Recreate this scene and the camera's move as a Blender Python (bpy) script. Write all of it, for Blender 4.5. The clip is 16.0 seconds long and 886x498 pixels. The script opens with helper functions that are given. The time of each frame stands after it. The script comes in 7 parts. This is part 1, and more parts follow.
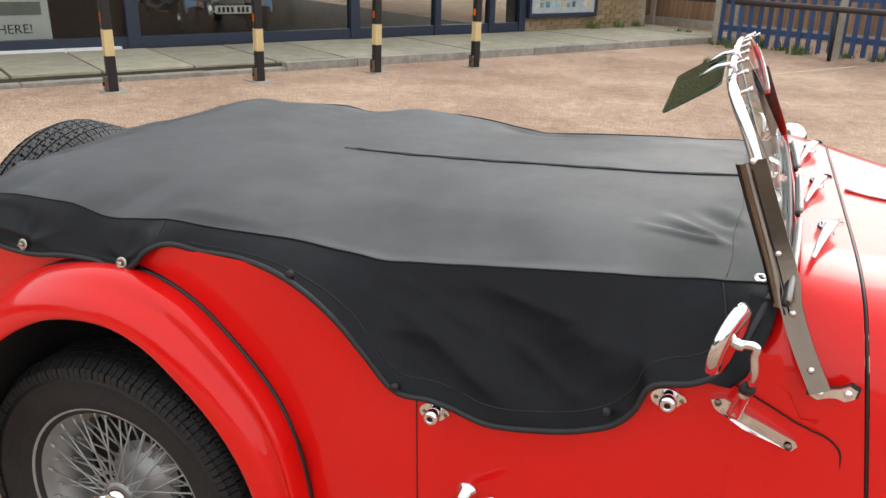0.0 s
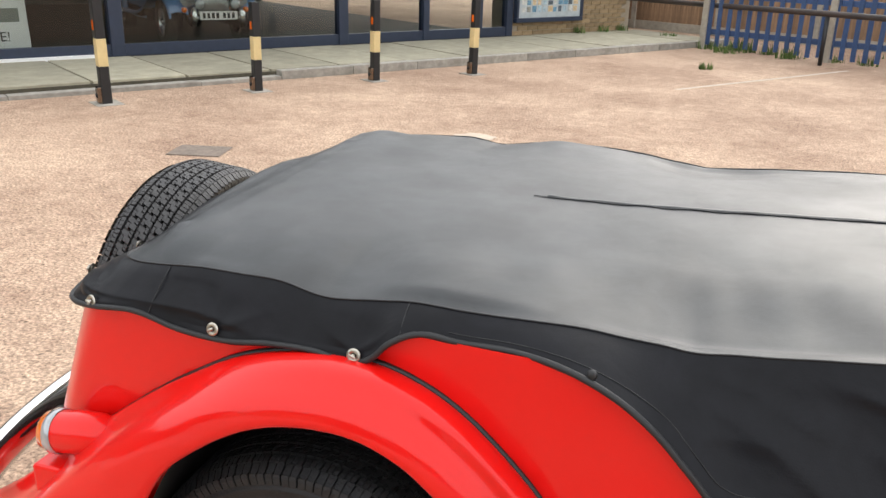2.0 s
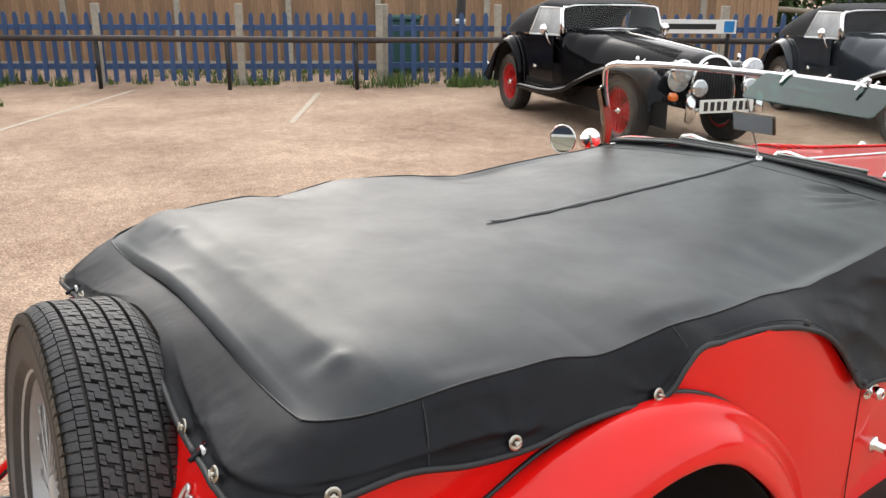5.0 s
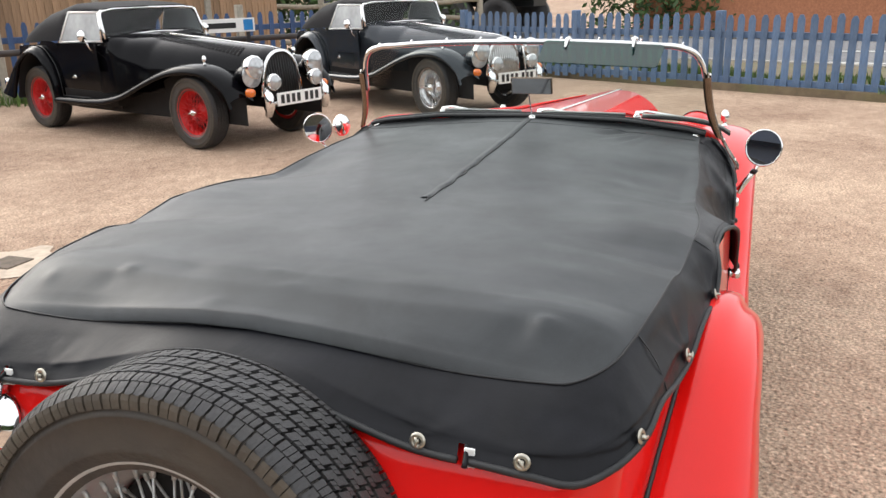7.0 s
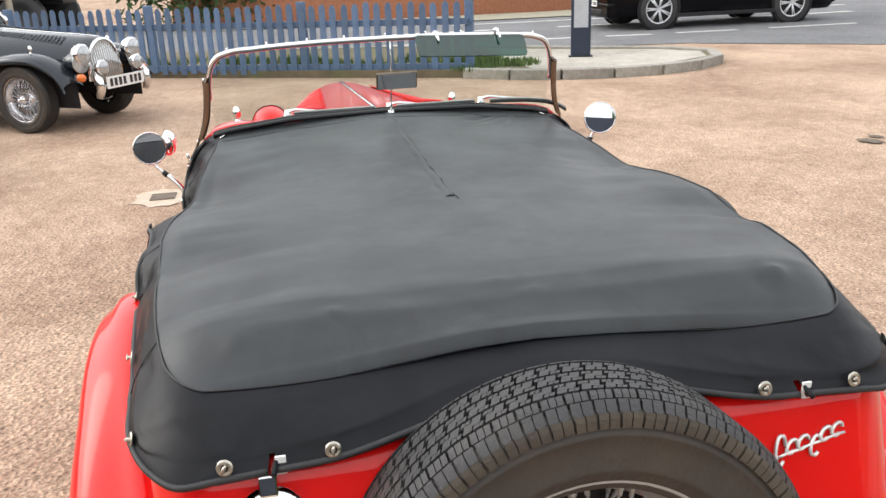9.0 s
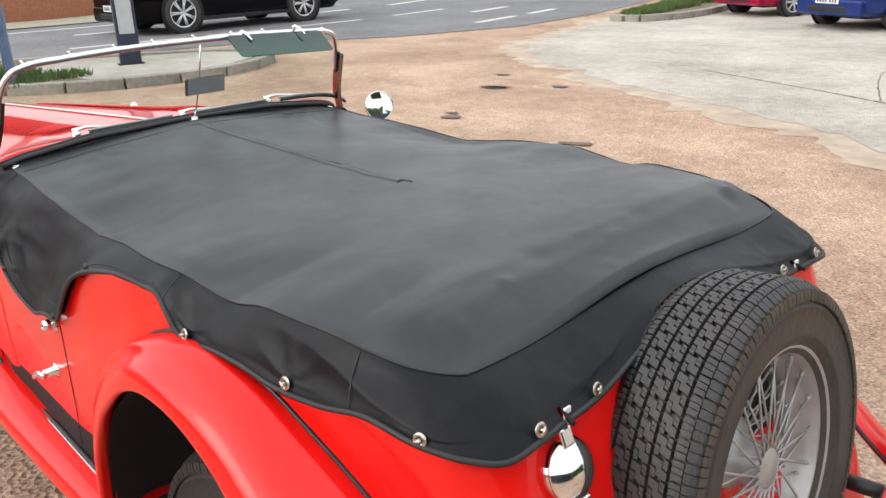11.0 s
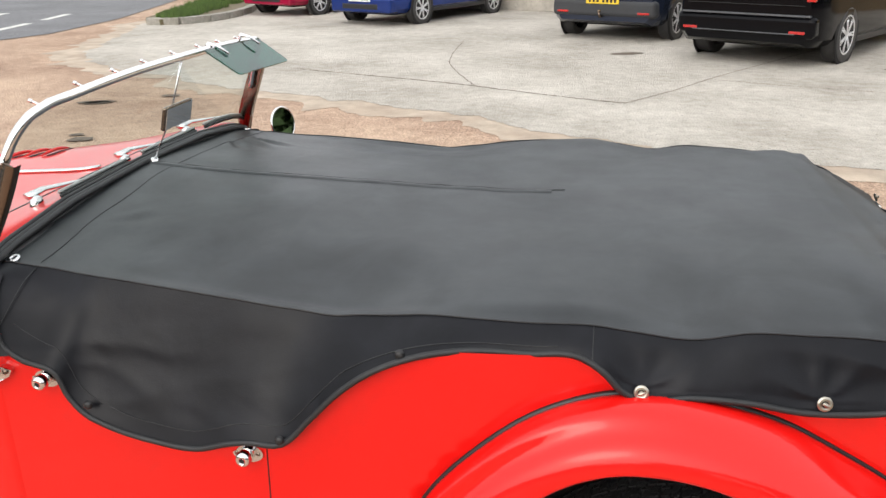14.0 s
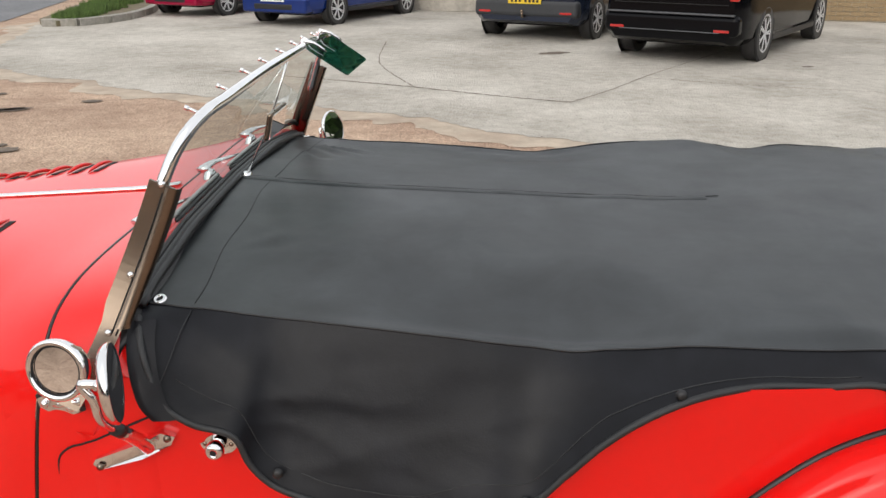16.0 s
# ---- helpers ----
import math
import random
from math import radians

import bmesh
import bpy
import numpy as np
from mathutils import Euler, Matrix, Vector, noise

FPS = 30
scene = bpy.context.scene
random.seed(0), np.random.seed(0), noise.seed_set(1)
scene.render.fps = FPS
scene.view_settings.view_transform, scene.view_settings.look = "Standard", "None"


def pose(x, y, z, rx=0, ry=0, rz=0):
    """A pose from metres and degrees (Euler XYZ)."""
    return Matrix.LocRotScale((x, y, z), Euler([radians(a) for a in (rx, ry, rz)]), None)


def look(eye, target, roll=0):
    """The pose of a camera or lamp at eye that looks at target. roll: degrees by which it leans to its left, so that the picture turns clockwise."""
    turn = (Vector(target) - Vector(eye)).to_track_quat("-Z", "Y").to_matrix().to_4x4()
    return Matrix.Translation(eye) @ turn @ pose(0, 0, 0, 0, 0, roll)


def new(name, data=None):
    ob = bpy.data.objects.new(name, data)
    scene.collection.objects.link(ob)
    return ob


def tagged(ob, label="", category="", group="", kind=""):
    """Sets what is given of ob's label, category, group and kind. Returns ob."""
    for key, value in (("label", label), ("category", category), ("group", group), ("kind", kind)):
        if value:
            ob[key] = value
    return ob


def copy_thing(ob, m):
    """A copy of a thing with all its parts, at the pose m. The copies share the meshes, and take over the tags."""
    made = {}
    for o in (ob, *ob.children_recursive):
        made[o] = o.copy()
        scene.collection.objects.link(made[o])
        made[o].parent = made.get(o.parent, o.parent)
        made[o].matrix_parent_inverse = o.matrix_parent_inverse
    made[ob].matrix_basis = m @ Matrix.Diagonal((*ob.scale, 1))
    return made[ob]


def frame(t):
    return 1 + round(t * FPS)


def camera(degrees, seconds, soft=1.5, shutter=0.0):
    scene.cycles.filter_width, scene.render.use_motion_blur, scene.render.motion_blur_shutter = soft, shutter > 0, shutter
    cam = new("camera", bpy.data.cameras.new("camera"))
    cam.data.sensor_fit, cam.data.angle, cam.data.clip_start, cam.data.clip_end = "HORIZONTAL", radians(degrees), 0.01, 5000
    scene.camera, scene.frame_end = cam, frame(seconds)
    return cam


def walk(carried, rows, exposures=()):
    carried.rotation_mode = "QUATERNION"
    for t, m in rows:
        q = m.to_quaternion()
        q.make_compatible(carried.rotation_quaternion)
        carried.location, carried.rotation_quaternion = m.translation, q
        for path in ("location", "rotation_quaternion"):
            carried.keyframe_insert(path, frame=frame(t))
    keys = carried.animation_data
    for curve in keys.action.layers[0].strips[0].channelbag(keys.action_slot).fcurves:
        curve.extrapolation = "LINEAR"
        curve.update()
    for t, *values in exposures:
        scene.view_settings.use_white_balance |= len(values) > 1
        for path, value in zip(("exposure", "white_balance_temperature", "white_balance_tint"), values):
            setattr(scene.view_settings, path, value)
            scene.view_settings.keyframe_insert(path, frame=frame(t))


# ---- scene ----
cam = camera(55.7, 16.0)
PATH = [
    (0, (1.082, -1.706, 1.378), (0.445, 0.064, 0.698), 1.4),
    (0.5, (0.977, -1.704, 1.386), (0.336, 0.064, 0.705), 1.5),
    (1, (0.846, -1.7, 1.389), (0.208, 0.07, 0.709), 1.5),
    (1.5, (0.673, -1.645, 1.391), (0.054, 0.131, 0.71), 1.5),
    (2, (0.53, -1.617, 1.401), (-0.015, 0.185, 0.726), 1.5),
    (2.5, (0.326, -1.613, 1.394), (-0.064, 0.232, 0.728), 1.5),
    (3, (0.126, -1.577, 1.404), (0.001, 0.309, 0.748), 1.3),
    (3.5, (-0.081, -1.534, 1.415), (0.091, 0.352, 0.77), 1.2),
    (3.7, (-0.165, -1.533, 1.417), (0.138, 0.338, 0.776), 1.0),
    (5.8, (-1.073, -1.1, 1.385), (0.356, 0.17, 0.797), -0.5),
    (6, (-1.119, -1.032, 1.378), (0.377, 0.156, 0.787), -0.8),
    (6.5, (-1.214, -0.848, 1.381), (0.445, 0.095, 0.783), -1.2),
    (7, (-1.335, -0.667, 1.373), (0.445, 0.017, 0.769), -1.6),
    (7.5, (-1.427, -0.453, 1.386), (0.434, -0.052, 0.771), -2.0),
    (8, (-1.443, -0.214, 1.397), (0.449, -0.068, 0.766), -2.2),
    (8.5, (-1.447, 0.055, 1.401), (0.443, -0.04, 0.757), -2.2),
    (9, (-1.431, 0.329, 1.42), (0.425, -0.025, 0.766), -2.2),
    (9.5, (-1.369, 0.558, 1.431), (0.418, -0.046, 0.768), -2.1),
    (10, (-1.32, 0.776, 1.429), (0.368, -0.063, 0.762), -2.0),
    (10.2, (-1.294, 0.863, 1.434), (0.333, -0.086, 0.764), -2.0),
    (12.3, (-0.564, 1.556, 1.434), (0.293, -0.11, 0.735), -1.3),
    (12.5, (-0.48, 1.587, 1.441), (0.313, -0.111, 0.74), -1.2),
    (13, (-0.252, 1.651, 1.436), (0.399, -0.105, 0.734), -1.1),
    (13.5, (-0.025, 1.68, 1.443), (0.463, -0.127, 0.739), -0.8),
    (14, (0.18, 1.666, 1.445), (0.522, -0.174, 0.741), -0.7),
    (14.5, (0.378, 1.673, 1.436), (0.611, -0.185, 0.733), -0.5),
    (15, (0.517, 1.667, 1.436), (0.659, -0.201, 0.734), -0.3),
    (15.5, (0.618, 1.592, 1.428), (0.718, -0.277, 0.723), -0.2),
    (16, (0.684, 1.544, 1.415), (0.781, -0.326, 0.712), -0.1),
]
EXPOSURE = [(0.0, 0.0), (0.5, 0.18), (2.0, 0.3), (3.0, 0.2), (3.5, 0.1), (6.0, 0.14), (6.5, 0.22), (7.0, 0.16), (8.0, 0.20), (9.5, 0.24), (10.0, 0.20), (12.5, 0.07), (14.0, 0.05), (16.0, -0.32)]
walk(cam, [(t, look(eye, target, roll)) for t, eye, target, roll in PATH], EXPOSURE)

# ---- sky, sun ----
world = bpy.data.worlds.new("sky")
scene.world = world
world.use_nodes = True
wn, wl = world.node_tree.nodes, world.node_tree.links
sky = wn.new("ShaderNodeTexSky")
sky.sky_type = "NISHITA"
sky.sun_disc = False
sky.sun_elevation, sky.sun_rotation = radians(30), radians(17.6)
sky.air_density, sky.dust_density, sky.ozone_density = 1.0, 4.0, 0.6
wn["Background"].inputs["Strength"].default_value = 0.13
# bright thin cloud, lighter round the veiled sun
SUN_AT = Vector((0.26, 0.82, 0.51)).normalized()
cloud = wn.new("ShaderNodeMix")
cloud.data_type = "RGBA"
cloud.inputs[0].default_value = 0.75
way, dot, pos, power, gain, veil = (wn.new(k) for k in ("ShaderNodeTexCoord", "ShaderNodeVectorMath", "ShaderNodeMath", "ShaderNodeMath", "ShaderNodeMath", "ShaderNodeMix"))
dot.operation, pos.operation, power.operation, gain.operation = "DOT_PRODUCT", "MAXIMUM", "POWER", "MULTIPLY_ADD"
dot.inputs[1].default_value = SUN_AT
pos.inputs[1].default_value, power.inputs[1].default_value = 0.0, 6.0
gain.inputs[1].default_value, gain.inputs[2].default_value = 1.25, 1.12
veil.data_type, veil.blend_type = "RGBA", "MULTIPLY"
veil.inputs[0].default_value, veil.inputs[6].default_value = 1.0, (11.6, 11.7, 11.9, 1)
wl.new(way.outputs["Generated"], dot.inputs[0])
wl.new(dot.outputs["Value"], pos.inputs[0])
wl.new(pos.outputs[0], power.inputs[0])
wl.new(power.outputs[0], gain.inputs[0])
wl.new(gain.outputs[0], veil.inputs[7])
wl.new(sky.outputs[0], cloud.inputs[6])
wl.new(veil.outputs[2], cloud.inputs[7])
wl.new(cloud.outputs[2], wn["Background"].inputs["Color"])
sun = new("sun", bpy.data.lights.new("sun", "SUN"))
sun.data.energy, sun.data.angle, sun.data.color = 0.45, radians(26), (1.0, 0.96, 0.90)
sun.matrix_world = look(SUN_AT * 20, (0, 0, 0))
scene.view_settings.exposure = 0.0


# ---- materials ----
def mat(name, color, rough=0.6, metal=0.0, vary=0.15, scale=8.0, bump=0.0, bump_scale=60.0, coat=0.0, stain=0.0,
        stain_color=(0.1, 0.09, 0.08), stain_scale=1.5, spec=0.5, obj_vary=0.0, detail=6.0, stretch=(1, 1, 1), island=0.0):
    """A procedural surface: colour varied at two scales, stains, relief and gloss."""
    m = bpy.data.materials.new(name)
    m.use_nodes = True
    n, l = m.node_tree.nodes, m.node_tree.links
    b = n["Principled BSDF"]
    b.inputs["Roughness"].default_value, b.inputs["Metallic"].default_value = rough, metal
    b.inputs["Specular IOR Level"].default_value = spec
    b.inputs["Coat Weight"].default_value, b.inputs["Coat Roughness"].default_value = coat, 0.04
    tc, mp = n.new("ShaderNodeTexCoord"), n.new("ShaderNodeMapping")
    mp.inputs["Scale"].default_value = stretch
    l.new(tc.outputs["Object"], mp.inputs[0])
    a = n.new("ShaderNodeTexNoise")
    a.inputs["Scale"].default_value, a.inputs["Detail"].default_value, a.inputs["Roughness"].default_value = scale, detail, 0.65
    l.new(mp.outputs[0], a.inputs["Vector"])
    r = n.new("ShaderNodeMapRange")
    r.inputs["From Min"].default_value, r.inputs["From Max"].default_value = 0.3, 0.7
    r.inputs["To Min"].default_value, r.inputs["To Max"].default_value = 1 - vary, 1 + vary
    l.new(a.outputs["Fac"], r.inputs["Value"])
    mul = n.new("ShaderNodeMix")
    mul.data_type, mul.blend_type = "RGBA", "MULTIPLY"
    mul.inputs[0].default_value = 1.0
    mul.inputs[6].default_value = (*color, 1)
    l.new(r.outputs[0], mul.inputs[7])
    out = mul.outputs[2]
    if stain > 0:
        sn = n.new("ShaderNodeTexNoise")
        sn.inputs["Scale"].default_value, sn.inputs["Detail"].default_value = stain_scale, 5
        l.new(tc.outputs["Object"], sn.inputs["Vector"])
        sr = n.new("ShaderNodeMapRange")
        sr.inputs["From Min"].default_value, sr.inputs["From Max"].default_value = 0.45, 0.75
        sr.inputs["To Max"].default_value = stain
        l.new(sn.outputs["Fac"], sr.inputs["Value"])
        sm = n.new("ShaderNodeMix")
        sm.data_type = "RGBA"
        sm.inputs[7].default_value = (*stain_color, 1)
        l.new(sr.outputs[0], sm.inputs[0])
        l.new(out, sm.inputs[6])
        out = sm.outputs[2]
    if obj_vary > 0 or island > 0:
        oi = n.new("ShaderNodeObjectInfo") if obj_vary > 0 else n.new("ShaderNodeNewGeometry")
        orr = n.new("ShaderNodeMapRange")
        k = max(obj_vary, island)
        orr.inputs["To Min"].default_value, orr.inputs["To Max"].default_value = 1 - k, 1 + k
        l.new(oi.outputs["Random" if obj_vary > 0 else "Random Per Island"], orr.inputs["Value"])
        om = n.new("ShaderNodeMix")
        om.data_type, om.blend_type = "RGBA", "MULTIPLY"
        om.inputs[0].default_value = 1.0
        l.new(out, om.inputs[6])
        l.new(orr.outputs[0], om.inputs[7])
        out = om.outputs[2]
    l.new(out, b.inputs["Base Color"])
    if bump > 0:
        bn = n.new("ShaderNodeTexNoise")
        bn.inputs["Scale"].default_value, bn.inputs["Detail"].default_value = bump_scale, 4
        l.new(mp.outputs[0], bn.inputs["Vector"])
        bb = n.new("ShaderNodeBump")
        bb.inputs["Strength"].default_value, bb.inputs["Distance"].default_value = bump, 0.01
        l.new(bn.outputs["Fac"], bb.inputs["Height"])
        l.new(bb.outputs[0], b.inputs["Normal"])
    return m


def glass(name, tint=(0.9, 0.95, 0.93), rough=0.0, alpha=0.05, edge=0.85):
    """A thin pane: mostly clear, with the gloss of glass."""
    m = bpy.data.materials.new(name)
    m.use_nodes = True
    n, l = m.node_tree.nodes, m.node_tree.links
    n.remove(n["Principled BSDF"])
    t, g, f, x = n.new("ShaderNodeBsdfTransparent"), n.new("ShaderNodeBsdfGlossy"), n.new("ShaderNodeLayerWeight"), n.new("ShaderNodeMixShader")
    t.inputs[0].default_value = (*tint, 1)
    g.inputs["Roughness"].default_value = rough
    pw, ad = n.new("ShaderNodeMath"), n.new("ShaderNodeMath")
    pw.operation, ad.operation = "POWER", "MULTIPLY_ADD"
    pw.inputs[1].default_value = 4.0
    ad.inputs[1].default_value, ad.inputs[2].default_value = edge, alpha
    l.new(f.outputs["Facing"], pw.inputs[0])
    l.new(pw.outputs[0], ad.inputs[0])
    l.new(ad.outputs[0], x.inputs[0])
    l.new(t.outputs[0], x.inputs[1])
    l.new(g.outputs[0], x.inputs[2])
    l.new(x.outputs[0], n["Material Output"].inputs[0])
    return m


def tarmac_mat(name, dark, light, patch=0.5, grain=0.35):
    """Worn gravelly asphalt: stone chips, dusty patches, dark crumbs."""
    m = mat(name, light, 0.92, 0, 0.1, 3.0, spec=0.25)
    n, l = m.node_tree.nodes, m.node_tree.links
    b = n["Principled BSDF"]
    tc = n.new("ShaderNodeTexCoord")
    big, mid, chips = (n.new("ShaderNodeTexNoise") for _ in range(3))
    for k, s, d in ((big, 0.6, 8), (mid, 9.0, 8), (chips, 75.0, 4)):
        k.inputs["Scale"].default_value, k.inputs["Detail"].default_value, k.inputs["Roughness"].default_value = s, d, 0.68
        l.new(tc.outputs["Object"], k.inputs["Vector"])
    v = n.new("ShaderNodeTexVoronoi")
    v.inputs["Scale"].default_value = 48.0
    l.new(tc.outputs["Object"], v.inputs["Vector"])
    add = n.new("ShaderNodeMath")
    add.operation = "MULTIPLY_ADD"
    add.inputs[1].default_value = 0.64
    l.new(big.outputs["Fac"], add.inputs[0])
    half = n.new("ShaderNodeMath")
    half.operation = "MULTIPLY"
    half.inputs[1].default_value = 0.36
    l.new(mid.outputs["Fac"], half.inputs[0])
    l.new(half.outputs[0], add.inputs[2])
    ramp = n.new("ShaderNodeValToRGB")
    ramp.color_ramp.elements[0].position, ramp.color_ramp.elements[1].position = 0.36, 0.62
    ramp.color_ramp.elements[0].color, ramp.color_ramp.elements[1].color = (*dark, 1), (*light, 1)
    l.new(add.outputs[0], ramp.inputs[0])
    cr = n.new("ShaderNodeMapRange")
    cr.inputs["From Min"].default_value, cr.inputs["From Max"].default_value = 0.3, 0.7
    cr.inputs["To Min"].default_value, cr.inputs["To Max"].default_value = 1 - grain, 1 + grain
    l.new(chips.outputs["Fac"], cr.inputs["Value"])
    mx = n.new("ShaderNodeMix")
    mx.data_type, mx.blend_type = "RGBA", "MULTIPLY"
    mx.inputs[0].default_value = 1
    l.new(ramp.outputs[0], mx.inputs[6])
    l.new(cr.outputs[0], mx.inputs[7])
    vr = n.new("ShaderNodeMapRange")
    vr.inputs["To Min"].default_value, vr.inputs["To Max"].default_value = 1 - 0.36 * patch, 1 + 0.30 * patch
    l.new(v.outputs["Color"], vr.inputs["Value"])
    mv = n.new("ShaderNodeMix")
    mv.data_type, mv.blend_type = "RGBA", "MULTIPLY"
    mv.inputs[0].default_value = 1
    l.new(mx.outputs[2], mv.inputs[6])
    l.new(vr.outputs[0], mv.inputs[7])
    # scattered dark crumbs
    cv, cm, cx = n.new("ShaderNodeTexVoronoi"), n.new("ShaderNodeMapRange"), n.new("ShaderNodeMix")
    cv.inputs["Scale"].default_value, cv.inputs["Randomness"].default_value = 13.0, 1.0
    l.new(tc.outputs["Object"], cv.inputs["Vector"])
    cm.inputs["From Min"].default_value, cm.inputs["From Max"].default_value = 0.05, 0.13
    cm.inputs["To Min"].default_value, cm.inputs["To Max"].default_value = 0.38, 1.0
    l.new(cv.outputs["Distance"], cm.inputs["Value"])
    cx.data_type, cx.blend_type = "RGBA", "MULTIPLY"
    cx.inputs[0].default_value = 1
    l.new(mv.outputs[2], cx.inputs[6])
    l.new(cm.outputs[0], cx.inputs[7])
    l.new(cx.outputs[2], b.inputs["Base Color"])
    bb = n.new("ShaderNodeBump")
    bb.inputs["Strength"].default_value, bb.inputs["Distance"].default_value = 0.8, 0.014
    l.new(v.outputs["Distance"], bb.inputs["Height"])
    l.new(bb.outputs[0], b.inputs["Normal"])
    return m


M_TARMAC = tarmac_mat("dusty_tarmac", (0.28, 0.178, 0.124), (0.565, 0.412, 0.298), grain=0.68)
M_ROAD = tarmac_mat("road_asphalt", (0.16, 0.16, 0.165), (0.24, 0.24, 0.245), grain=0.2)
M_CONC = tarmac_mat("yard_concrete", (0.315, 0.285, 0.240), (0.595, 0.555, 0.49), patch=0.15, grain=0.06)
M_EDGE = mat("dusty_concrete_edge", (0.45, 0.37, 0.285), 0.92, 0, 0.25, 4.0, 0.4, 50, stain=0.6, stain_color=(0.30, 0.215, 0.155), stain_scale=1.6)
M_RED = mat("red_paint", (0.76, 0.008, 0.006), 0.32, 0, 0.03, 3.0, coat=0.66, spec=0.12)
# one vinyl in two copies: darker for shaded sides, paler for skylit top
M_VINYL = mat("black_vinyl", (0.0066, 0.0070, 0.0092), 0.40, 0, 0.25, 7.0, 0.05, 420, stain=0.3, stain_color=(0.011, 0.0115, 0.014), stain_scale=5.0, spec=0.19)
M_VINYL_LIT = mat("lit_vinyl", (0.0205, 0.0236, 0.0258), 0.43, 0, 0.2, 5.0, 0.05, 420, stain=0.4, stain_color=(0.032, 0.036, 0.036), stain_scale=3.5, spec=0.46)
for vin, deep in ((M_VINYL, 0.06), (M_VINYL_LIT, 0.014)):
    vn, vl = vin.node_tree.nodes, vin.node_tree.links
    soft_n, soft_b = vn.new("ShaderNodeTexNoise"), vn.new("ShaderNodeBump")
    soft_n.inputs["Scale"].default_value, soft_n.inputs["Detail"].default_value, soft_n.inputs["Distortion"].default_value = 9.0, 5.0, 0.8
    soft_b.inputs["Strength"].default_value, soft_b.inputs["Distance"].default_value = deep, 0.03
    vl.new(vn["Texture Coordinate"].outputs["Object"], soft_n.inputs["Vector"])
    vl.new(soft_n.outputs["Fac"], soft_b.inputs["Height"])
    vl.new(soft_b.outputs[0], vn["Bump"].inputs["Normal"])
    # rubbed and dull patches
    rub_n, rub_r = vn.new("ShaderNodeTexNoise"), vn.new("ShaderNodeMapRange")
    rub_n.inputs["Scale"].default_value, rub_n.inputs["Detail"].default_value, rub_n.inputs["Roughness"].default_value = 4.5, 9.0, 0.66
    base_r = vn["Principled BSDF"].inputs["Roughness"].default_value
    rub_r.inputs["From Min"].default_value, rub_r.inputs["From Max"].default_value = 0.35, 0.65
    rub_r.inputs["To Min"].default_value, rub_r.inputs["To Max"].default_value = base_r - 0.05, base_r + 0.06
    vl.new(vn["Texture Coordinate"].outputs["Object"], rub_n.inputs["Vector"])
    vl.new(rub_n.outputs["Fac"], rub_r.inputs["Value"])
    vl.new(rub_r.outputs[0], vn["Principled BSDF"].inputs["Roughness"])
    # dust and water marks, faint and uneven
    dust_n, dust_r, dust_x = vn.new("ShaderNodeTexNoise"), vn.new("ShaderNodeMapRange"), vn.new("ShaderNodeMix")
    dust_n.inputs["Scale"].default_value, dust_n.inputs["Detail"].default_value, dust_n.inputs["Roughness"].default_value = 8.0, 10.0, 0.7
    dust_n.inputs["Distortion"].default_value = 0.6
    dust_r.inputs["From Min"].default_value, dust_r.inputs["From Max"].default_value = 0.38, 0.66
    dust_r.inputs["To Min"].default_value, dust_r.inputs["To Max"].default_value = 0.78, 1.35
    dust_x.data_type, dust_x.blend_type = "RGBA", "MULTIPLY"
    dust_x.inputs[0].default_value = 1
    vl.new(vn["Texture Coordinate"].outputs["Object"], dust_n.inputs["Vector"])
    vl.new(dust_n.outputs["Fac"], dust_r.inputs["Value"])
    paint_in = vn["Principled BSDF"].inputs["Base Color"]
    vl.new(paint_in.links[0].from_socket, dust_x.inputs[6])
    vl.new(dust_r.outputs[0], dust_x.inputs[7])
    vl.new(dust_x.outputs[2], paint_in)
M_BIND = mat("black_binding", (0.016, 0.017, 0.018), 0.55, 0, 0.2, 40, 0.1, 300)
M_SEAM = mat("seam_piping", (0.006, 0.006, 0.007), 0.42, 0, 0.2, 40, 0.1, 300)
M_PIPING = mat("black_piping", (0.012, 0.012, 0.012), 0.35, 0, 0.1, 30)
M_CHROME = mat("chrome", (0.80, 0.80, 0.80), 0.07, 1.0, 0.04, 14, stain=0.12, stain_color=(0.45, 0.42, 0.38), stain_scale=20)
M_BRIGHTWORK = mat("bright_emblem", (0.78, 0.77, 0.74), 0.22, 0.6, 0.05, 40)
M_NICKEL = mat("dull_nickel", (0.52, 0.49, 0.42), 0.3, 1.0, 0.15, 60, stain=0.3, stain_color=(0.25, 0.21, 0.15), stain_scale=90)
M_STEEL = mat("brushed_steel", (0.22, 0.172, 0.135), 0.24, 1.0, 0.12, 30, stain=0.2, stain_color=(0.3, 0.24, 0.18), stain_scale=12)
M_SILVER = mat("silver_paint", (0.43, 0.43, 0.42), 0.40, 0.45, 0.1, 20, stain=0.25, stain_color=(0.22, 0.19, 0.16), stain_scale=14)
M_RUBBER = mat("tyre_rubber", (0.038, 0.037, 0.038), 0.55, 0, 0.2, 14, 0.25, 180, stain=0.3, stain_color=(0.075, 0.068, 0.058), stain_scale=9)
M_WALL = mat("tyre_sidewall", (0.038, 0.033, 0.029), 0.6, 0, 0.3, 12, 0.2, 90, stain=0.6, stain_color=(0.075, 0.058, 0.040), stain_scale=5)
M_LUG = mat("dusty_tyre_shoulder", (0.075, 0.061, 0.045), 0.75, 0, 0.3, 16, 0.2, 120, stain=0.6, stain_color=(0.030, 0.028, 0.027), stain_scale=8)
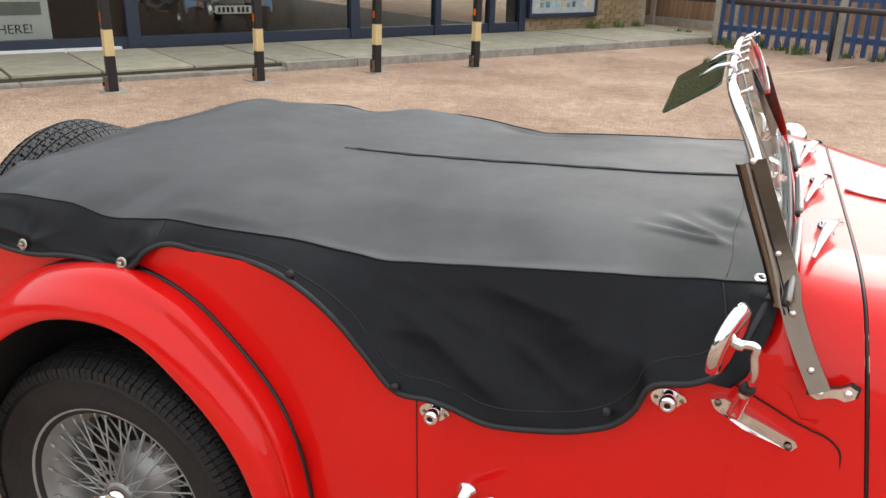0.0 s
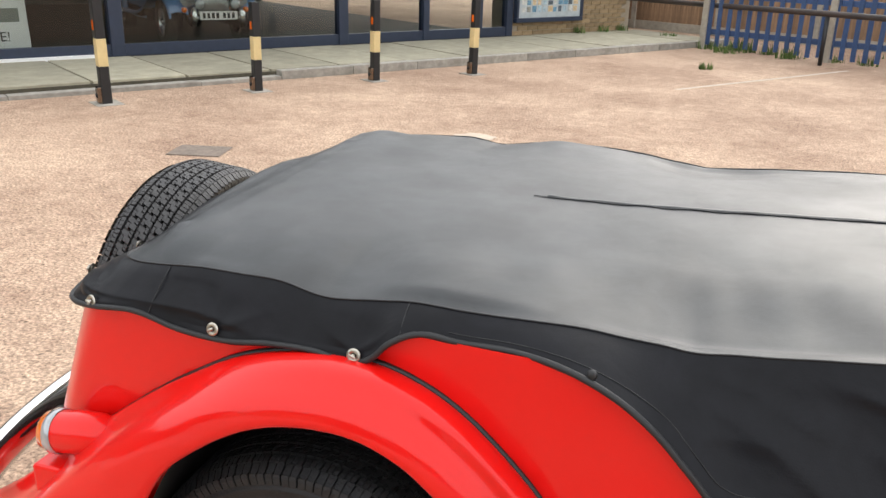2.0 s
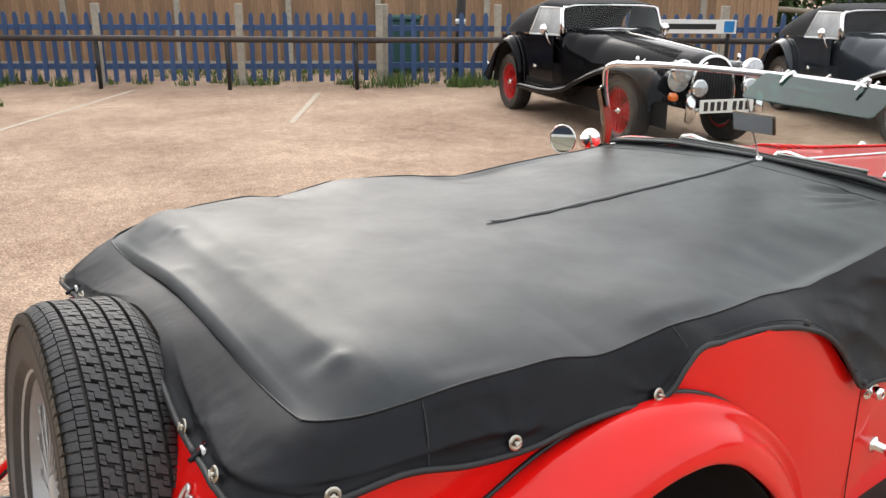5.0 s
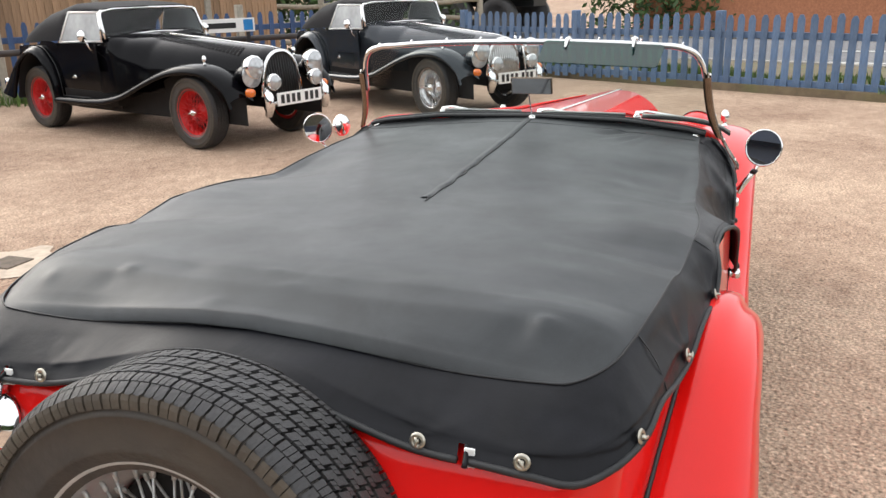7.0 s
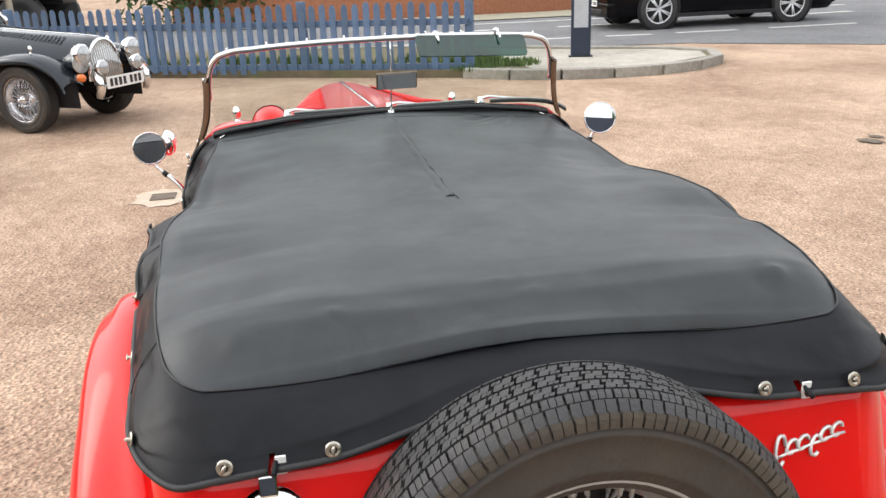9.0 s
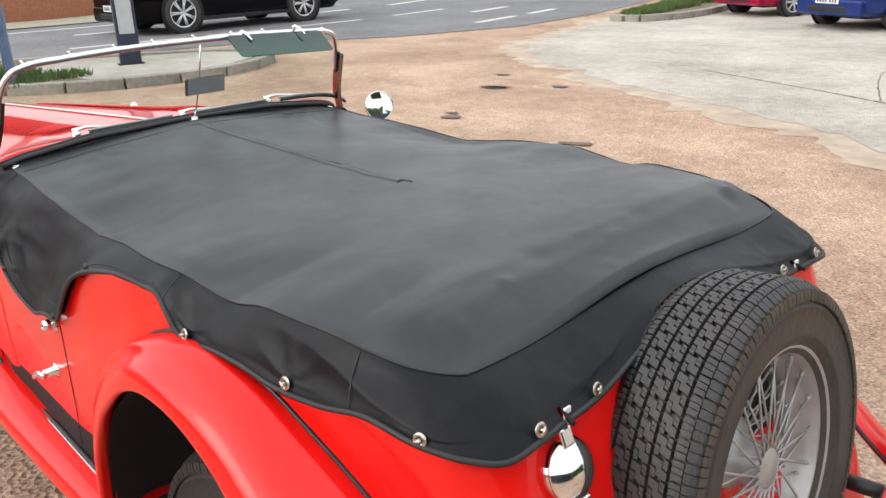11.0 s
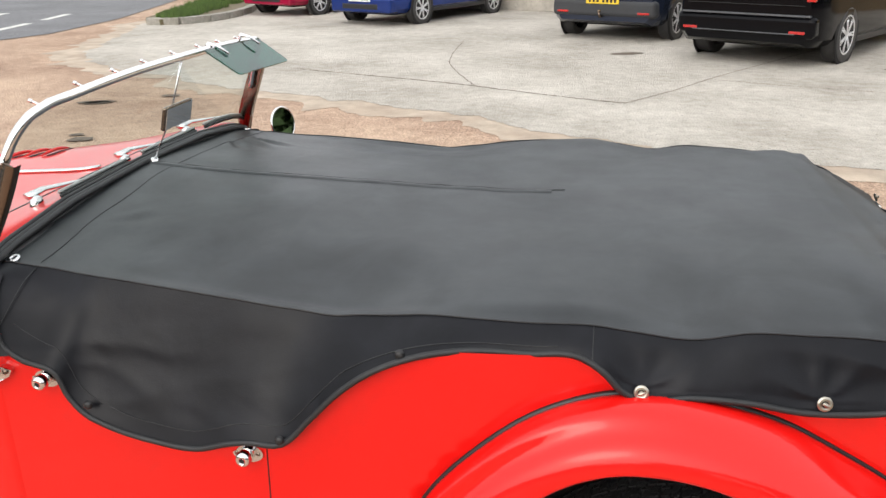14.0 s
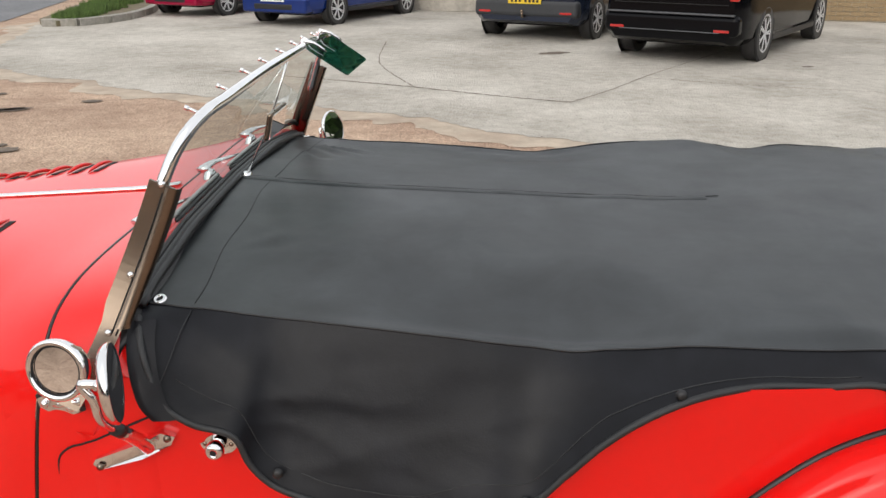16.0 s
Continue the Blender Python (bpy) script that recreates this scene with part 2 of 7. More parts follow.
M_TYRE = mat("clean_black_tyre", (0.013, 0.013, 0.014), 0.62, 0, 0.2, 14, 0.25, 180, stain=0.3, stain_color=(0.03, 0.028, 0.026), stain_scale=9)
M_BLACK = mat("black_trim", (0.012, 0.012, 0.013), 0.45, 0, 0.2, 20)
# near-black: the shade in recesses, gaps and wheel arches is put into the colour
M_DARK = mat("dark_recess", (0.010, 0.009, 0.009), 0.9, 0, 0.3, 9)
M_BLACKPAINT = mat("black_car_paint", (0.003, 0.003, 0.004), 0.12, 0, 0.05, 4, coat=0.04, spec=0.12)
M_GREYPAINT = mat("dark_grey_car_paint", (0.030, 0.036, 0.043), 0.15, 0.3, 0.05, 4, coat=0.25, spec=0.35)
M_BLUEPAINT = mat("blue_car_paint", (0.010, 0.030, 0.16), 0.15, 0.2, 0.05, 4, coat=0.25, spec=0.35)
M_NAVYPAINT = mat("navy_car_paint", (0.017, 0.023, 0.042), 0.15, 0.2, 0.05, 4, coat=0.25, spec=0.35)
M_CRIMSON = mat("crimson_car_paint", (0.33, 0.008, 0.045), 0.15, 0.2, 0.05, 4, coat=0.25, spec=0.35)
M_GLASS = glass("clear_glass", (0.86, 0.90, 0.88), alpha=0.04, edge=0.5)
M_SHOPGLASS = glass("shop_glass", (0.80, 0.82, 0.80), alpha=0.03, edge=0.3)
M_DARKGLASS = mat("tinted_glass", (0.012, 0.014, 0.016), 0.05, 0, 0.1, 3, spec=0.8)
M_GREEN = glass("green_visor", (0.11, 0.36, 0.30), alpha=0.09, edge=0.5)
M_MIRROR = mat("mirror_glass", (0.9, 0.9, 0.9), 0.01, 1.0, 0.01, 3)
M_AMBER = mat("amber_lens", (0.75, 0.16, 0.01), 0.12, 0, 0.1, 40, coat=1.0)
M_REDLENS = mat("red_lens", (0.45, 0.01, 0.008), 0.12, 0, 0.1, 40, coat=1.0)
M_LENS = mat("lamp_lens", (0.42, 0.44, 0.45), 0.08, 0.4, 0.25, 30, coat=1.0)
M_WHITE = mat("white_plate", (0.78, 0.78, 0.76), 0.4, 0, 0.04, 10)
M_YELLOW = mat("yellow_plate", (0.75, 0.52, 0.03), 0.4, 0, 0.04, 10)
M_KERB = mat("kerb_stone", (0.33, 0.31, 0.27), 0.9, 0, 0.25, 14, 0.5, 60, stain=0.5, stain_color=(0.14, 0.13, 0.1), stain_scale=5, obj_vary=0.12)
M_SLAB = mat("paving_slab", (0.35, 0.325, 0.24), 0.9, 0, 0.18, 6, 0.3, 60, stain=0.4, stain_color=(0.23, 0.225, 0.17), stain_scale=2.5, obj_vary=0.12)
M_NAVY = mat("navy_frame", (0.022, 0.032, 0.058), 0.4, 0, 0.12, 12)
M_BLUEFENCE = mat("blue_fence_paint", (0.032, 0.075, 0.185), 0.6, 0, 0.25, 18, 0.3, 60, stain=0.3, stain_color=(0.09, 0.11, 0.15), stain_scale=5, obj_vary=0.15, stretch=(3, 3, 0.6))
M_PALEBLUE = mat("weathered_blue_fence_paint", (0.085, 0.145, 0.25), 0.65, 0, 0.25, 18, 0.3, 60, stain=0.35, stain_color=(0.20, 0.23, 0.27), stain_scale=6, obj_vary=0.18, stretch=(3, 3, 0.6))
M_WOOD = mat("fence_board", (0.27, 0.17, 0.10), 0.85, 0, 0.35, 9, 0.4, 30, obj_vary=0.25, stretch=(3, 3, 0.3), island=0.25)
M_GREYWOOD = mat("grey_rail", (0.24, 0.21, 0.16), 0.9, 0, 0.3, 10, 0.4, 40, stretch=(0.5, 3, 3), obj_vary=0.2)
M_POST = mat("concrete_post", (0.37, 0.34, 0.28), 0.9, 0, 0.2, 14, 0.4, 60, stain=0.3)
M_GRASS = mat("grass_blades", (0.085, 0.14, 0.03), 0.8, 0, 0.4, 8, island=0.4)
M_LEAF = mat("hedge_leaves", (0.045, 0.085, 0.022), 0.7, 0, 0.4, 5, island=0.5)
M_SOIL = mat("verge_soil", (0.16, 0.125, 0.08), 0.95, 0, 0.3, 6, 0.5, 30, stain=0.6, stain_color=(0.10, 0.13, 0.04), stain_scale=3)
M_MORTAR = mat("mortar", (0.34, 0.29, 0.22), 0.95, 0, 0.15, 30)
M_BRICK = mat("buff_brick", (0.30, 0.215, 0.12), 0.9, 0, 0.2, 25, 0.4, 80, obj_vary=0.2, island=0.2)
M_REDBRICK = mat("red_brick", (0.34, 0.14, 0.075), 0.9, 0, 0.25, 20, 0.4, 60, island=0.2)
M_LINE = mat("road_line_paint", (0.62, 0.62, 0.58), 0.8, 0, 0.15, 12)
M_CREAM = mat("cream_paint", (0.70, 0.55, 0.27), 0.55, 0, 0.08, 12, stain=0.2, stain_color=(0.35, 0.27, 0.15), stain_scale=9)
M_ORANGE = mat("orange_reflector", (0.9, 0.16, 0.01), 0.2, 0, 0.1, 40)


# ---- building helpers ----
def mesh_ob(name, verts, faces, material, parent=None, label="", smooth=True):
    me = bpy.data.meshes.new(name)
    me.from_pydata([tuple(map(float, v)) for v in verts], [], [tuple(f) for f in faces])
    me.materials.append(material)
    if smooth:
        me.shade_smooth()
    me.update()
    ob = new(name, me)
    if parent is not None:
        ob.parent = parent
    if label:
        tagged(ob, label)
    return ob


def part(name, bm, material, parent=None, label="", smooth=False, angle=None):
    me = bpy.data.meshes.new(name)
    bmesh.ops.recalc_face_normals(bm, faces=bm.faces)
    bm.to_mesh(me)
    bm.free()
    me.materials.append(material)
    if smooth:
        me.shade_smooth()
        if angle:
            me.set_sharp_from_angle(angle=radians(angle))
    ob = new(name, me)
    if parent is not None:
        ob.parent = parent
    if label:
        tagged(ob, label)
    return ob


def thing(name, label, category, m=None, group="", kind=""):
    ob = new(name)
    ob.empty_display_size = 0.1
    if m is not None:
        ob.matrix_world = m
    return tagged(ob, label, category, group, kind)


def grid(rows, closed_u=False, closed_v=False):
    """Vertices and quads of a sheet through rows of points."""
    nu, nv = len(rows), len(rows[0])
    v = [p for r in rows for p in r]
    f = []
    for i in range(nu if closed_u else nu - 1):
        for j in range(nv if closed_v else nv - 1):
            a, b = (i + 1) % nu, (j + 1) % nv
            f.append((i * nv + j, i * nv + b, a * nv + b, a * nv + j))
    return v, f


def merge(*parts):
    V, F = [], []
    for v, f in parts:
        k = len(V)
        V += list(v)
        F += [tuple(i + k for i in q) for q in f]
    return V, F


def lathe(profile, n=48):
    """Turn (radius, height) pairs about the z axis."""
    rows = [[(r * math.cos(a), r * math.sin(a), h) for r, h in profile] for a in (2 * math.pi * i / n for i in range(n))]
    return grid(rows, closed_u=True)


def smooth_line(pts, n):
    """n points along a soft curve through the given ones, at even steps of their own parameter."""
    p = np.array(pts, float)
    d = np.r_[0, np.cumsum(np.linalg.norm(np.diff(p, axis=0), axis=1))]
    tt = np.linspace(0, d[-1], n)
    m = np.gradient(p, d, axis=0)
    k = np.clip(np.searchsorted(d, tt, side="right") - 1, 0, len(d) - 2)
    h = (d[k + 1] - d[k])[:, None]
    s = ((tt - d[k])[:, None]) / h
    return (2 * s**3 - 3 * s**2 + 1) * p[k] + (s**3 - 2 * s**2 + s) * h * m[k] + (-2 * s**3 + 3 * s**2) * p[k + 1] + (s**3 - s**2) * h * m[k + 1]


def tube(pts, radius, n=8, closed=False, caps=True, flat=1.0):
    """A round rod along a line of points; radius may be a list."""
    p = np.array(pts, float)
    k = len(p)
    rad = np.broadcast_to(np.array(radius, float), (k,))
    tan = np.roll(p, -1, 0) - np.roll(p, 1, 0) if closed else np.gradient(p, axis=0)
    tan /= np.linalg.norm(tan, axis=1)[:, None] + 1e-12
    ref = np.array([0, 0, 1.0]) if abs(tan[:, 2]).max() < 0.9 else np.array([0.31, 0.95, 0.1])
    if abs((tan @ ref)).max() > 0.97:
        ref = np.array([0.95, -0.31, 0.1])
    rows = []
    for i in range(k):
        a = np.cross(tan[i], ref)
        a /= np.linalg.norm(a) + 1e-12
        b = np.cross(a, tan[i])
        rows.append([tuple(p[i] + rad[i] * (math.cos(q) * a + flat * math.sin(q) * b)) for q in (2 * math.pi * j / n for j in range(n))])
    v, f = grid(rows, closed_u=closed, closed_v=True)
    if caps and not closed:
        f.append(tuple(range(n))[::-1])
        f.append(tuple((k - 1) * n + j for j in range(n)))
    return v, f


def moved(vf, m):
    v, f = vf
    return [tuple(m @ Vector(p)) for p in v], f


def box(x0, x1, y0, y1, z0, z1, bevel=0.0, seg=2):
    bm = bmesh.new()
    bmesh.ops.create_cube(bm, size=1)
    for v in bm.verts:
        v.co = Vector(((x0 + x1) / 2 + v.co.x * (x1 - x0), (y0 + y1) / 2 + v.co.y * (y1 - y0), (z0 + z1) / 2 + v.co.z * (z1 - z0)))
    if bevel > 0:
        bmesh.ops.bevel(bm, geom=list(bm.edges), offset=bevel, segments=seg, affect="EDGES", profile=0.5)
    return bm


def box_vf(x0, x1, y0, y1, z0, z1):
    v = [(x, y, z) for x in (x0, x1) for y in (y0, y1) for z in (z0, z1)]
    return v, [(0, 1, 3, 2), (4, 6, 7, 5), (0, 4, 5, 1), (2, 3, 7, 6), (0, 2, 6, 4), (1, 5, 7, 3)]


def prism(outline, z0, z1):
    """A flat plate from an outline in x and y."""
    k = len(outline)
    v = [(x, y, z0) for x, y in outline] + [(x, y, z1) for x, y in outline]
    f = [tuple(range(k))[::-1], tuple(range(k, 2 * k))] + [(i, (i + 1) % k, k + (i + 1) % k, k + i) for i in range(k)]
    return v, f


def lerp(x, xs, ys):
    return float(np.interp(x, xs, ys))


# ---- ground ----
def flat_sheet(name, outline, z, material, label, category, kind="structure"):
    v = [(x, y, z) for x, y in outline]
    ob = mesh_ob(name, v, [tuple(range(len(v)))], material, smooth=False)
    return tagged(ob, label, category, "", kind)


gv, gf = grid([[(x, y, 0.0) for y in np.r_[-900, -60, np.linspace(-30, 30, 13), 60, 900]] for x in np.r_[-900, -60, np.linspace(-30, 30, 13), 60, 900]])
tagged(mesh_ob("ground", gv, gf, M_TARMAC, smooth=False), "worn dusty reddish-brown gravelly tarmac of a yard", "ground", "", "structure")
YARD_EDGE = [(8.34, -13.13), (7.56, -10.38), (6.16, -7.67), (4.50, -6.61), (3.19, -5.98), (2.45, -5.83), (1.62, -5.40), (0.64, -4.70), (-1.09, -4.00), (-4.13, -3.27), (-11.06, -3.04)]


def ragged(line, off, size, seed, n=420):
    """A broken edge: the line pushed sideways and roughened."""
    rnd = random.Random(seed)
    p = smooth_line(line, n)
    t = np.gradient(p, axis=0)
    t /= np.linalg.norm(t, axis=1)[:, None]
    out = []
    for i, (x, y) in enumerate(p):
        k = off + size * (noise.noise((x * 1.1, y * 1.1, seed)) + 0.6 * noise.noise((x * 4, y * 4, seed))) + rnd.uniform(-0.02, 0.02)
        out.append((x + t[i][1] * k, y - t[i][0] * k))
    return out


for nm, off, size, z, mtl, lab in (("yard_edge", 0.30, 0.45, 0.003, M_EDGE, "dusty broken edge between concrete and tarmac"), ("concrete_yard", -0.05, 0.22, 0.006, M_CONC, "pale grey cracked concrete parking yard with stains")):
    flat_sheet(nm, [(-45, -2.8), (-45, -45), (14.5, -45)][::1] + ragged(YARD_EDGE, off, size, 3), z, mtl, lab, "yard")
ROAD_EDGE = [(52, 42), (17.2, 6.9), (13.5, 1.7), (12.0, -3.0), (11.2, -6.2), (9.6, -8.4), (8.9, -10.8), (9.14, -13.3), (10.3, -17.9), (13.5, -30), (22, -60)]
flat_sheet("road", ROAD_EDGE + [(52, -60), (36, -30), (23.1, -17.3), (19.3, -11.5), (18.2, -7.2), (18.3, -2.8), (19.5, 1.6), (22.8, 6.6), (56, 38)], 0.009, M_ROAD, "grey asphalt road with white dashed lines", "road")


# ---- the red roadster ----
SIDE_X, SIDE_Y = [-0.75, -0.5, -0.4, -0.15, 0.1, 0.5, 0.7, 1.2, 1.3, 1.45], [0.50, 0.53, 0.545, 0.578, 0.600, 0.636, 0.648, 0.645, 0.625, 0.60]


def side(x):
    """Half width of the body at the waist."""
    return lerp(x, SIDE_X, SIDE_Y)


# bottom edge of the cover and the seam above it, from the front corner round to the middle of the tail
COVER = [(1.147, 0.578, 0.933, 1.146, 0.546, 0.939), (1.130, 0.625, 0.916, 1.120, 0.544, 0.937), (1.114, 0.643, 0.882, 1.090, 0.545, 0.934),
         (1.096, 0.655, 0.853, 1.060, 0.546, 0.933), (1.062, 0.661, 0.833, 1.020, 0.547, 0.929), (1.005, 0.662, 0.815, 0.980, 0.549, 0.926),
         (0.988, 0.662, 0.775, 0.955, 0.551, 0.925), (0.965, 0.662, 0.748, 0.930, 0.552, 0.924), (0.924, 0.662, 0.728, 0.890, 0.555, 0.922),
         (0.842, 0.662, 0.709, 0.820, 0.556, 0.917), (0.763, 0.662, 0.705, 0.750, 0.558, 0.912), (0.717, 0.662, 0.719, 0.710, 0.558, 0.909),
         (0.680, 0.662, 0.726, 0.670, 0.558, 0.905), (0.628, 0.660, 0.727, 0.620, 0.556, 0.901)]
COVER += [(0.573, 0.657, 0.779, 0.560, 0.557, 0.897), (0.534, 0.655, 0.820, 0.520, 0.557, 0.902), (0.484, 0.651, 0.858, 0.470, 0.559, 0.907),
          (0.433, 0.640, 0.879, 0.420, 0.562, 0.914), (0.347, 0.617, 0.890, 0.340, 0.570, 0.919), (0.257, 0.609, 0.889, 0.250, 0.574, 0.921),
          (0.178, 0.615, 0.890, 0.175, 0.573, 0.923), (0.150, 0.620, 0.874, 0.155, 0.571, 0.921), (0.128, 0.620, 0.850, 0.135, 0.570, 0.918)]
COVER += [(0.104, 0.618, 0.836, 0.110, 0.569, 0.915), (0.030, 0.611, 0.840, 0.030, 0.563, 0.906), (-0.050, 0.604, 0.835, -0.050, 0.557, 0.919),
          (-0.120, 0.598, 0.824, -0.120, 0.551, 0.918), (-0.217, 0.586, 0.824, -0.200, 0.542, 0.915), (-0.305, 0.575, 0.837, -0.280, 0.528, 0.904),
          (-0.400, 0.562, 0.826, -0.340, 0.511, 0.896), (-0.455, 0.535, 0.816, -0.375, 0.488, 0.891), (-0.490, 0.500, 0.810, -0.390, 0.465, 0.887)]
COVER += [(-0.500, 0.450, 0.817, -0.393, 0.430, 0.885), (-0.497, 0.390, 0.819, -0.393, 0.370, 0.883), (-0.493, 0.300, 0.822, -0.392, 0.290, 0.884),
          (-0.485, 0.200, 0.842, -0.390, 0.200, 0.891), (-0.475, 0.100, 0.867, -0.388, 0.100, 0.900), (-0.470, 0.000, 0.872, -0.387, 0.000, 0.904)]
half = smooth_line(COVER, 230)
RIGHT = half * np.array([1, -1, 1, 1, -1, 1])
RING = np.concatenate([RIGHT, half[::-1][1:]])
E_LINE, S_LINE = RING[:, :3], RING[:, 3:]

cover = thing("tonneau_cover", "black vinyl tonneau cover stretched over the cockpit of a red roadster", "car cover")


EDGE_X = [-.36, -.28, -.21, -.15, -.02, .03, .09, .13, .20, .30, .40, .50, .65, .85, 1.0]
EDGE_Z = [0, .002, -.006, -.004, .001, -.003, .000, .006, .011, .008, -.002, -.010, -.010, -.004, 0]


def step(v, a, b):
    q = min(1, max(0, (v - a) / (b - a)))
    return q * q * (3 - 2 * q)


def crease(v):
    """A row of soft valleys with sharp crests."""
    return 1 - 2 * abs(math.sin(v)) ** 0.75


# pulled folds beside the front hem: start, end, height, width
FOLDS = [(1.085, -.405, .925, -.330, .0055, .010), (1.085, -.400, .960, -.270, .0060, .013), (1.090, -.330, 1.030, -.230, -.0070, .020), (1.060, .330, 1.000, .260, .0020, .016)]


def crown(x, y):
    """Height of the stretched top panel."""
    ys = lerp(-x, [-c[3] for c in COVER], [c[4] for c in COVER]) if x > -0.392 else 0.43
    zs = lerp(-x, [-c[3] for c in COVER], [c[5] for c in COVER])
    zc = lerp(x, [-.393, -.36, -.31, -.26, -.18, -.05, .1, .22, .27, .34, .6, .9, 1.1, 1.2], [.907, .921, .940, .948, .949, .947, .944, .941, .941, .941, .947, .958, .970, .979])
    p = lerp(x, [-.393, -.33, -.28, -.2, -.05, .12, .3, 1.2], [2, 8, 11, 8, 4.2, 2.6, 1.7, 1.6])
    k = min(1, abs(y) / ys)
    z = zs + (zc - zs) * (1 - k**p)
    # soft folds: over the hood frame, near the front corners and along the edges
    z += 0.0024 * noise.noise((x * 5, y * 5, 1.3)) * (1 - k**4)
    z += 0.004 * math.exp(-((x + 0.245) / 0.03) ** 2) * noise.noise((y * 7, 3.1, 0.4)) * (1 - k**6)
    # pulled folds near the front corners
    for x0, y0, x1, y1, h, wide in FOLDS:
        ux, uy = x1 - x0, y1 - y0
        run = math.hypot(ux, uy)
        a = ((x - x0) * ux + (y - y0) * uy) / run
        d = ((x - x0) * uy - (y - y0) * ux) / run / (wide * (0.6 + 0.6 * max(0, min(1, a / run))))
        z += h * step(a, -0.012, 0.030) * (1 - step(a, 0.55 * run, 1.1 * run)) * (math.exp(-d * d) - 0.6 * math.exp(-((d - 1.3) ** 2)))
    # the edge sags over the doors and swells over the ends of the hood irons
    z += lerp(x, EDGE_X, EDGE_Z) * step(k, 0.55, 0.86) * (1 - step(k, 0.93, 1.0))
    z += 0.004 * step(k, 0.5, 0.9) * (1 - k) * 6 * noise.noise((x * 13, y * 3, 7.0))
    # long slack ripples over the folded hood and a crease behind the zip
    z += 0.0006 * crease((x - 0.235 + 0.12 * (abs(y) - 0.1)) * 12) * math.exp(-((x - 0.23) / 0.05) ** 2) * math.exp(-(y / 0.3) ** 2)
    for px, py, h, r in ((-.33, .42, .004, .016), (-.315, -.42, .008, .017), (-.33, -.385, -.005, .022), (-.36, .08, .003, .014), (-.27, -.13, -.002, .03), (-.27, .17, -.003, .03), (-.30, -.02, .004, .011), (-.26, .03, .003, .013), (-.30, .28, .004, .012), (-.33, .30, -.002, .018)):
        z += h * math.exp(-((x - px) ** 2 + (y - py) ** 2) / r**2)
    # the tail seam rises in the middle
    tail = lerp(abs(y), [0, .1, .2, .29, .37, .43, .49], [.904, .900, .891, .884, .883, .885, .890])
    z += (tail - zs) * step(-x, 0.30, 0.392) * (1 if x < -0.37 else 0.8)
    return z


def half_width(x):
    return lerp(-x, [-c[3] for c in COVER[:-6]], [c[4] for c in COVER[:-6]])


xs = np.r_[np.linspace(1.158, 0.2, 90), np.linspace(0.19, -0.393, 80)]
rows = []
for x in xs:
    w = half_width(x) if x < 1.15 else half_width(1.15)
    row = []
    for k in np.linspace(-1, 1, 91):
        y = w * math.copysign(abs(k) ** 0.8, k)
        bow = -0.006 * (abs(y) / 0.55) ** 2 * max(0, (x - 0.95) / 0.21)
        row.append((x + bow, y, crown(x, y)))
    rows.append(row)
part_v, part_f = grid(rows)
# paler copy: the sky's light on the top is put into its colour
cover_top = mesh_ob("top_panel", part_v, part_f, M_VINYL_LIT, cover, "sun-faded grey-black vinyl top panel")

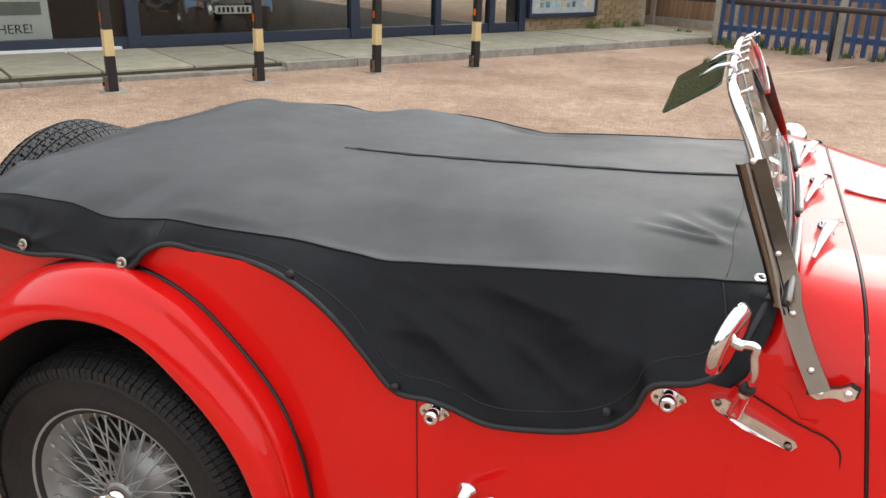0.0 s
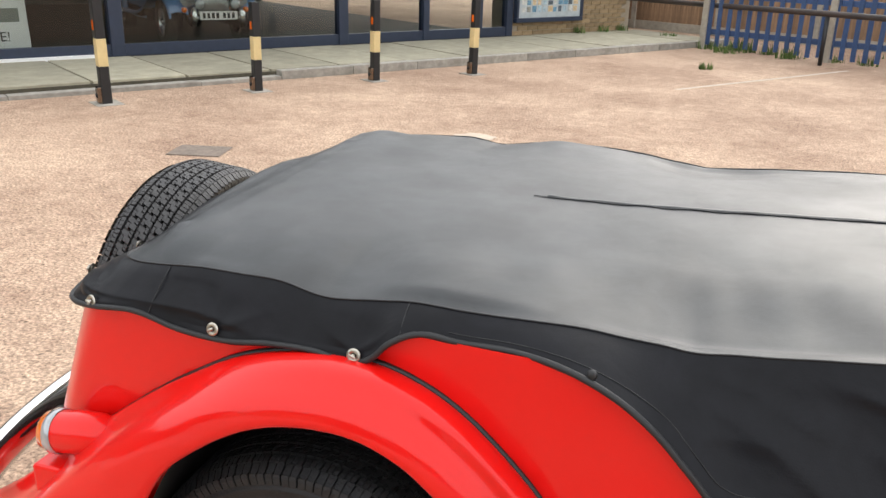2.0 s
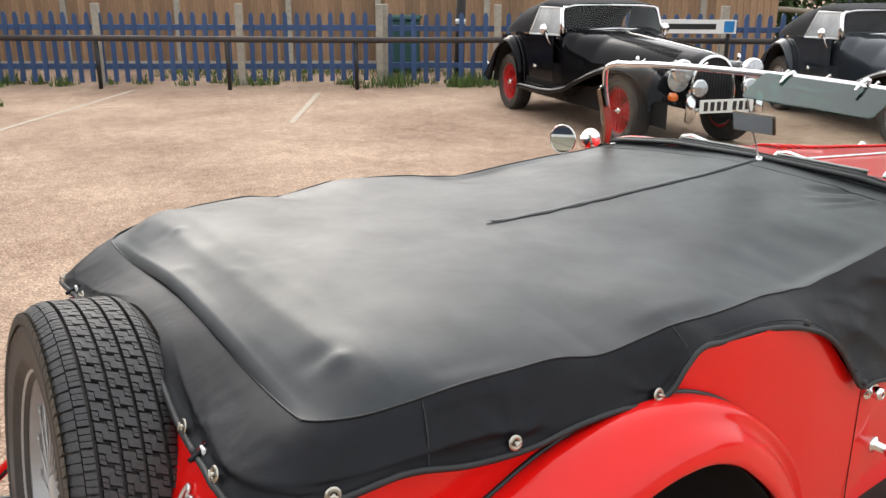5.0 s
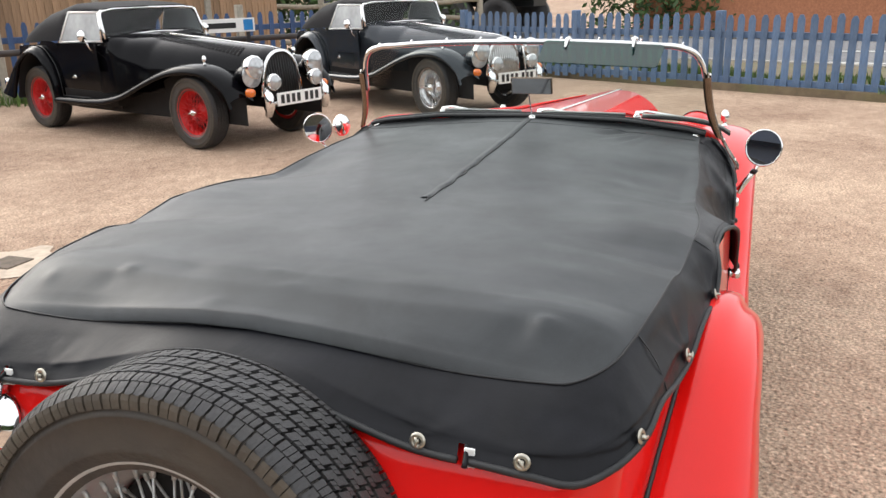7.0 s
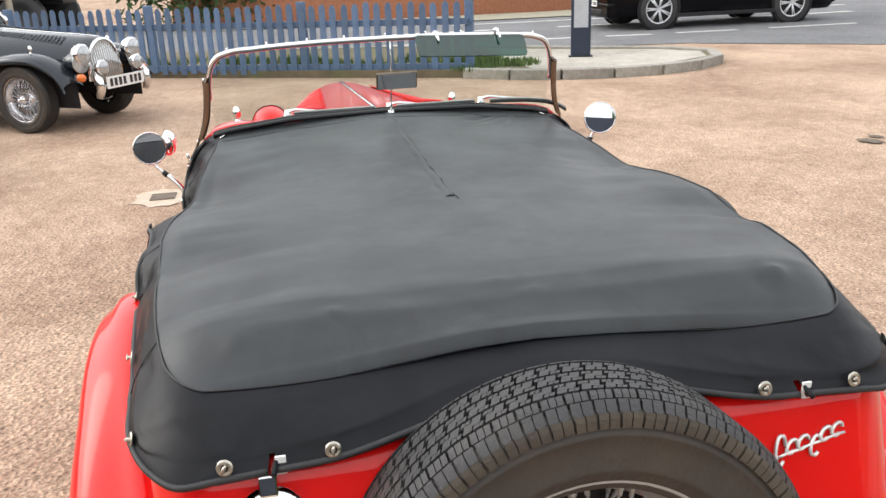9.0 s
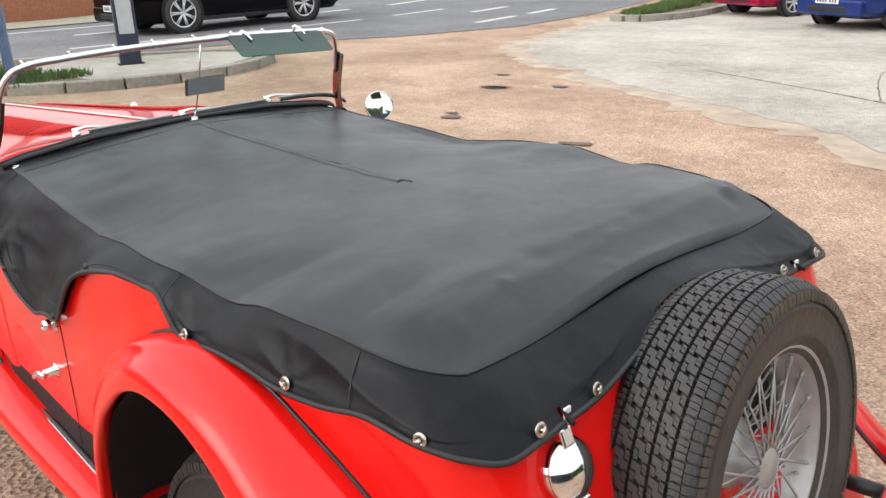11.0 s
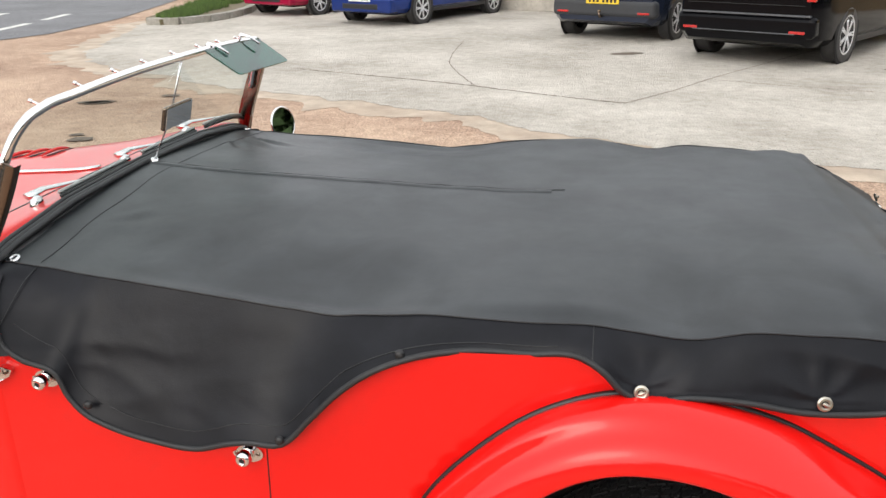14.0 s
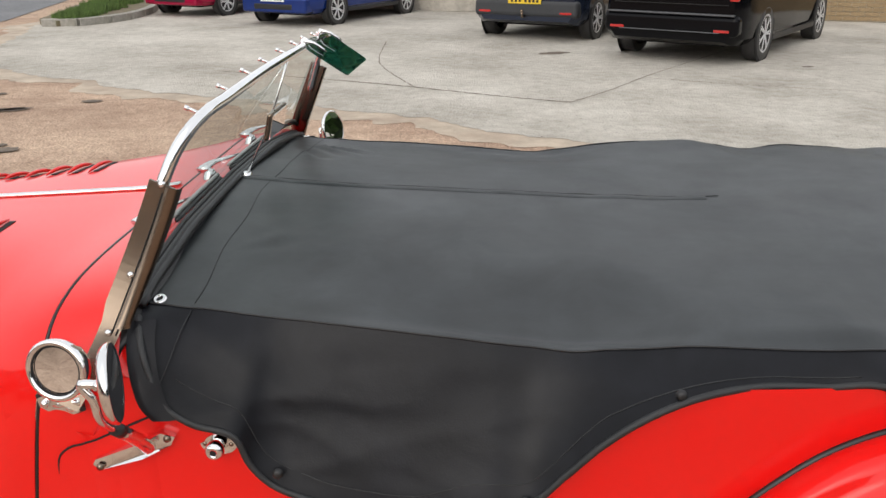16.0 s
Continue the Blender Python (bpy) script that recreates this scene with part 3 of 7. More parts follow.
FAST = [(.098, .618, .847, (0.05, 1, .25), 20), (-.148, .594, .838, (-0.08, 1, .25), -30), (-.398, .561, .834, (-.25, 1, .25), 15),
        (-.497, .437, .833, (-1, .12, .3), 60), (-.491, .302, .834, (-1, 0, .3), 85)]
rows = []
NS = 34
for i, (e, s) in enumerate(zip(E_LINE, S_LINE)):
    row = []
    out = np.array([e[0] - s[0], e[1] - s[1], 0.0])
    out[0] *= 1.0 if e[0] < -0.3 else 0.15
    out /= np.linalg.norm(out) + 1e-9
    drop = s[2] - e[2]
    for j in range(NS + 1):
        k = j / NS
        full = 0.55 * (1 - (1 - k) ** 2.2) + 0.45 * k
        slack = lerp(s[0], [0.2, 0.45, 0.95, 1.14], [0, 0.5, 0.5, 0.4])
        bulge = full + (k ** 1.15 - full) * slack
        p = s + (e - s) * np.array([k, bulge, k])
        if e[0] < -0.35:
            p = s + (e - s) * np.array([bulge, bulge, k])
        broad = lerp(s[0], [0.2, 0.45], [1, 0.45])
        fold = 0.0036 * broad * noise.noise((s[0] * 3.2, s[1] * 3, p[2] * 16)) + 0.003 * broad * noise.noise((s[0] * 9, s[1] * 9, p[2] * 24))
        sag = 0
        if 0.45 < s[0] < 1.12:
            sag = -0.003 * math.sin(math.pi * k) * math.sin(math.pi * (s[0] - 0.45) / 0.67)
            # folds fanning out from the front corner, and slack ones over the door
            ang = math.atan2(0.955 - p[2], 1.12 - p[0])
            far = math.hypot(0.955 - p[2], 1.12 - p[0])
            fold += 0.0030 * crease(ang * 5.2 + 0.8 * noise.noise((p[0] * 5, p[2] * 5, 4.0 + s[1]))) * min(1, far / 0.14) * math.exp(-far / 0.30)
            fold += 0.0010 * crease((p[2] + 0.30 * p[0]) * 34 + 1.2 * noise.noise((p[0] * 4, p[2] * 7, s[1]))) * math.sin(math.pi * k) * math.sin(math.pi * (s[0] - 0.45) / 0.67)
            fold += 0.0011 * crease(7 * noise.noise((p[0] * 3.6, p[2] * 10.0, 2.0 + 3 * s[1]))) * math.sin(math.pi * k)
            if s[1] < 0:
                fold += 0.0060 * crease((p[2] + 0.36 * p[0]) * 21 + 1.0 * noise.noise((p[0] * 4, p[2] * 6, 7.0))) * math.sin(math.pi * k) ** 0.8 * math.sin(math.pi * (s[0] - 0.45) / 0.67)
                for cx, cz, tilt, h in ((.79, .872, -.25, .005), (.70, .840, -.4, .005), (.87, .862, -.1, .004), (.83, .800, -.5, .004), (.62, .868, -.2, .004)):
                    d, a = (p[2] - cz) - tilt * (p[0] - cx), (p[0] - cx) / 0.035
                    fold += h * math.exp(-(d / 0.005) ** 2 - a * a)
            fold += 0.0007 * crease((p[2] - 0.55 * p[0]) * 95 + 3 * noise.noise((p[0] * 6, p[2] * 9, s[1]))) * math.sin(math.pi * k) * max(0, noise.noise((p[0] * 7, p[2] * 8, 9.0)) + 0.25)
        elif s[0] < 0.2:
            fold += 0.0045 * crease(9 * noise.noise((s[0] * 2.4, s[1] * 2.4, p[2] * 5.0))) * math.sin(math.pi * k)
        for fx, fy, fz, _, _ in FAST:
            dd = math.hypot(p[0] - fx, abs(p[1]) - fy)
            rr = math.hypot(dd, p[2] - fz)
            if rr < 0.14:
                along = (p[0] - fx) if abs(fy) > 0.5 else (abs(p[1]) - fy)
                fold += 0.0055 * crease(3.2 * math.atan2(p[2] - fz, along) + fx * 9) * min(1, rr / 0.03) * math.exp(-rr / 0.05)
        # a long slack fold running down to the spare wheel
        if s[0] < -0.36 and abs(s[1]) < 0.42:
            fold += 0.010 * crease((k - 0.55 - 0.9 * (abs(s[1]) - 0.2)) * 3.0) * math.exp(-((abs(s[1]) - 0.22) / 0.12) ** 2) * math.sin(math.pi * k)
        ease = min(1, 4 * k) * min(1, 6 * (1 - k))
        p = p + out * (fold * ease * min(1, drop / 0.1) + sag)
        row.append(tuple(p))
    rows.append(row)
v, f = grid(rows)
# a slit in the hem on each side of the tail
slit = [int(np.argmin(abs(E_LINE[:, 1] - q) + (E_LINE[:, 0] > -0.3))) for q in (-0.366, 0.372)]
gone = {i * NS + j for i in slit for j in range(NS - 8, NS)}
f = [q for n, q in enumerate(f) if n not in gone]
# darker copy: the shade on the upright sides is put into its colour
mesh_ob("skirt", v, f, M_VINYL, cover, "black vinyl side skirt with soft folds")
# hem stitching a little way in from the edge
for lo, hi in ((9, 108), (len(rows) - 108, len(rows) - 9)):
    line = []
    for r in rows[lo:hi]:
        want = r[-1][2] + min(0.026, 0.30 * (r[0][2] - r[-1][2]))
        q = min(r, key=lambda c: abs(c[2] - want))
        line.append((q[0], q[1] + math.copysign(0.0006, q[1]), want))
    v, f = tube(smooth_line(line[::3], 90), 0.0008, 6)
    mesh_ob("hem_stitching", v, f, M_BIND, cover, "stitched hem line")
for lo, hi in ((0, slit[0] + 1), (slit[0] + 1, slit[1] + 1), (slit[1] + 1, len(E_LINE))):
    v, f = tube(E_LINE[lo:hi], 0.0048, 8)
    mesh_ob("edge_binding", v, f, M_BIND, cover, "black stitched edge binding")
for i, sg in zip(slit, (-1, 1)):
    # the slit's lip curls out a little
    a, b = np.array(rows[i][NS - 8]), np.array(rows[i][NS])
    lip = [tuple(a + (b - a) * k + np.array([-0.010 * k * k, sg * 0.003 * k, 0.0])) for k in np.linspace(0, 1.04, 8)]
    v, f = tube(lip, [0.0022 + 0.0016 * k for k in np.linspace(0, 1, 8)], 8)
    mesh_ob("slit_lip", v, f, M_VINYL, cover, "curled lip of a slit")
v, f = tube(S_LINE + np.array([0, 0, 0.0007]), 0.0017, 6)
mesh_ob("piping", v, f, M_SEAM, cover, "black piped seam")
front = [(1.158 - 0.006 * (y / 0.55) ** 2 + 0.002, y, crown(1.158, y) + 0.001) for y in np.linspace(-0.545, 0.545, 60)]
v, f = tube(front, 0.0042, 8)
mesh_ob("front_binding", v, f, M_BIND, cover)
# a doubled flap shows under the binding at each front corner, and a hem runs beside the front edge
for sgn in (1, -1):
    lead = smooth_line([(1.158, .585, .937), (1.155, .610, .922), (1.148, .632, .902), (1.139, .648, .880), (1.129, .657, .858), (1.113, .662, .842)], 30)
    rows = [[(x - q, sgn * (y + 0.006 - h), z - 0.002) for q, h in ((0.0, 0.004), (0.001, 0.0), (0.012, 0.0), (0.024, 0.002), (0.038, 0.006))] for x, y, z in lead]
    v, f = grid(rows)
    mesh_ob("corner_flap", v, f, M_VINYL, cover, "doubled black vinyl corner flap")
hem = [(1.096 - 0.010 * (y / 0.5) ** 2 + 0.003 * math.sin(y * 23), y, crown(1.092, y) + 0.0003) for y in np.linspace(-0.53, 0.53, 90)]
v, f = tube(hem, 0.0008, 6)
mesh_ob("front_hem", v, f, M_BIND, cover, "stitched hem line")


def zip_y(x):
    return -0.014 - 0.010 * (1.15 - x) / 0.9


zl = [(x, zip_y(x) + 0.0030 * math.sin(x * 47 + 2 * math.sin(x * 13)) * (1 if x < 0.6 else 0.25), crown(x, zip_y(x)) + 0.0012 + 0.0003 * math.sin(x * 61)) for x in np.linspace(0.235, 1.150, 160)]
v, f = tube(zl, [0.0013 if i < 6 else 0.0021 for i in range(160)], 8, flat=0.7)
mesh_ob("zip", v, f, M_SEAM, cover, "black central zip fastener")
rows = []
for x in np.linspace(0.262, 1.150, 150):
    y, wob = zip_y(x), 0.0022 * math.sin(x * 39 + math.sin(x * 17)) * (1 if x < 0.6 else 0.3)
    lift = 0.0010 + 0.0008 * noise.noise((x * 24, 5.0, 1.0))
    rows.append([(x, y + wob + q, crown(x, y + q) + h) for q, h in ((0.0015, 0.0004), (0.002, lift + 0.0012), (0.010, lift + 0.0016), (0.018, lift), (0.0195, 0.0003))])
v, f = grid(rows)
mesh_ob("zip_flap", v, f, M_VINYL_LIT, cover, "flap sewn beside the zip")
for k, dx in ((1, 0.0), (-1, 0.012)):
    c = [(-0.389 - t * 0.05, 0.004 * k, 0.9005 - t * 0.03 - 0.002 * t) for t in np.linspace(0, 1, 8)]
    v, f = tube(c, 0.0016, 6)
    mesh_ob("stitched_seam", v, f, M_BIND, cover)


def side_seam(x, sgn):
    i = int(np.argmin(abs(half[:, 3] - x)))
    e, s = half[i, :3], half[i, 3:]
    pts = []
    for k in np.linspace(0.02, 0.96, 12):
        b = 0.55 * (1 - (1 - k) ** 2.2) + 0.45 * k
        p = s + (e - s) * np.array([k, b, k])
        pts.append((p[0], sgn * (p[1] + 0.001), p[2]))
    return tube(pts, 0.0009, 6)


for sgn in (1, -1):
    for x in (0.168, -0.255, 1.085):
        v, f = side_seam(x, sgn)
        mesh_ob("side_seam", v, f, M_BIND, cover)

# turn-button fasteners: an oval plated washer with a small lever
washer = lathe([(0.0, 0.0005), (0.0062, 0.0005), (0.0068, 0.0022), (0.0115, 0.0026), (0.0142, 0.0016), (0.0150, 0.0)], 28)
stem = lathe([(0.004, 0.0), (0.004, 0.008), (0.0, 0.008)], 10)
lever = tube([(-0.008, 0, 0.009), (-0.004, 0, 0.0095), (0.004, 0, 0.0095), (0.008, 0, 0.009)], [0.002, 0.003, 0.003, 0.002], 8, flat=0.7)
fast_mesh = None
for sgn in (-1, 1):
    for x, y, z, nrm, turn in FAST:
        nn = Vector((nrm[0], nrm[1] * sgn, nrm[2])).normalized()
        mm = Matrix.Translation(Vector((x, y * sgn, z)) + nn * 0.001) @ nn.to_track_quat("Z", "Y").to_matrix().to_4x4() @ pose(0, 0, 0, 0, 0, turn * sgn) @ Matrix.Scale(0.72, 4)
        if fast_mesh is None:
            v, f = merge(washer, stem, lever)
            ob = mesh_ob("turn_button", v, f, M_NICKEL, cover, "plated brass turn-button fastener")
            fast_mesh = ob.data
        else:
            ob = new("turn_button", fast_mesh)
            ob.parent = cover
            tagged(ob, "plated brass turn-button fastener")
        ob.matrix_local = mm
        rv, rf = lathe([(0.0044, 0.0012), (0.0066, 0.0012)], 18)
        o = mesh_ob("recess", rv, rf, M_DARK, ob)
stud_v, stud_f = lathe([(0.0, 0.006), (0.004, 0.006), (0.0062, 0.0045), (0.0075, 0.0)], 16)
stud_mesh = None
for sgn in (-1, 1):
    for x, y, z in ((.438, .6345, .886), (.625, .6625, .738), (.950, .6655, .766)):
        if stud_mesh is None:
            ob = mesh_ob("press_stud", stud_v, stud_f, M_BLACK, cover, "black press stud")
            stud_mesh = ob.data
        else:
            ob = new("press_stud", stud_mesh)
            ob.parent = cover
            tagged(ob, "black press stud")
        nn = Vector((0, sgn, 0.15)).normalized()
        ob.matrix_local = Matrix.Translation((x, y * sgn, z)) @ nn.to_track_quat("Z", "Y").to_matrix().to_4x4()
    ev, ef = lathe([(0.006, 0.001), (0.0075, 0.004), (0.0125, 0.0035), (0.014, 0.0)], 24)
    ob = mesh_ob("eyelet", ev, ef, M_CHROME, cover, "plated eyelet")
    ob.matrix_local = Matrix.Translation((1.133, sgn * 0.532, 0.9405)) @ Vector((0.1, sgn * 0.35, 1)).to_track_quat("Z", "Y").to_matrix().to_4x4() @ Matrix.Scale(0.74, 4)
    # slot in the tail edge through which a pale patch shows
    part("webbing_tab", box(-0.4905, -0.4865, sgn * 0.369 - 0.007, sgn * 0.369 + 0.007, 0.808, 0.834, 0.001), M_WHITE, cover, "pale webbing showing in a slit")

car = thing("roadster", "bright red vintage roadster with wire wheels and a covered cockpit", "car")


def tail_x(z):
    return -0.468 - 0.40 * (0.83 - z)


def perimeter(z, n=120):
    """Half outline of the tub at a height, from the cowl round to the middle of the tail."""
    xr = tail_x(z)
    tuck = 0.05 * max(0, (0.55 - z) / 0.3) ** 2
    pts = [(x, side(x) - tuck) for x in np.linspace(1.34, xr + 0.10, 90)]
    yc = side(xr + 0.10) - tuck
    r = 0.085
    for a in np.linspace(0, math.pi / 2, 12)[1:]:
        pts.append((xr + 0.085 - r * math.sin(a) + (0.015 if a < 0.2 else 0.0) * (1 - a / 0.2), yc - 0.012 - r * (1 - math.cos(a)) + 0.012 * (1 - min(1, a * 1.5))))
    for y in np.linspace(yc - 0.012 - r, 0, 14)[1:]:
        pts.append((xr, y))
    return pts


# line where the rear wing meets the body
PIPE = [(-0.70, .36), (-.62, .415), (-.53, .491), (-.389, .606), (-.196, .742), (-.096, .797), (-.010, .823), (.065, .834), (.138, .831), (.235, .798), (.329, .727), (.406, .637), (.453, .502), (.465, .38), (.468, .30)]
zs = [0.26, 0.32, 0.36, 0.40, 0.44, 0.48, 0.52, 0.56, 0.60, 0.64, 0.67, 0.70, 0.725, 0.75, 0.77, 0.79, 0.82, 0.85, 0.87, 0.89]
rows = []
for z in zs:
    h = perimeter(z)
    row = []
    for x, y in h:
        # the edge is cut down at the doors, and follows the cover's hem elsewhere
        lim = min(lerp(-x, [-c[0] for c in COVER], [c[2] for c in COVER]) + 0.005, 0.90) if x < 1.166 else lerp(x, [1.166, 1.20], [0.90, 0.80])
        if -0.42 < x < 0.435 and z < lerp(x, [q[0] for q in PIPE], [q[1] for q in PIPE]) - 0.035:
            y = 0.44
        row.append((x, y, min(z, lim)))
    rows.append([(x, -y, z) for x, y, z in row] + [(x, y, z) for x, y, z in row[::-1][1:]])
v, f = grid(rows)
mesh_ob("body", v, f, M_RED, car, "bright red body tub")
lid = [(x, y if x > 0.5 else min(y, 0.43)) for x, y in perimeter(0.80)]
lv, lf = prism([(x, y - 0.006) for x, y in lid] + [(x, -y + 0.006) for x, y in lid[::-1]], 0.30, 0.69)
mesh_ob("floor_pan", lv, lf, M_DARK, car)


# ---- scuttle and bonnet ----
def hood_section(x, n=41):
    w = lerp(x, [1.16, 1.3, 1.6, 2.0, 2.5, 2.95, 3.02], [0.648, 0.630, 0.54, 0.44, 0.335, 0.255, 0.24])
    top = lerp(x, [1.08, 1.14, 1.18, 1.23, 1.33, 2.0, 2.9, 3.02], [0.945, 0.962, 0.974, 0.967, 0.950, 0.905, 0.845, 0.82])
    base = 0.44
    p = lerp(x, [1.16, 1.27, 1.4, 1.7, 3.0], [9.0, 8.0, 5.0, 3.0, 2.3])
    pts = []
    for a in np.linspace(0, math.pi, n):
        c, s = math.cos(a), math.sin(a)
        pts.append((w * math.copysign(abs(c) ** (2 / p), c), base + (top - base) * abs(s) ** (2 / p)))
    return pts


def hood_z(x, y):
    s = sorted(hood_section(x, 161))
    return lerp(y, [q[0] for q in s], [q[1] for q in s])


def skew(x, z):
    """The joint between scuttle and bonnet leans forward at the bottom."""
    return x + 0.16 * (0.95 - z)


rows = [[(skew(x, z) if x > 1.2 else x + 0.0 * z, y, z) for y, z in hood_section(x)] for x in np.linspace(1.10, 1.262, 14)]
rows = [[(x, y * (1 - 0.02 * step(-x, -1.125, -1.105)), z - 0.034 * step(z, 0.87, 0.93) * (1 - step(x, 1.150, 1.172))) for x, y, z in r] for r in rows]
v, f = grid(rows)
mesh_ob("scuttle", v, f, M_RED, car, "red scuttle panel")
rows = [[(x, y, z - 0.020 + 0.014 * step(x, 1.12, 1.165)) for y, z in hood_section(min(x, 1.16)) if z > 0.90] for x in np.linspace(1.085, 1.166, 8)]
v, f = grid(rows)
mesh_ob("dash_roll", v, f, M_BLACK, car, "black padded roll behind the windscreen")
rows = []
for x in np.r_[1.268, np.linspace(1.29, 2.98, 60)]:
    k = max(0, 1 - (x - 1.268) / 0.5)
    rows.append([(x + 0.16 * (0.95 - z) * k, y, z) for y, z in hood_section(x)])
v, f = grid(rows)
mesh_ob("bonnet", v, f, M_RED, car, "red louvred bonnet")
jl = [(skew(1.265, z), y * 0.998, z - 0.001) for y, z in hood_section(1.265, 81)]
v, f = tube(jl, 0.0024, 6)
mesh_ob("bonnet_seal", v, f, M_PIPING, car, "black rubber bonnet seal")
hl = [(x, 0, hood_z(x, 0) + 0.003) for x in np.linspace(1.275, 2.97, 40)]
v, f = tube(hl, 0.008, 8, flat=0.5)
mesh_ob("bonnet_hinge", v, f, M_CHROME, car, "chrome centre hinge strip")
lou = tube([(0, y, 0.0005 + 0.0065 * math.sin(math.pi * (y + 0.06) / 0.12)) for y in np.linspace(-0.06, 0.06, 9)], [0.001, 0.003, 0.0042, 0.0046, 0.0046, 0.0046, 0.0042, 0.003, 0.001], 8)
louvre_mesh, slot_mesh = None, None
for sgn in (-1, 1):
    for i in range(26):
        x = 1.535 + i * 0.046
        y = sgn * lerp(x, [1.5, 2.7], [0.228, 0.17])
        z = hood_z(x, y)
        tilt = math.degrees(math.atan2(hood_z(x, y + 0.04) - hood_z(x, y - 0.04), 0.08))
        if louvre_mesh is None:
            ob = mesh_ob("louvre", lou[0], lou[1], M_RED, car)
            louvre_mesh = ob.data
            ob2 = mesh_ob("louvre_slot", *box_vf(-0.013, -0.002, -0.050, 0.050, 0.0, 0.0022), M_DARK, ob, smooth=False)
            slot_mesh = ob2.data
        else:
            ob = new("louvre", louvre_mesh)
            ob.parent = car
            ob2 = new("louvre_slot", slot_mesh)
            ob2.parent = ob
        ob.matrix_local = pose(x, y, z, tilt, 3, 0)
        ob2.matrix_local = pose(-0.0045, 0, -0.001)
gr = [(2.985 + 0.02 * math.cos((z - 0.6) * 4), y, z) for y, z in [(w * 0.95, z) for w, z in hood_section(2.98, 40)]]
v, f = grid([[(2.95, y, z) for _, y, z in gr], gr, [(3.0, y * 0.93, 0.42 + (z - 0.42) * 0.95) for _, y, z in gr]])
mesh_ob("grille_shell", v, f, M_CHROME, car, "chrome radiator shell")
mesh_ob("grille", [(2.99, y * 0.9, 0.42 + (z - 0.42) * 0.93) for _, y, z in gr], [tuple(range(len(gr)))], M_DARK, car, smooth=False)

# ---- rear wings ----
CX, CZ = 0.06, 0.40
ARCH = [(-.33, .30), (-.29, .42), (-.248, .514), (-.180, .640), (-.090, .713), (.012, .758), (.075, .766), (.130, .762), (.194, .737), (.254, .690), (.305, .640), (.353, .572), (.385, .500), (.405, .40), (.41, .30)]
pipe, arch = smooth_line(PIPE, 90), smooth_line(ARCH, 90)
wings = {}
for sgn in (-1, 1):
    rows = []
    for (px, pz), (ax, az) in zip(pipe, arch):
        yi = side(px) - 0.006
        dx, dz = ax - px, az - pz
        flare = 0.02 * max(0, (-px - 0.2) / 0.4)
        rows.append([(px, sgn * yi, pz), (px - 0.03 * dx, sgn * (yi + 0.030), pz + 0.007), (px + 0.06 * dx, sgn * (yi + 0.058), pz + 0.06 * dz + 0.006),
                     (px + 0.25 * dx, sgn * (0.672 + flare), pz + 0.25 * dz + 0.002), (px + 0.45 * dx, sgn * (0.692 + flare), pz + 0.45 * dz), (px + 0.72 * dx, sgn * (0.701 + flare), pz + 0.72 * dz),
                     (px + 0.96 * dx, sgn * (0.702 + flare), pz + 0.96 * dz), (ax, sgn * (0.700 + flare), az), (ax - 0.004 * 0, sgn * (0.688 + flare), az + 0.004), (ax, sgn * (0.67 + flare), az + 0.02)])
    fine = []
    for r in rows:
        fine.append([tuple(p) for p in smooth_line(r, 30)])
    v, f = grid(fine)
    mesh_ob("rear_wing", v, f, M_RED, car, "red curved rear wing")
    v, f = tube([(px, sgn * (side(px) + 0.001), pz + 0.003) for px, pz in pipe], 0.0052, 8)
    mesh_ob("wing_piping", v, f, M_PIPING, car, "black rubber wing piping")
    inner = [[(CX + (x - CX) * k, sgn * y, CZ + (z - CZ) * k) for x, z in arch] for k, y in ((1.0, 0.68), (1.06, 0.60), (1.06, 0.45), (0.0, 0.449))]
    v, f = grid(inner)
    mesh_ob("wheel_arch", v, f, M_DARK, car)


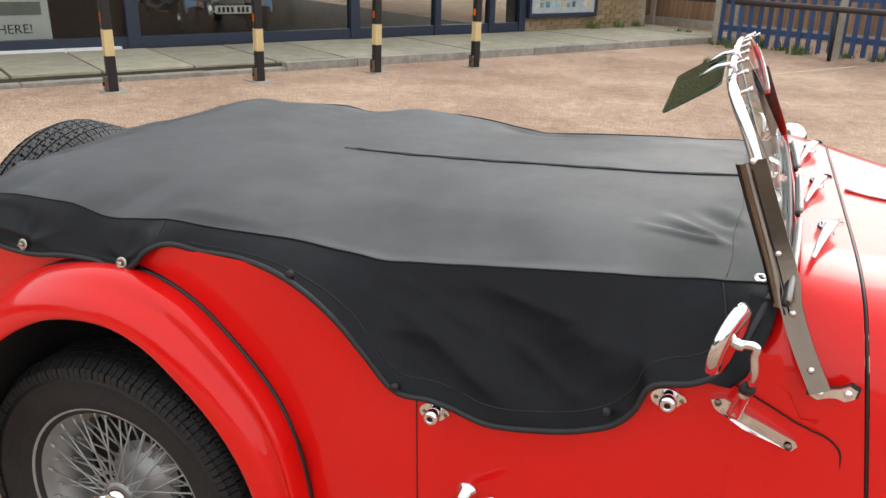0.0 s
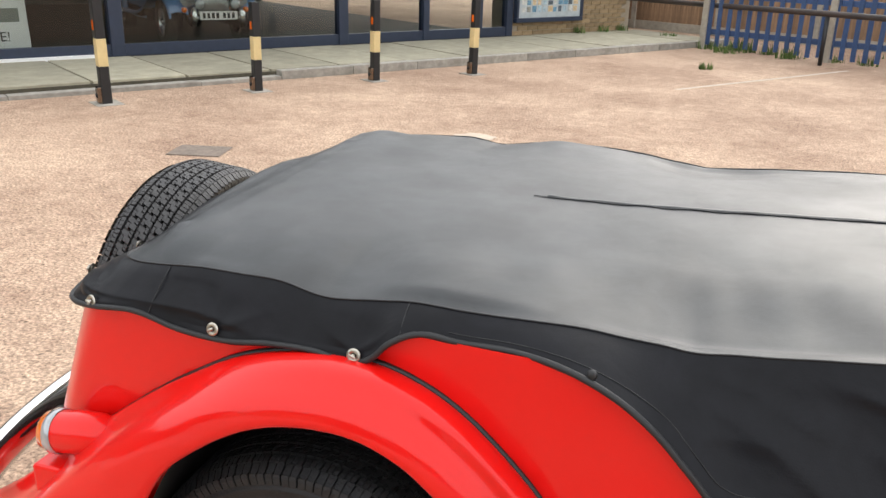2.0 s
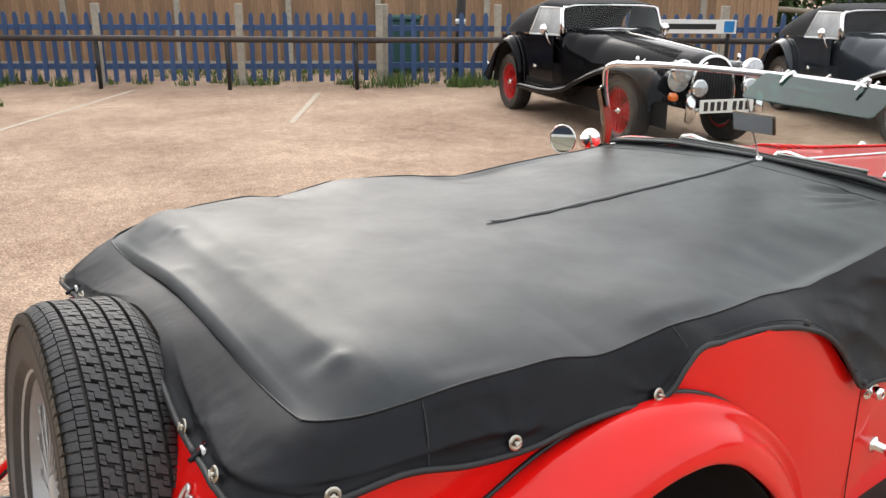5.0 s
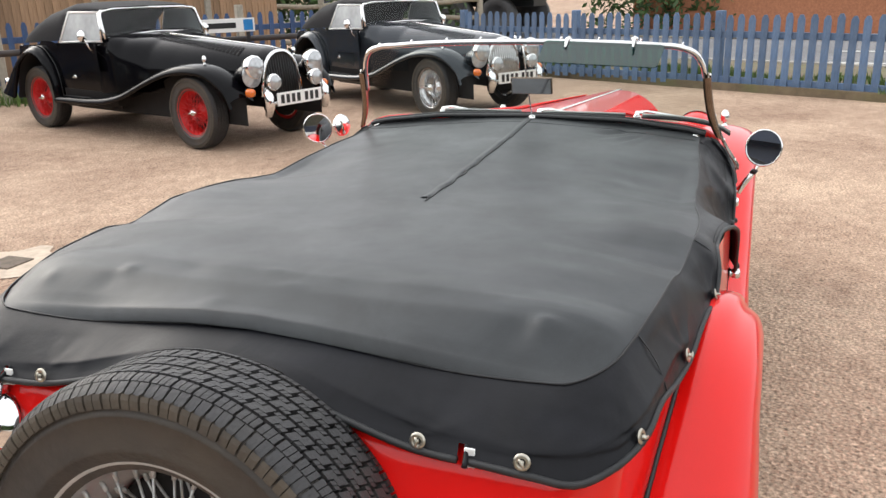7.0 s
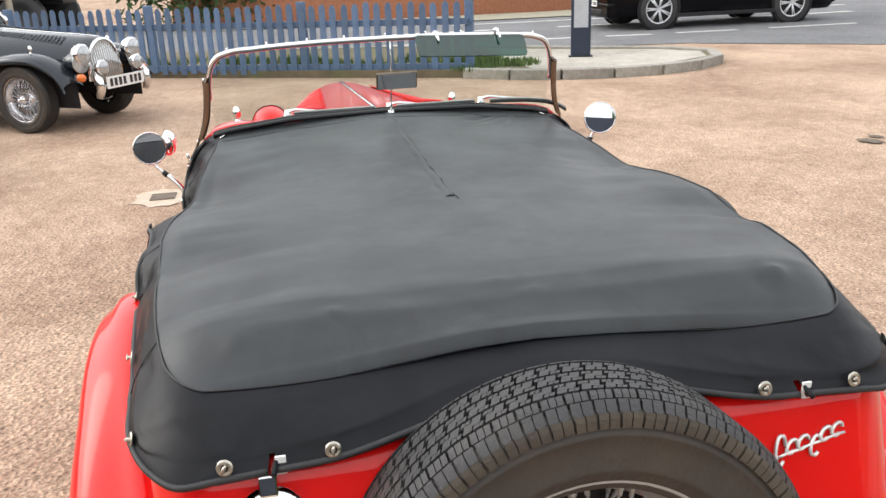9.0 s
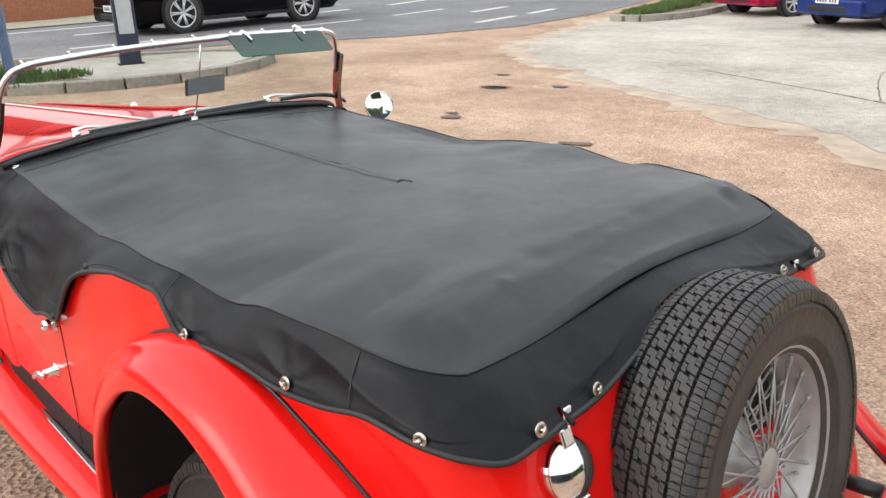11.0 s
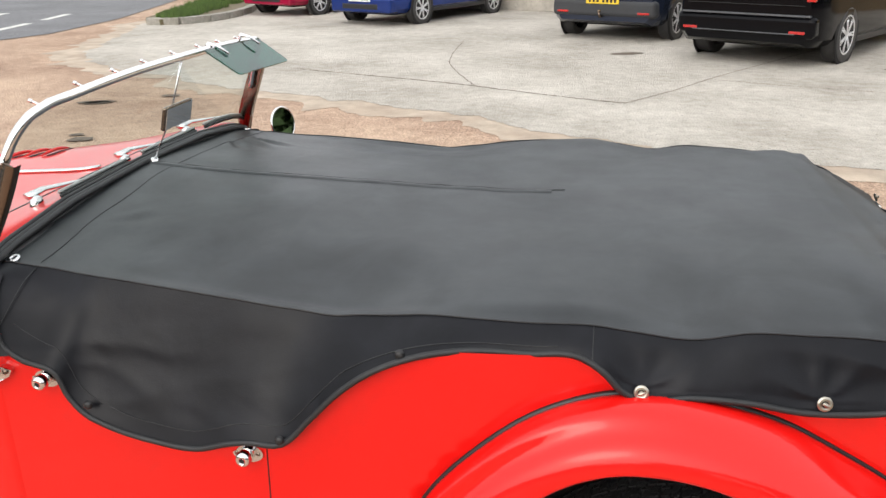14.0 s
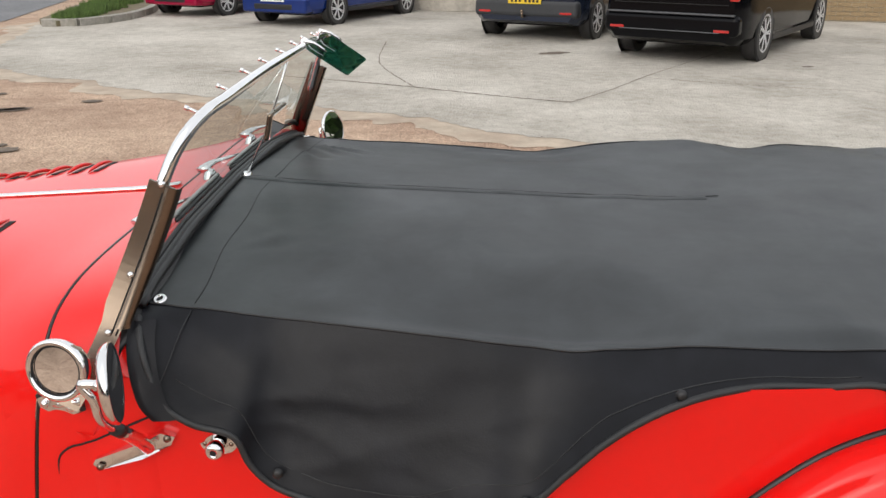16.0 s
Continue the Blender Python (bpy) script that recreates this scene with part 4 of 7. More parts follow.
# ---- wire wheels ----
def tyre_parts(R=0.317, W=0.172, rim=0.205):
    hw = W / 2
    prof = [(rim - 0.012, -0.062), (rim, -0.070), (rim + 0.018, -hw + 0.005), (rim + 0.021, -hw + 0.0025), (rim + 0.025, -hw + 0.004), (rim + 0.05, -hw), (rim + 0.066, -hw + 0.0008), (rim + 0.068, -hw - 0.0012), (rim + 0.071, -hw + 0.002), (R - 0.034, -hw + 0.005), (R - 0.028, -hw + 0.004), (R - 0.018, -hw + 0.010), (R - 0.011, -0.058), (R - 0.0105, 0.0)]
    prof += [(r, -h) for r, h in prof[::-1][1:]]
    carcass = lathe(prof, 96)
    v, f = [], []
    n = 64

    def top(h):
        return R - 0.022 * max(0, (abs(h) - 0.048) / 0.036) ** 1.8

    def block(a0, a1, hs, twist=0.0):
        """One tread block: a strip over the crown with walls down to the groove."""
        k = len(v)
        m = len(hs)
        for e, a in ((0, a0), (1, a1)):
            for q, h in enumerate(hs):
                t, aa = top(h), a + twist * (q / (m - 1) - 0.5)
                v.append((t * math.cos(aa), t * math.sin(aa), h))
                v.append(((t - 0.011) * math.cos(aa), (t - 0.011) * math.sin(aa), h))
        w = 2 * m
        for q in range(m - 1):
            i0 = k + 2 * q
            f.append((i0, i0 + w, i0 + w + 2, i0 + 2))
            f.append((i0, i0 + 2, i0 + 3, i0 + 1))
            f.append((i0 + w, i0 + w + 1, i0 + w + 3, i0 + w + 2))
        for i0 in (k, k + 2 * (m - 1)):
            f.append((i0, i0 + 1, i0 + w + 1, i0 + w))

    def lug(a0, a1, sg):
        """A raised pad on the buttress below a shoulder block."""
        k = len(lv)
        line = ((R - 0.0155, 0.0845), (R - 0.022, 0.0868), (R - 0.030, 0.0872), (R - 0.0345, 0.0868))
        for a in (a0, a1):
            for r, h in line:
                lv.append((r * math.cos(a), r * math.sin(a), sg * h))
                lv.append((r * math.cos(a), r * math.sin(a), sg * (h - 0.006)))
        w = 2 * len(line)
        for q in range(len(line) - 1):
            i0 = k + 2 * q
            lf.append((i0, i0 + w, i0 + w + 2, i0 + 2))
            lf.append((i0, i0 + 2, i0 + 3, i0 + 1))
            lf.append((i0 + w, i0 + w + 1, i0 + w + 3, i0 + w + 2))
        i0 = k + w - 2
        lf.append((i0, i0 + 1, i0 + w + 1, i0 + w))

    lv, lf = [], []
    step_a = 2 * math.pi / n
    for i in range(n):
        for sg, ph in ((1, 0.0), (-1, 0.45)):
            # shoulder blocks: two pads with a stepped cut between them
            for s0, s1 in ((0.05, 0.30), (0.345, 0.61), (0.655, 0.93)):
                block((i + ph + s0) * step_a, (i + ph + s1) * step_a, [sg * h for h in (0.0495, 0.058, 0.064)], sg * 0.008)
            for s0, s1 in ((0.05, 0.47), (0.52, 0.93)):
                block((i + ph + s0) * step_a, (i + ph + s1) * step_a, [sg * h for h in (0.0655, 0.072, 0.078, 0.0825)], sg * 0.008)
                lug((i + ph + s0) * step_a, (i + ph + s1) * step_a, sg)
        for h0, h1, ph in ((-0.0435, -0.0180, 0.2), (-0.0125, 0.0125, 0.6), (0.0180, 0.0435, 0.1)):
            hm = (h0 + h1) / 2
            # stepped pairs that leave a z-shaped cut
            block((i + ph + 0.07) * step_a, (i + ph + 0.47) * step_a, [h0, hm + 0.004], 0.02)
            block((i + ph + 0.07) * step_a, (i + ph + 0.26) * step_a, [hm + 0.005, h1], 0.012)
            block((i + ph + 0.285) * step_a, (i + ph + 0.49) * step_a, [hm + 0.005, h1], 0.012)
            block((i + ph + 0.51) * step_a, (i + ph + 0.70) * step_a, [h0, hm - 0.005], 0.012)
            block((i + ph + 0.725) * step_a, (i + ph + 0.91) * step_a, [h0, hm - 0.005], 0.012)
            block((i + ph + 0.515) * step_a, (i + ph + 0.91) * step_a, [hm - 0.004, h1], 0.02)
    return carcass, (v, f), (lv, lf)


def wheel_meshes():
    out = {}
    carc, tread, lugs = tyre_parts()
    out["tyre"] = (carc, M_WALL)
    out["tread"] = (tread, M_RUBBER)
    out["shoulder_tread"] = (lugs, M_LUG)
    rimp = [(0.163, -0.050), (0.178, -0.052), (0.190, -0.060), (0.2075, -0.066), (0.211, -0.069), (0.2115, -0.064), (0.200, -0.058), (0.190, -0.040), (0.178, -0.020), (0.175, 0.0),
            (0.178, 0.02), (0.190, 0.04), (0.202, 0.058), (0.2115, 0.064), (0.211, 0.071), (0.2055, 0.0725), (0.2015, 0.066), (0.1955, 0.063), (0.1915, 0.056), (0.1895, 0.040), (0.182, 0.030), (0.170, 0.018), (0.166, 0.0), (0.163, -0.050)]
    out["rim"] = (lathe(rimp, 72), M_SILVER)
    sp = []
    for i in range(18):
        for z0, r0, tw, z1 in ((0.055, 0.035, 0.42, 0.034), (0.055, 0.035, -0.42, 0.046), (-0.015, 0.045, 0.50, 0.000), (-0.015, 0.045, -0.50, 0.014)):
            a = 2 * math.pi * (i + (0.25 if tw > 0 else 0)) / 18
            p0 = (r0 * math.cos(a), r0 * math.sin(a), z0)
            rr = lerp(z1, [0.0, 0.018, 0.030, 0.046], [0.166, 0.170, 0.181, 0.189])
            p1 = (rr * math.cos(a + tw), rr * math.sin(a + tw), z1)
            sp.append(tube([p0, p1], 0.0021, 6))
            q = [tuple(p1[j] + (p0[j] - p1[j]) * k for j in range(3)) for k in (-0.04, 0.08)]
            sp.append(tube(q, 0.0036, 6))
    out["spokes"] = (merge(*sp), M_SILVER)
    out["hub"] = (lathe([(0.0, 0.058), (0.030, 0.058), (0.038, 0.05), (0.040, 0.02), (0.052, 0.0), (0.075, -0.015), (0.085, -0.04), (0.085, -0.06), (0.0, -0.06)], 36), M_SILVER)
    ears = [tube([(0, 0, 0.064), (0.03 * s, 0.004 * s, 0.068), (0.058 * s, 0.010 * s, 0.075)], [0.014, 0.011, 0.006], 10, flat=0.6) for s in (-1, 1)]
    out["spinner"] = (merge(lathe([(0.0, 0.078), (0.02, 0.076), (0.027, 0.066), (0.028, 0.056)], 24), *ears), M_CHROME)
    # drum widened by a dark disc that stands in for shade behind the spokes
    out["brake_drum"] = (lathe([(0.0, -0.03), (0.11, -0.03), (0.120, -0.045), (0.160, -0.048), (0.160, -0.08), (0.0, -0.08)], 36), M_DARK)
    return out


WHEEL = wheel_meshes()
wheel_data = {}


def add_wheel(name, m, parent, skip=(), over=None, label="silver wire wheel with a black treaded tyre"):
    w = new(name)
    w.empty_display_size = 0.1
    w.parent = parent
    w.matrix_local = m
    tagged(w, label)
    for key, (vf, mtl) in WHEEL.items():
        if key in skip:
            continue
        mtl = (over or {}).get(key, mtl)
        kk = (key, mtl.name)
        if kk not in wheel_data:
            o = mesh_ob(key, vf[0], vf[1], mtl, w, smooth=key not in ("tread", "shoulder_tread"))
            wheel_data[kk] = o.data
        else:
            o = new(key, wheel_data[kk])
            o.parent = w
        if key in ("tread", "shoulder_tread"):
            tagged(o, kind="stuff")
    return w


for x in (0.0, 2.49):
    for sgn in (-1, 1):
        add_wheel("wheel", pose(x, sgn * 0.5335, 0.3155, -90 * sgn, 0, 0), car, over={"tyre": M_TYRE, "tread": M_TYRE, "shoulder_tread": M_TYRE})
n_axis = Vector((-math.cos(0.108), 0, math.sin(0.108)))
add_wheel("spare_wheel", Matrix.Translation(Vector((-0.642, 0, 0.612)) - n_axis * 0.071) @ n_axis.to_track_quat("Z", "Y").to_matrix().to_4x4(), car, skip=("spinner", "brake_drum"), label="spare wire wheel on the tail with a dusty treaded tyre")
# dark disc added behind the spare's spokes in place of shade
v, f = lathe([(0.0, 0.0), (0.150, 0.0), (0.160, 0.004), (0.161, 0.010), (0.150, 0.010), (0.0, 0.006)], 48)
ob = mesh_ob("spare_backing", v, f, M_DARK, car, "dark backing behind the spare wheel")
ob.matrix_local = Matrix.Translation(Vector((-0.642, 0, 0.612)) - n_axis * 0.092) @ n_axis.to_track_quat("Z", "Y").to_matrix().to_4x4()
v, f = tube([(-0.42, 0, 0.60), (-0.56, 0, 0.605)], 0.06, 20)
mesh_ob("spare_carrier", v, f, M_BLACK, car, "black spare wheel carrier")

# ---- running boards and front wings ----
for sgn in (-1, 1):
    SP = [(0.40, 0.50, .695, .36), (0.6, 0.49, .695, .362), (1.0, 0.48, .688, .366), (1.25, 0.48, .680, .385), (1.5, 0.49, .672, .44), (1.75, 0.43, .668, .535), (2.0, 0.38, .665, .63), (2.2, 0.36, .663, .69), (2.4, 0.36, .66, .722), (2.55, 0.36, .656, .728), (2.7, 0.36, .65, .715), (2.85, 0.36, .642, .655), (2.97, 0.36, .632, .56), (3.02, 0.36, .625, .46)]
    rows = []
    for x, yi, yo, z in smooth_line(SP, 80):
        c = 0.006 + 0.020 * min(1, max(0, (x - 1.3) / 0.8))
        row = [(x, sgn * yi, z - c * 1.5), (x, sgn * (yi + 0.25 * (yo - yi)), z - c * 0.15), (x, sgn * (yi + 0.5 * (yo - yi)), z + c * 0.25), (x, sgn * (yi + 0.75 * (yo - yi)), z), (x, sgn * (yo - 0.02), z - c * 0.8), (x, sgn * yo, z - 0.022 - c),
               (x, sgn * (yo + 0.002), z - 0.045 - c), (x, sgn * (yo - 0.004), z - 0.055 - c), (x, sgn * (yo - 0.03), z - 0.04 - c)]
        rows.append([tuple(p) for p in smooth_line(row, 26)])
    v, f = grid(rows)
    mesh_ob("front_wing", v, f, M_RED, car, "red sweeping front wing and running board")
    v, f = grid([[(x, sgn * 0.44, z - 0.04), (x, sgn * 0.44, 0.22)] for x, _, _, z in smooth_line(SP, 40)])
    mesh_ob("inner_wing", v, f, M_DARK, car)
    for y in (0.605, 0.648):
        xs2 = np.linspace(0.5, 1.28, 30)
        zz = [lerp(x, [s[0] for s in SP], [s[3] for s in SP]) + 0.012 for x in xs2]
        v, f = tube([(x, sgn * y, z) for x, z in zip(xs2, zz)], 0.0065, 8, flat=0.6)
        mesh_ob("tread_strip", v, f, M_RUBBER, car, "black rubber tread strip")
        v, f = tube([(x, sgn * (y + 0.0075), z - 0.001) for x, z in zip(xs2, zz)], 0.0028, 6)
        mesh_ob("tread_trim", v, f, M_CHROME, car, "bright trim line")
    # side lamps, head lamp pods
    v, f = merge(lathe([(0.0, 0.05), (0.008, 0.048), (0.016, 0.035), (0.02, 0.015), (0.018, 0.0)], 20), lathe([(0.009, 0.0), (0.007, -0.012), (0.014, -0.02)], 14))
    ob = mesh_ob("side_lamp", v, f, M_CHROME, car, "small chrome side lamp")
    ob.matrix_local = pose(2.62, sgn * 0.548, 0.752)
    prof = [(0.0, -0.20), (0.03, -0.19), (0.065, -0.15), (0.088, -0.08), (0.094, -0.02), (0.096, 0.0)]
    v, f = lathe(prof, 32)
    ob = mesh_ob("headlamp_pod", v, f, M_RED, car, "red headlamp pod")
    ob.matrix_local = pose(3.04, sgn * 0.385, 0.635, 0, 90, 0)
    v, f = lathe([(0.0, 0.03), (0.06, 0.022), (0.092, 0.0), (0.099, 0.002), (0.099, -0.012)], 32)
    o2 = mesh_ob("headlamp_lens", v, f, M_LENS, ob, "headlamp lens")
    # doors: shut lines, hinges and handles
    # shut lines are thin dark rods on the skin, standing in for gap shade
    shut = [(0.655, .72), (0.657, .62), (0.660, .50), (0.668, .40)]
    v, f = tube([(x, sgn * (side(x) + 0.0005), z) for x, z in smooth_line(shut, 24)], 0.0010, 6)
    mesh_ob("door_gap", v, f, M_DARK, car)
    line = [(1.085, .853), (1.15, .822), (1.21, .792), (1.245, .774), (1.262, .755), (1.268, .72), (1.266, .62), (1.258, .50), (1.248, .42)]
    v, f = tube([(x, sgn * (side(x) + (0.0030 if x < 1.22 else 0.0055)), z) for x, z in smooth_line(line, 60)], 0.0015, 6)
    mesh_ob("door_gap", v, f, M_DARK, car)
    for hx, hz in ((0.687, 0.699), (1.033, 0.797)):
        sock = new("sidescreen_socket")
        sock.parent = car
        tagged(sock, "chrome sidescreen socket")
        sock.matrix_local = pose(hx, sgn * (side(hx) + 0.001), hz, -90 * sgn, 0, 0) @ Matrix.Scale(0.85, 4)
        pl = [(0.026 * math.cos(a) * (1.25 if -0.6 < a < 0.6 else 1) - 0.004, 0.018 * math.sin(a)) for a in np.linspace(0, 2 * math.pi, 24, endpoint=False)]
        v, f = prism(pl, 0, 0.003)
        mesh_ob("plate", v, f, M_CHROME, sock, smooth=False)
        v, f = merge(lathe([(0.0055, 0.012), (0.0055, 0.030), (0.010, 0.030), (0.0145, 0.026), (0.0145, 0.010), (0.011, 0.003)], 24), lathe([(0.0, 0.016), (0.0056, 0.016)], 12))
        mesh_ob("ferrule", v, f, M_CHROME, sock)
        v, f = lathe([(0.0, 0.0285), (0.0056, 0.0285)], 16)
        mesh_ob("ferrule_hole", v, f, M_DARK, sock)
        for dx in (-0.021, 0.021):
            v, f = lathe([(0.0, 0.005), (0.003, 0.0045), (0.004, 0.003)], 10)
            o = mesh_ob("screw", v, f, M_STEEL, sock)
            o.matrix_local = pose(dx, 0, 0)
    hd = new("door_handle")
    hd.parent = car
    tagged(hd, "chrome lever door handle")
    hd.matrix_local = pose(0.743, sgn * (side(0.743) + 0.001), 0.566, -90 * sgn, 0, 0)
    v, f = merge(lathe([(0.017, 0.0), (0.017, 0.003), (0.010, 0.006), (0.009, 0.030), (0.0, 0.032)], 20), tube([(-0.012 * 1, 0.0, 0.032), (0.02, 0.004, 0.034), (0.045, 0.018, 0.036), (0.056, 0.026, 0.036)], [0.008, 0.008, 0.0075, 0.004], 10, flat=0.7))
    mesh_ob("lever", v, f, M_CHROME, hd)

# ---- windscreen ----
screen = new("windscreen")
screen.parent = car
tagged(screen, "low flat windscreen in a chrome frame")
FR = [(1.121, .556, 1.055), (1.110, .553, 1.09), (1.098, .547, 1.122), (1.084, .535, 1.153), (1.070, .514, 1.177), (1.061, .478, 1.190), (1.054, .40, 1.197), (1.048, .2, 1.206), (1.046, 0, 1.208)]
fr = smooth_line(FR, 60)
whole = np.concatenate([fr * [1, -1, 1], fr[::-1][1:]])
v, f = tube(whole, 0.0085, 10)
mesh_ob("screen_frame", v, f, M_CHROME, screen, "chrome windscreen frame")
lowv = [(1.172 - 0.008 * (y / 0.55) ** 2, y, lerp(abs(y), [0, .3, .5, .56], [.986, .980, .960, .948])) for y in np.linspace(-0.56, 0.56, 60)]
v, f = tube(lowv, 0.0045, 8)
mesh_ob("lower_rail", v, f, M_BLACK, screen, "black lower screen rail")
v, f = merge(tube([(x - 0.016, y, z - 0.006) for x, y, z in lowv], 0.006, 8), tube([(x - 0.007, y, z - 0.006) for x, y, z in lowv], 0.007, 8))
mesh_ob("screen_seal", v, f, M_BLACK, screen, "black rubber screen seal")
topz = [(y, x, z) for x, y, z in whole if z > 1.0]
crest = sorted((y, x, z) for x, y, z in whole if z > 1.152)
cy, cx_, cz_ = ([c[i] for c in crest] for i in range(3))
gl = []
for k in np.linspace(0, 1, 12):
    row = []
    for lx, ly, lz in lowv:
        ly *= 0.985
        tx, tz = lerp(ly, cy, cx_), lerp(ly, cy, cz_)
        row.append((lx + (tx - lx) * k, ly, lz + (tz - lz) * k))
    gl.append(row)
v, f = grid(gl)
pane = mesh_ob("pane", v, f, M_GLASS, screen, "clear windscreen glass")
pane.visible_shadow = False
for i in range(9):
    y = -0.48 + i * 0.12
    j = int(np.argmin([abs(q[0] - y) + (0 if q[2] > 1.155 else 1) for q in topz]))
    ty, tx, tz = topz[j]
    v, f = merge(tube([(tx + 0.006, ty, tz + 0.004), (tx + 0.020, ty, tz + 0.010)], 0.0024, 8), tube([(tx + 0.018, ty, tz + 0.009), (tx + 0.023, ty, tz + 0.011)], 0.0036, 8))
    mesh_ob("hood_stud", v, f, M_CHROME, screen, "chrome hood stud")
for sgn in (-1, 1):
    # side post: a flat plated strap with a channel along it
    st = [(1.098, .556, 1.115), (1.116, .561, 1.070), (1.158, .586, .974), (1.179, .612, .930), (1.200, .638, .893), (1.222, .662, .856)]
    line3 = smooth_line(st, 30)
    rows = []
    for i, (x, y, z) in enumerate(line3):
        w = lerp(i / 29, [0, 0.55, 0.62, 1.0], [0.017, 0.018, 0.014, 0.013])
        dx, dz = 0.93, 0.37
        rows.append([(x - w * dx, sgn * (y + 0.002), z - w * dz), (x - w * dx, sgn * (y + 0.007), z - w * dz), (x + w * dx, sgn * (y + 0.007), z + w * dz), (x + w * dx, sgn * (y + 0.002), z + w * dz)])
    v, f = grid(rows, closed_v=True)
    f += [(0, 1, 2, 3), tuple(len(v) - 4 + q for q in (3, 2, 1, 0))]
    mesh_ob("screen_post", v, f, M_STEEL, screen, "plated windscreen side post", smooth=False)
    rows = []
    for i, (x, y, z) in enumerate(line3[:19]):
        rows.append([(x - 0.016 - 0.006, sgn * (y - 0.012), z - 0.006), (x - 0.022, sgn * (y + 0.006), z - 0.007), (x - 0.012, sgn * (y + 0.012), z - 0.004), (x - 0.006, sgn * (y + 0.012), z - 0.002), (x - 0.006, sgn * (y + 0.002), z - 0.002)])
    v, f = grid(rows)
    mesh_ob("channel", v, f, M_STEEL, screen, "plated hood channel")
    for q in (0.004, 0.010):
        v, f = tube([(x - q * 0.93, sgn * (y + 0.0072), z - q * 0.37) for x, y, z in line3[1:20]], 0.0013, 6)
        mesh_ob("post_groove", v, f, M_DARK, screen, "dark groove")
    for k in (0.03, 0.42, 0.68, 0.9):
        x, y, z = line3[int(k * 29)]
        v, f = lathe([(0.0, 0.0045), (0.003, 0.004), (0.0048, 0.002), (0.005, 0.0)], 14)
        o = mesh_ob("screw", v, f, M_CHROME, screen)
        o.matrix_local = Matrix.Translation((x, sgn * (y + 0.007), z)) @ Vector((0, sgn, 0.1)).to_track_quat("Z", "Y").to_matrix().to_4x4()
    # foot: a bent plated plate with a dark gasket
    foot = [(1.212, .858), (1.222, .863), (1.232, .857), (1.246, .858), (1.257, .863), (1.267, .856), (1.265, .844), (1.254, .840), (1.243, .845), (1.232, .845), (1.221, .841), (1.211, .846)]
    v, f = prism([(x, z) for x, z in foot], 0.0, 0.006)
    v = [(x, sgn * (0.650 + 0.004 + h - 0.55 * max(0, z - 0.865)), z) for x, z, h in v]
    mesh_ob("post_foot", v, f, M_CHROME, screen, "chrome post foot", smooth=False)
    for bx in (1.222, 1.256):
        v, f = lathe([(0.0, 0.006), (0.004, 0.0055), (0.0055, 0.003), (0.0058, 0.0)], 14)
        o = mesh_ob("foot_bolt", v, f, M_CHROME, screen)
        o.matrix_local = Matrix.Translation((bx, sgn * 0.660, 0.852)) @ Vector((0, sgn, 0.1)).to_track_quat("Z", "Y").to_matrix().to_4x4()
    cx, cz = sum(p[0] for p in foot) / 12, sum(p[1] for p in foot) / 12
    v, f = prism([(cx + (x - cx) * 1.16, cz + (z - cz) * 1.2) for x, z in foot], 0.0, 0.003)
    v = [(x, sgn * (0.650 + 0.001 + h - 0.55 * max(0, z - 0.865)), z) for x, z, h in v]
    mesh_ob("gasket", v, f, M_BLACK, screen, "black rubber gasket", smooth=False)
    if sgn == 1:
        hub = Vector((1.198, 0.668, 0.921))
        nn = Vector((0.10, 0.97, 0.14)).normalized()
        sm = new("spot_mirror")
        sm.parent = car
        tagged(sm, "small round mirror in a thick chrome rim")
        sm.matrix_local = Matrix.Translation(hub) @ nn.to_track_quat("Z", "Y").to_matrix().to_4x4() @ Matrix.Scale(0.86, 4)
        v, f = lathe([(0.0, -0.03), (0.03, -0.028), (0.042, -0.015), (0.046, 0.0), (0.046, 0.006), (0.042, 0.009), (0.0375, 0.006), (0.036, 0.002)], 44)
        mesh_ob("rim_shell", v, f, M_CHROME, sm)
        v, f = lathe([(0.0, 0.0035), (0.037, 0.0025)], 40)
        mesh_ob("glass", v, f, M_MIRROR, sm, "mirror glass")
        v, f = lathe([(0.0345, 0.0046), (0.0375, 0.0062)], 40)
        mesh_ob("bead", v, f, M_DARK, sm, "dark bead round the glass")
        v, f = merge(tube([(1.208, .662, .900), (1.216, .658, .878), (1.222, .655, .862)], [0.006, 0.005, 0.006], 10), tube([(1.250, .650, .846), (1.236, .656, .853), (1.222, .658, .860), (1.208, .658, .862)], [0.010, 0.006, 0.0065, 0.009], 12, flat=0.8))
        mesh_ob("spot_mirror_bracket", v, f, M_CHROME, car, "chrome mirror bracket")
# centre stay with the inside mirror
v, f = tube([(1.050, -.012, 1.203), (1.078, -.014, 1.125), (1.103, -.015, 1.062), (1.146, -.016, .980)], 0.0022, 8)
mesh_ob("centre_stay", v, f, M_CHROME, screen, "thin chrome stay rod")
v, f = lathe([(0.0, 0.008), (0.008, 0.008), (0.010, 0.004), (0.011, 0.0)], 20)
ob = mesh_ob("stay_foot", v, f, M_CHROME, screen)
ob.matrix_local = pose(1.148, -.016, 0.976)
bm = box(-0.004, 0.006, -0.062, 0.062, -0.026, 0.026, 0.004)
ob = part("mirror_back", bm, M_STEEL, screen, "inside driving mirror")
ob.matrix_local = pose(1.086, -0.03, 1.080, 0, -13, 0)
ob = part("mirror_face", box(-0.0055, -0.0035, -0.058, 0.058, -0.023, 0.023), M_MIRROR, screen, "mirror glass")
ob.matrix_local = pose(1.086, -0.03, 1.080, 0, -13, 0)
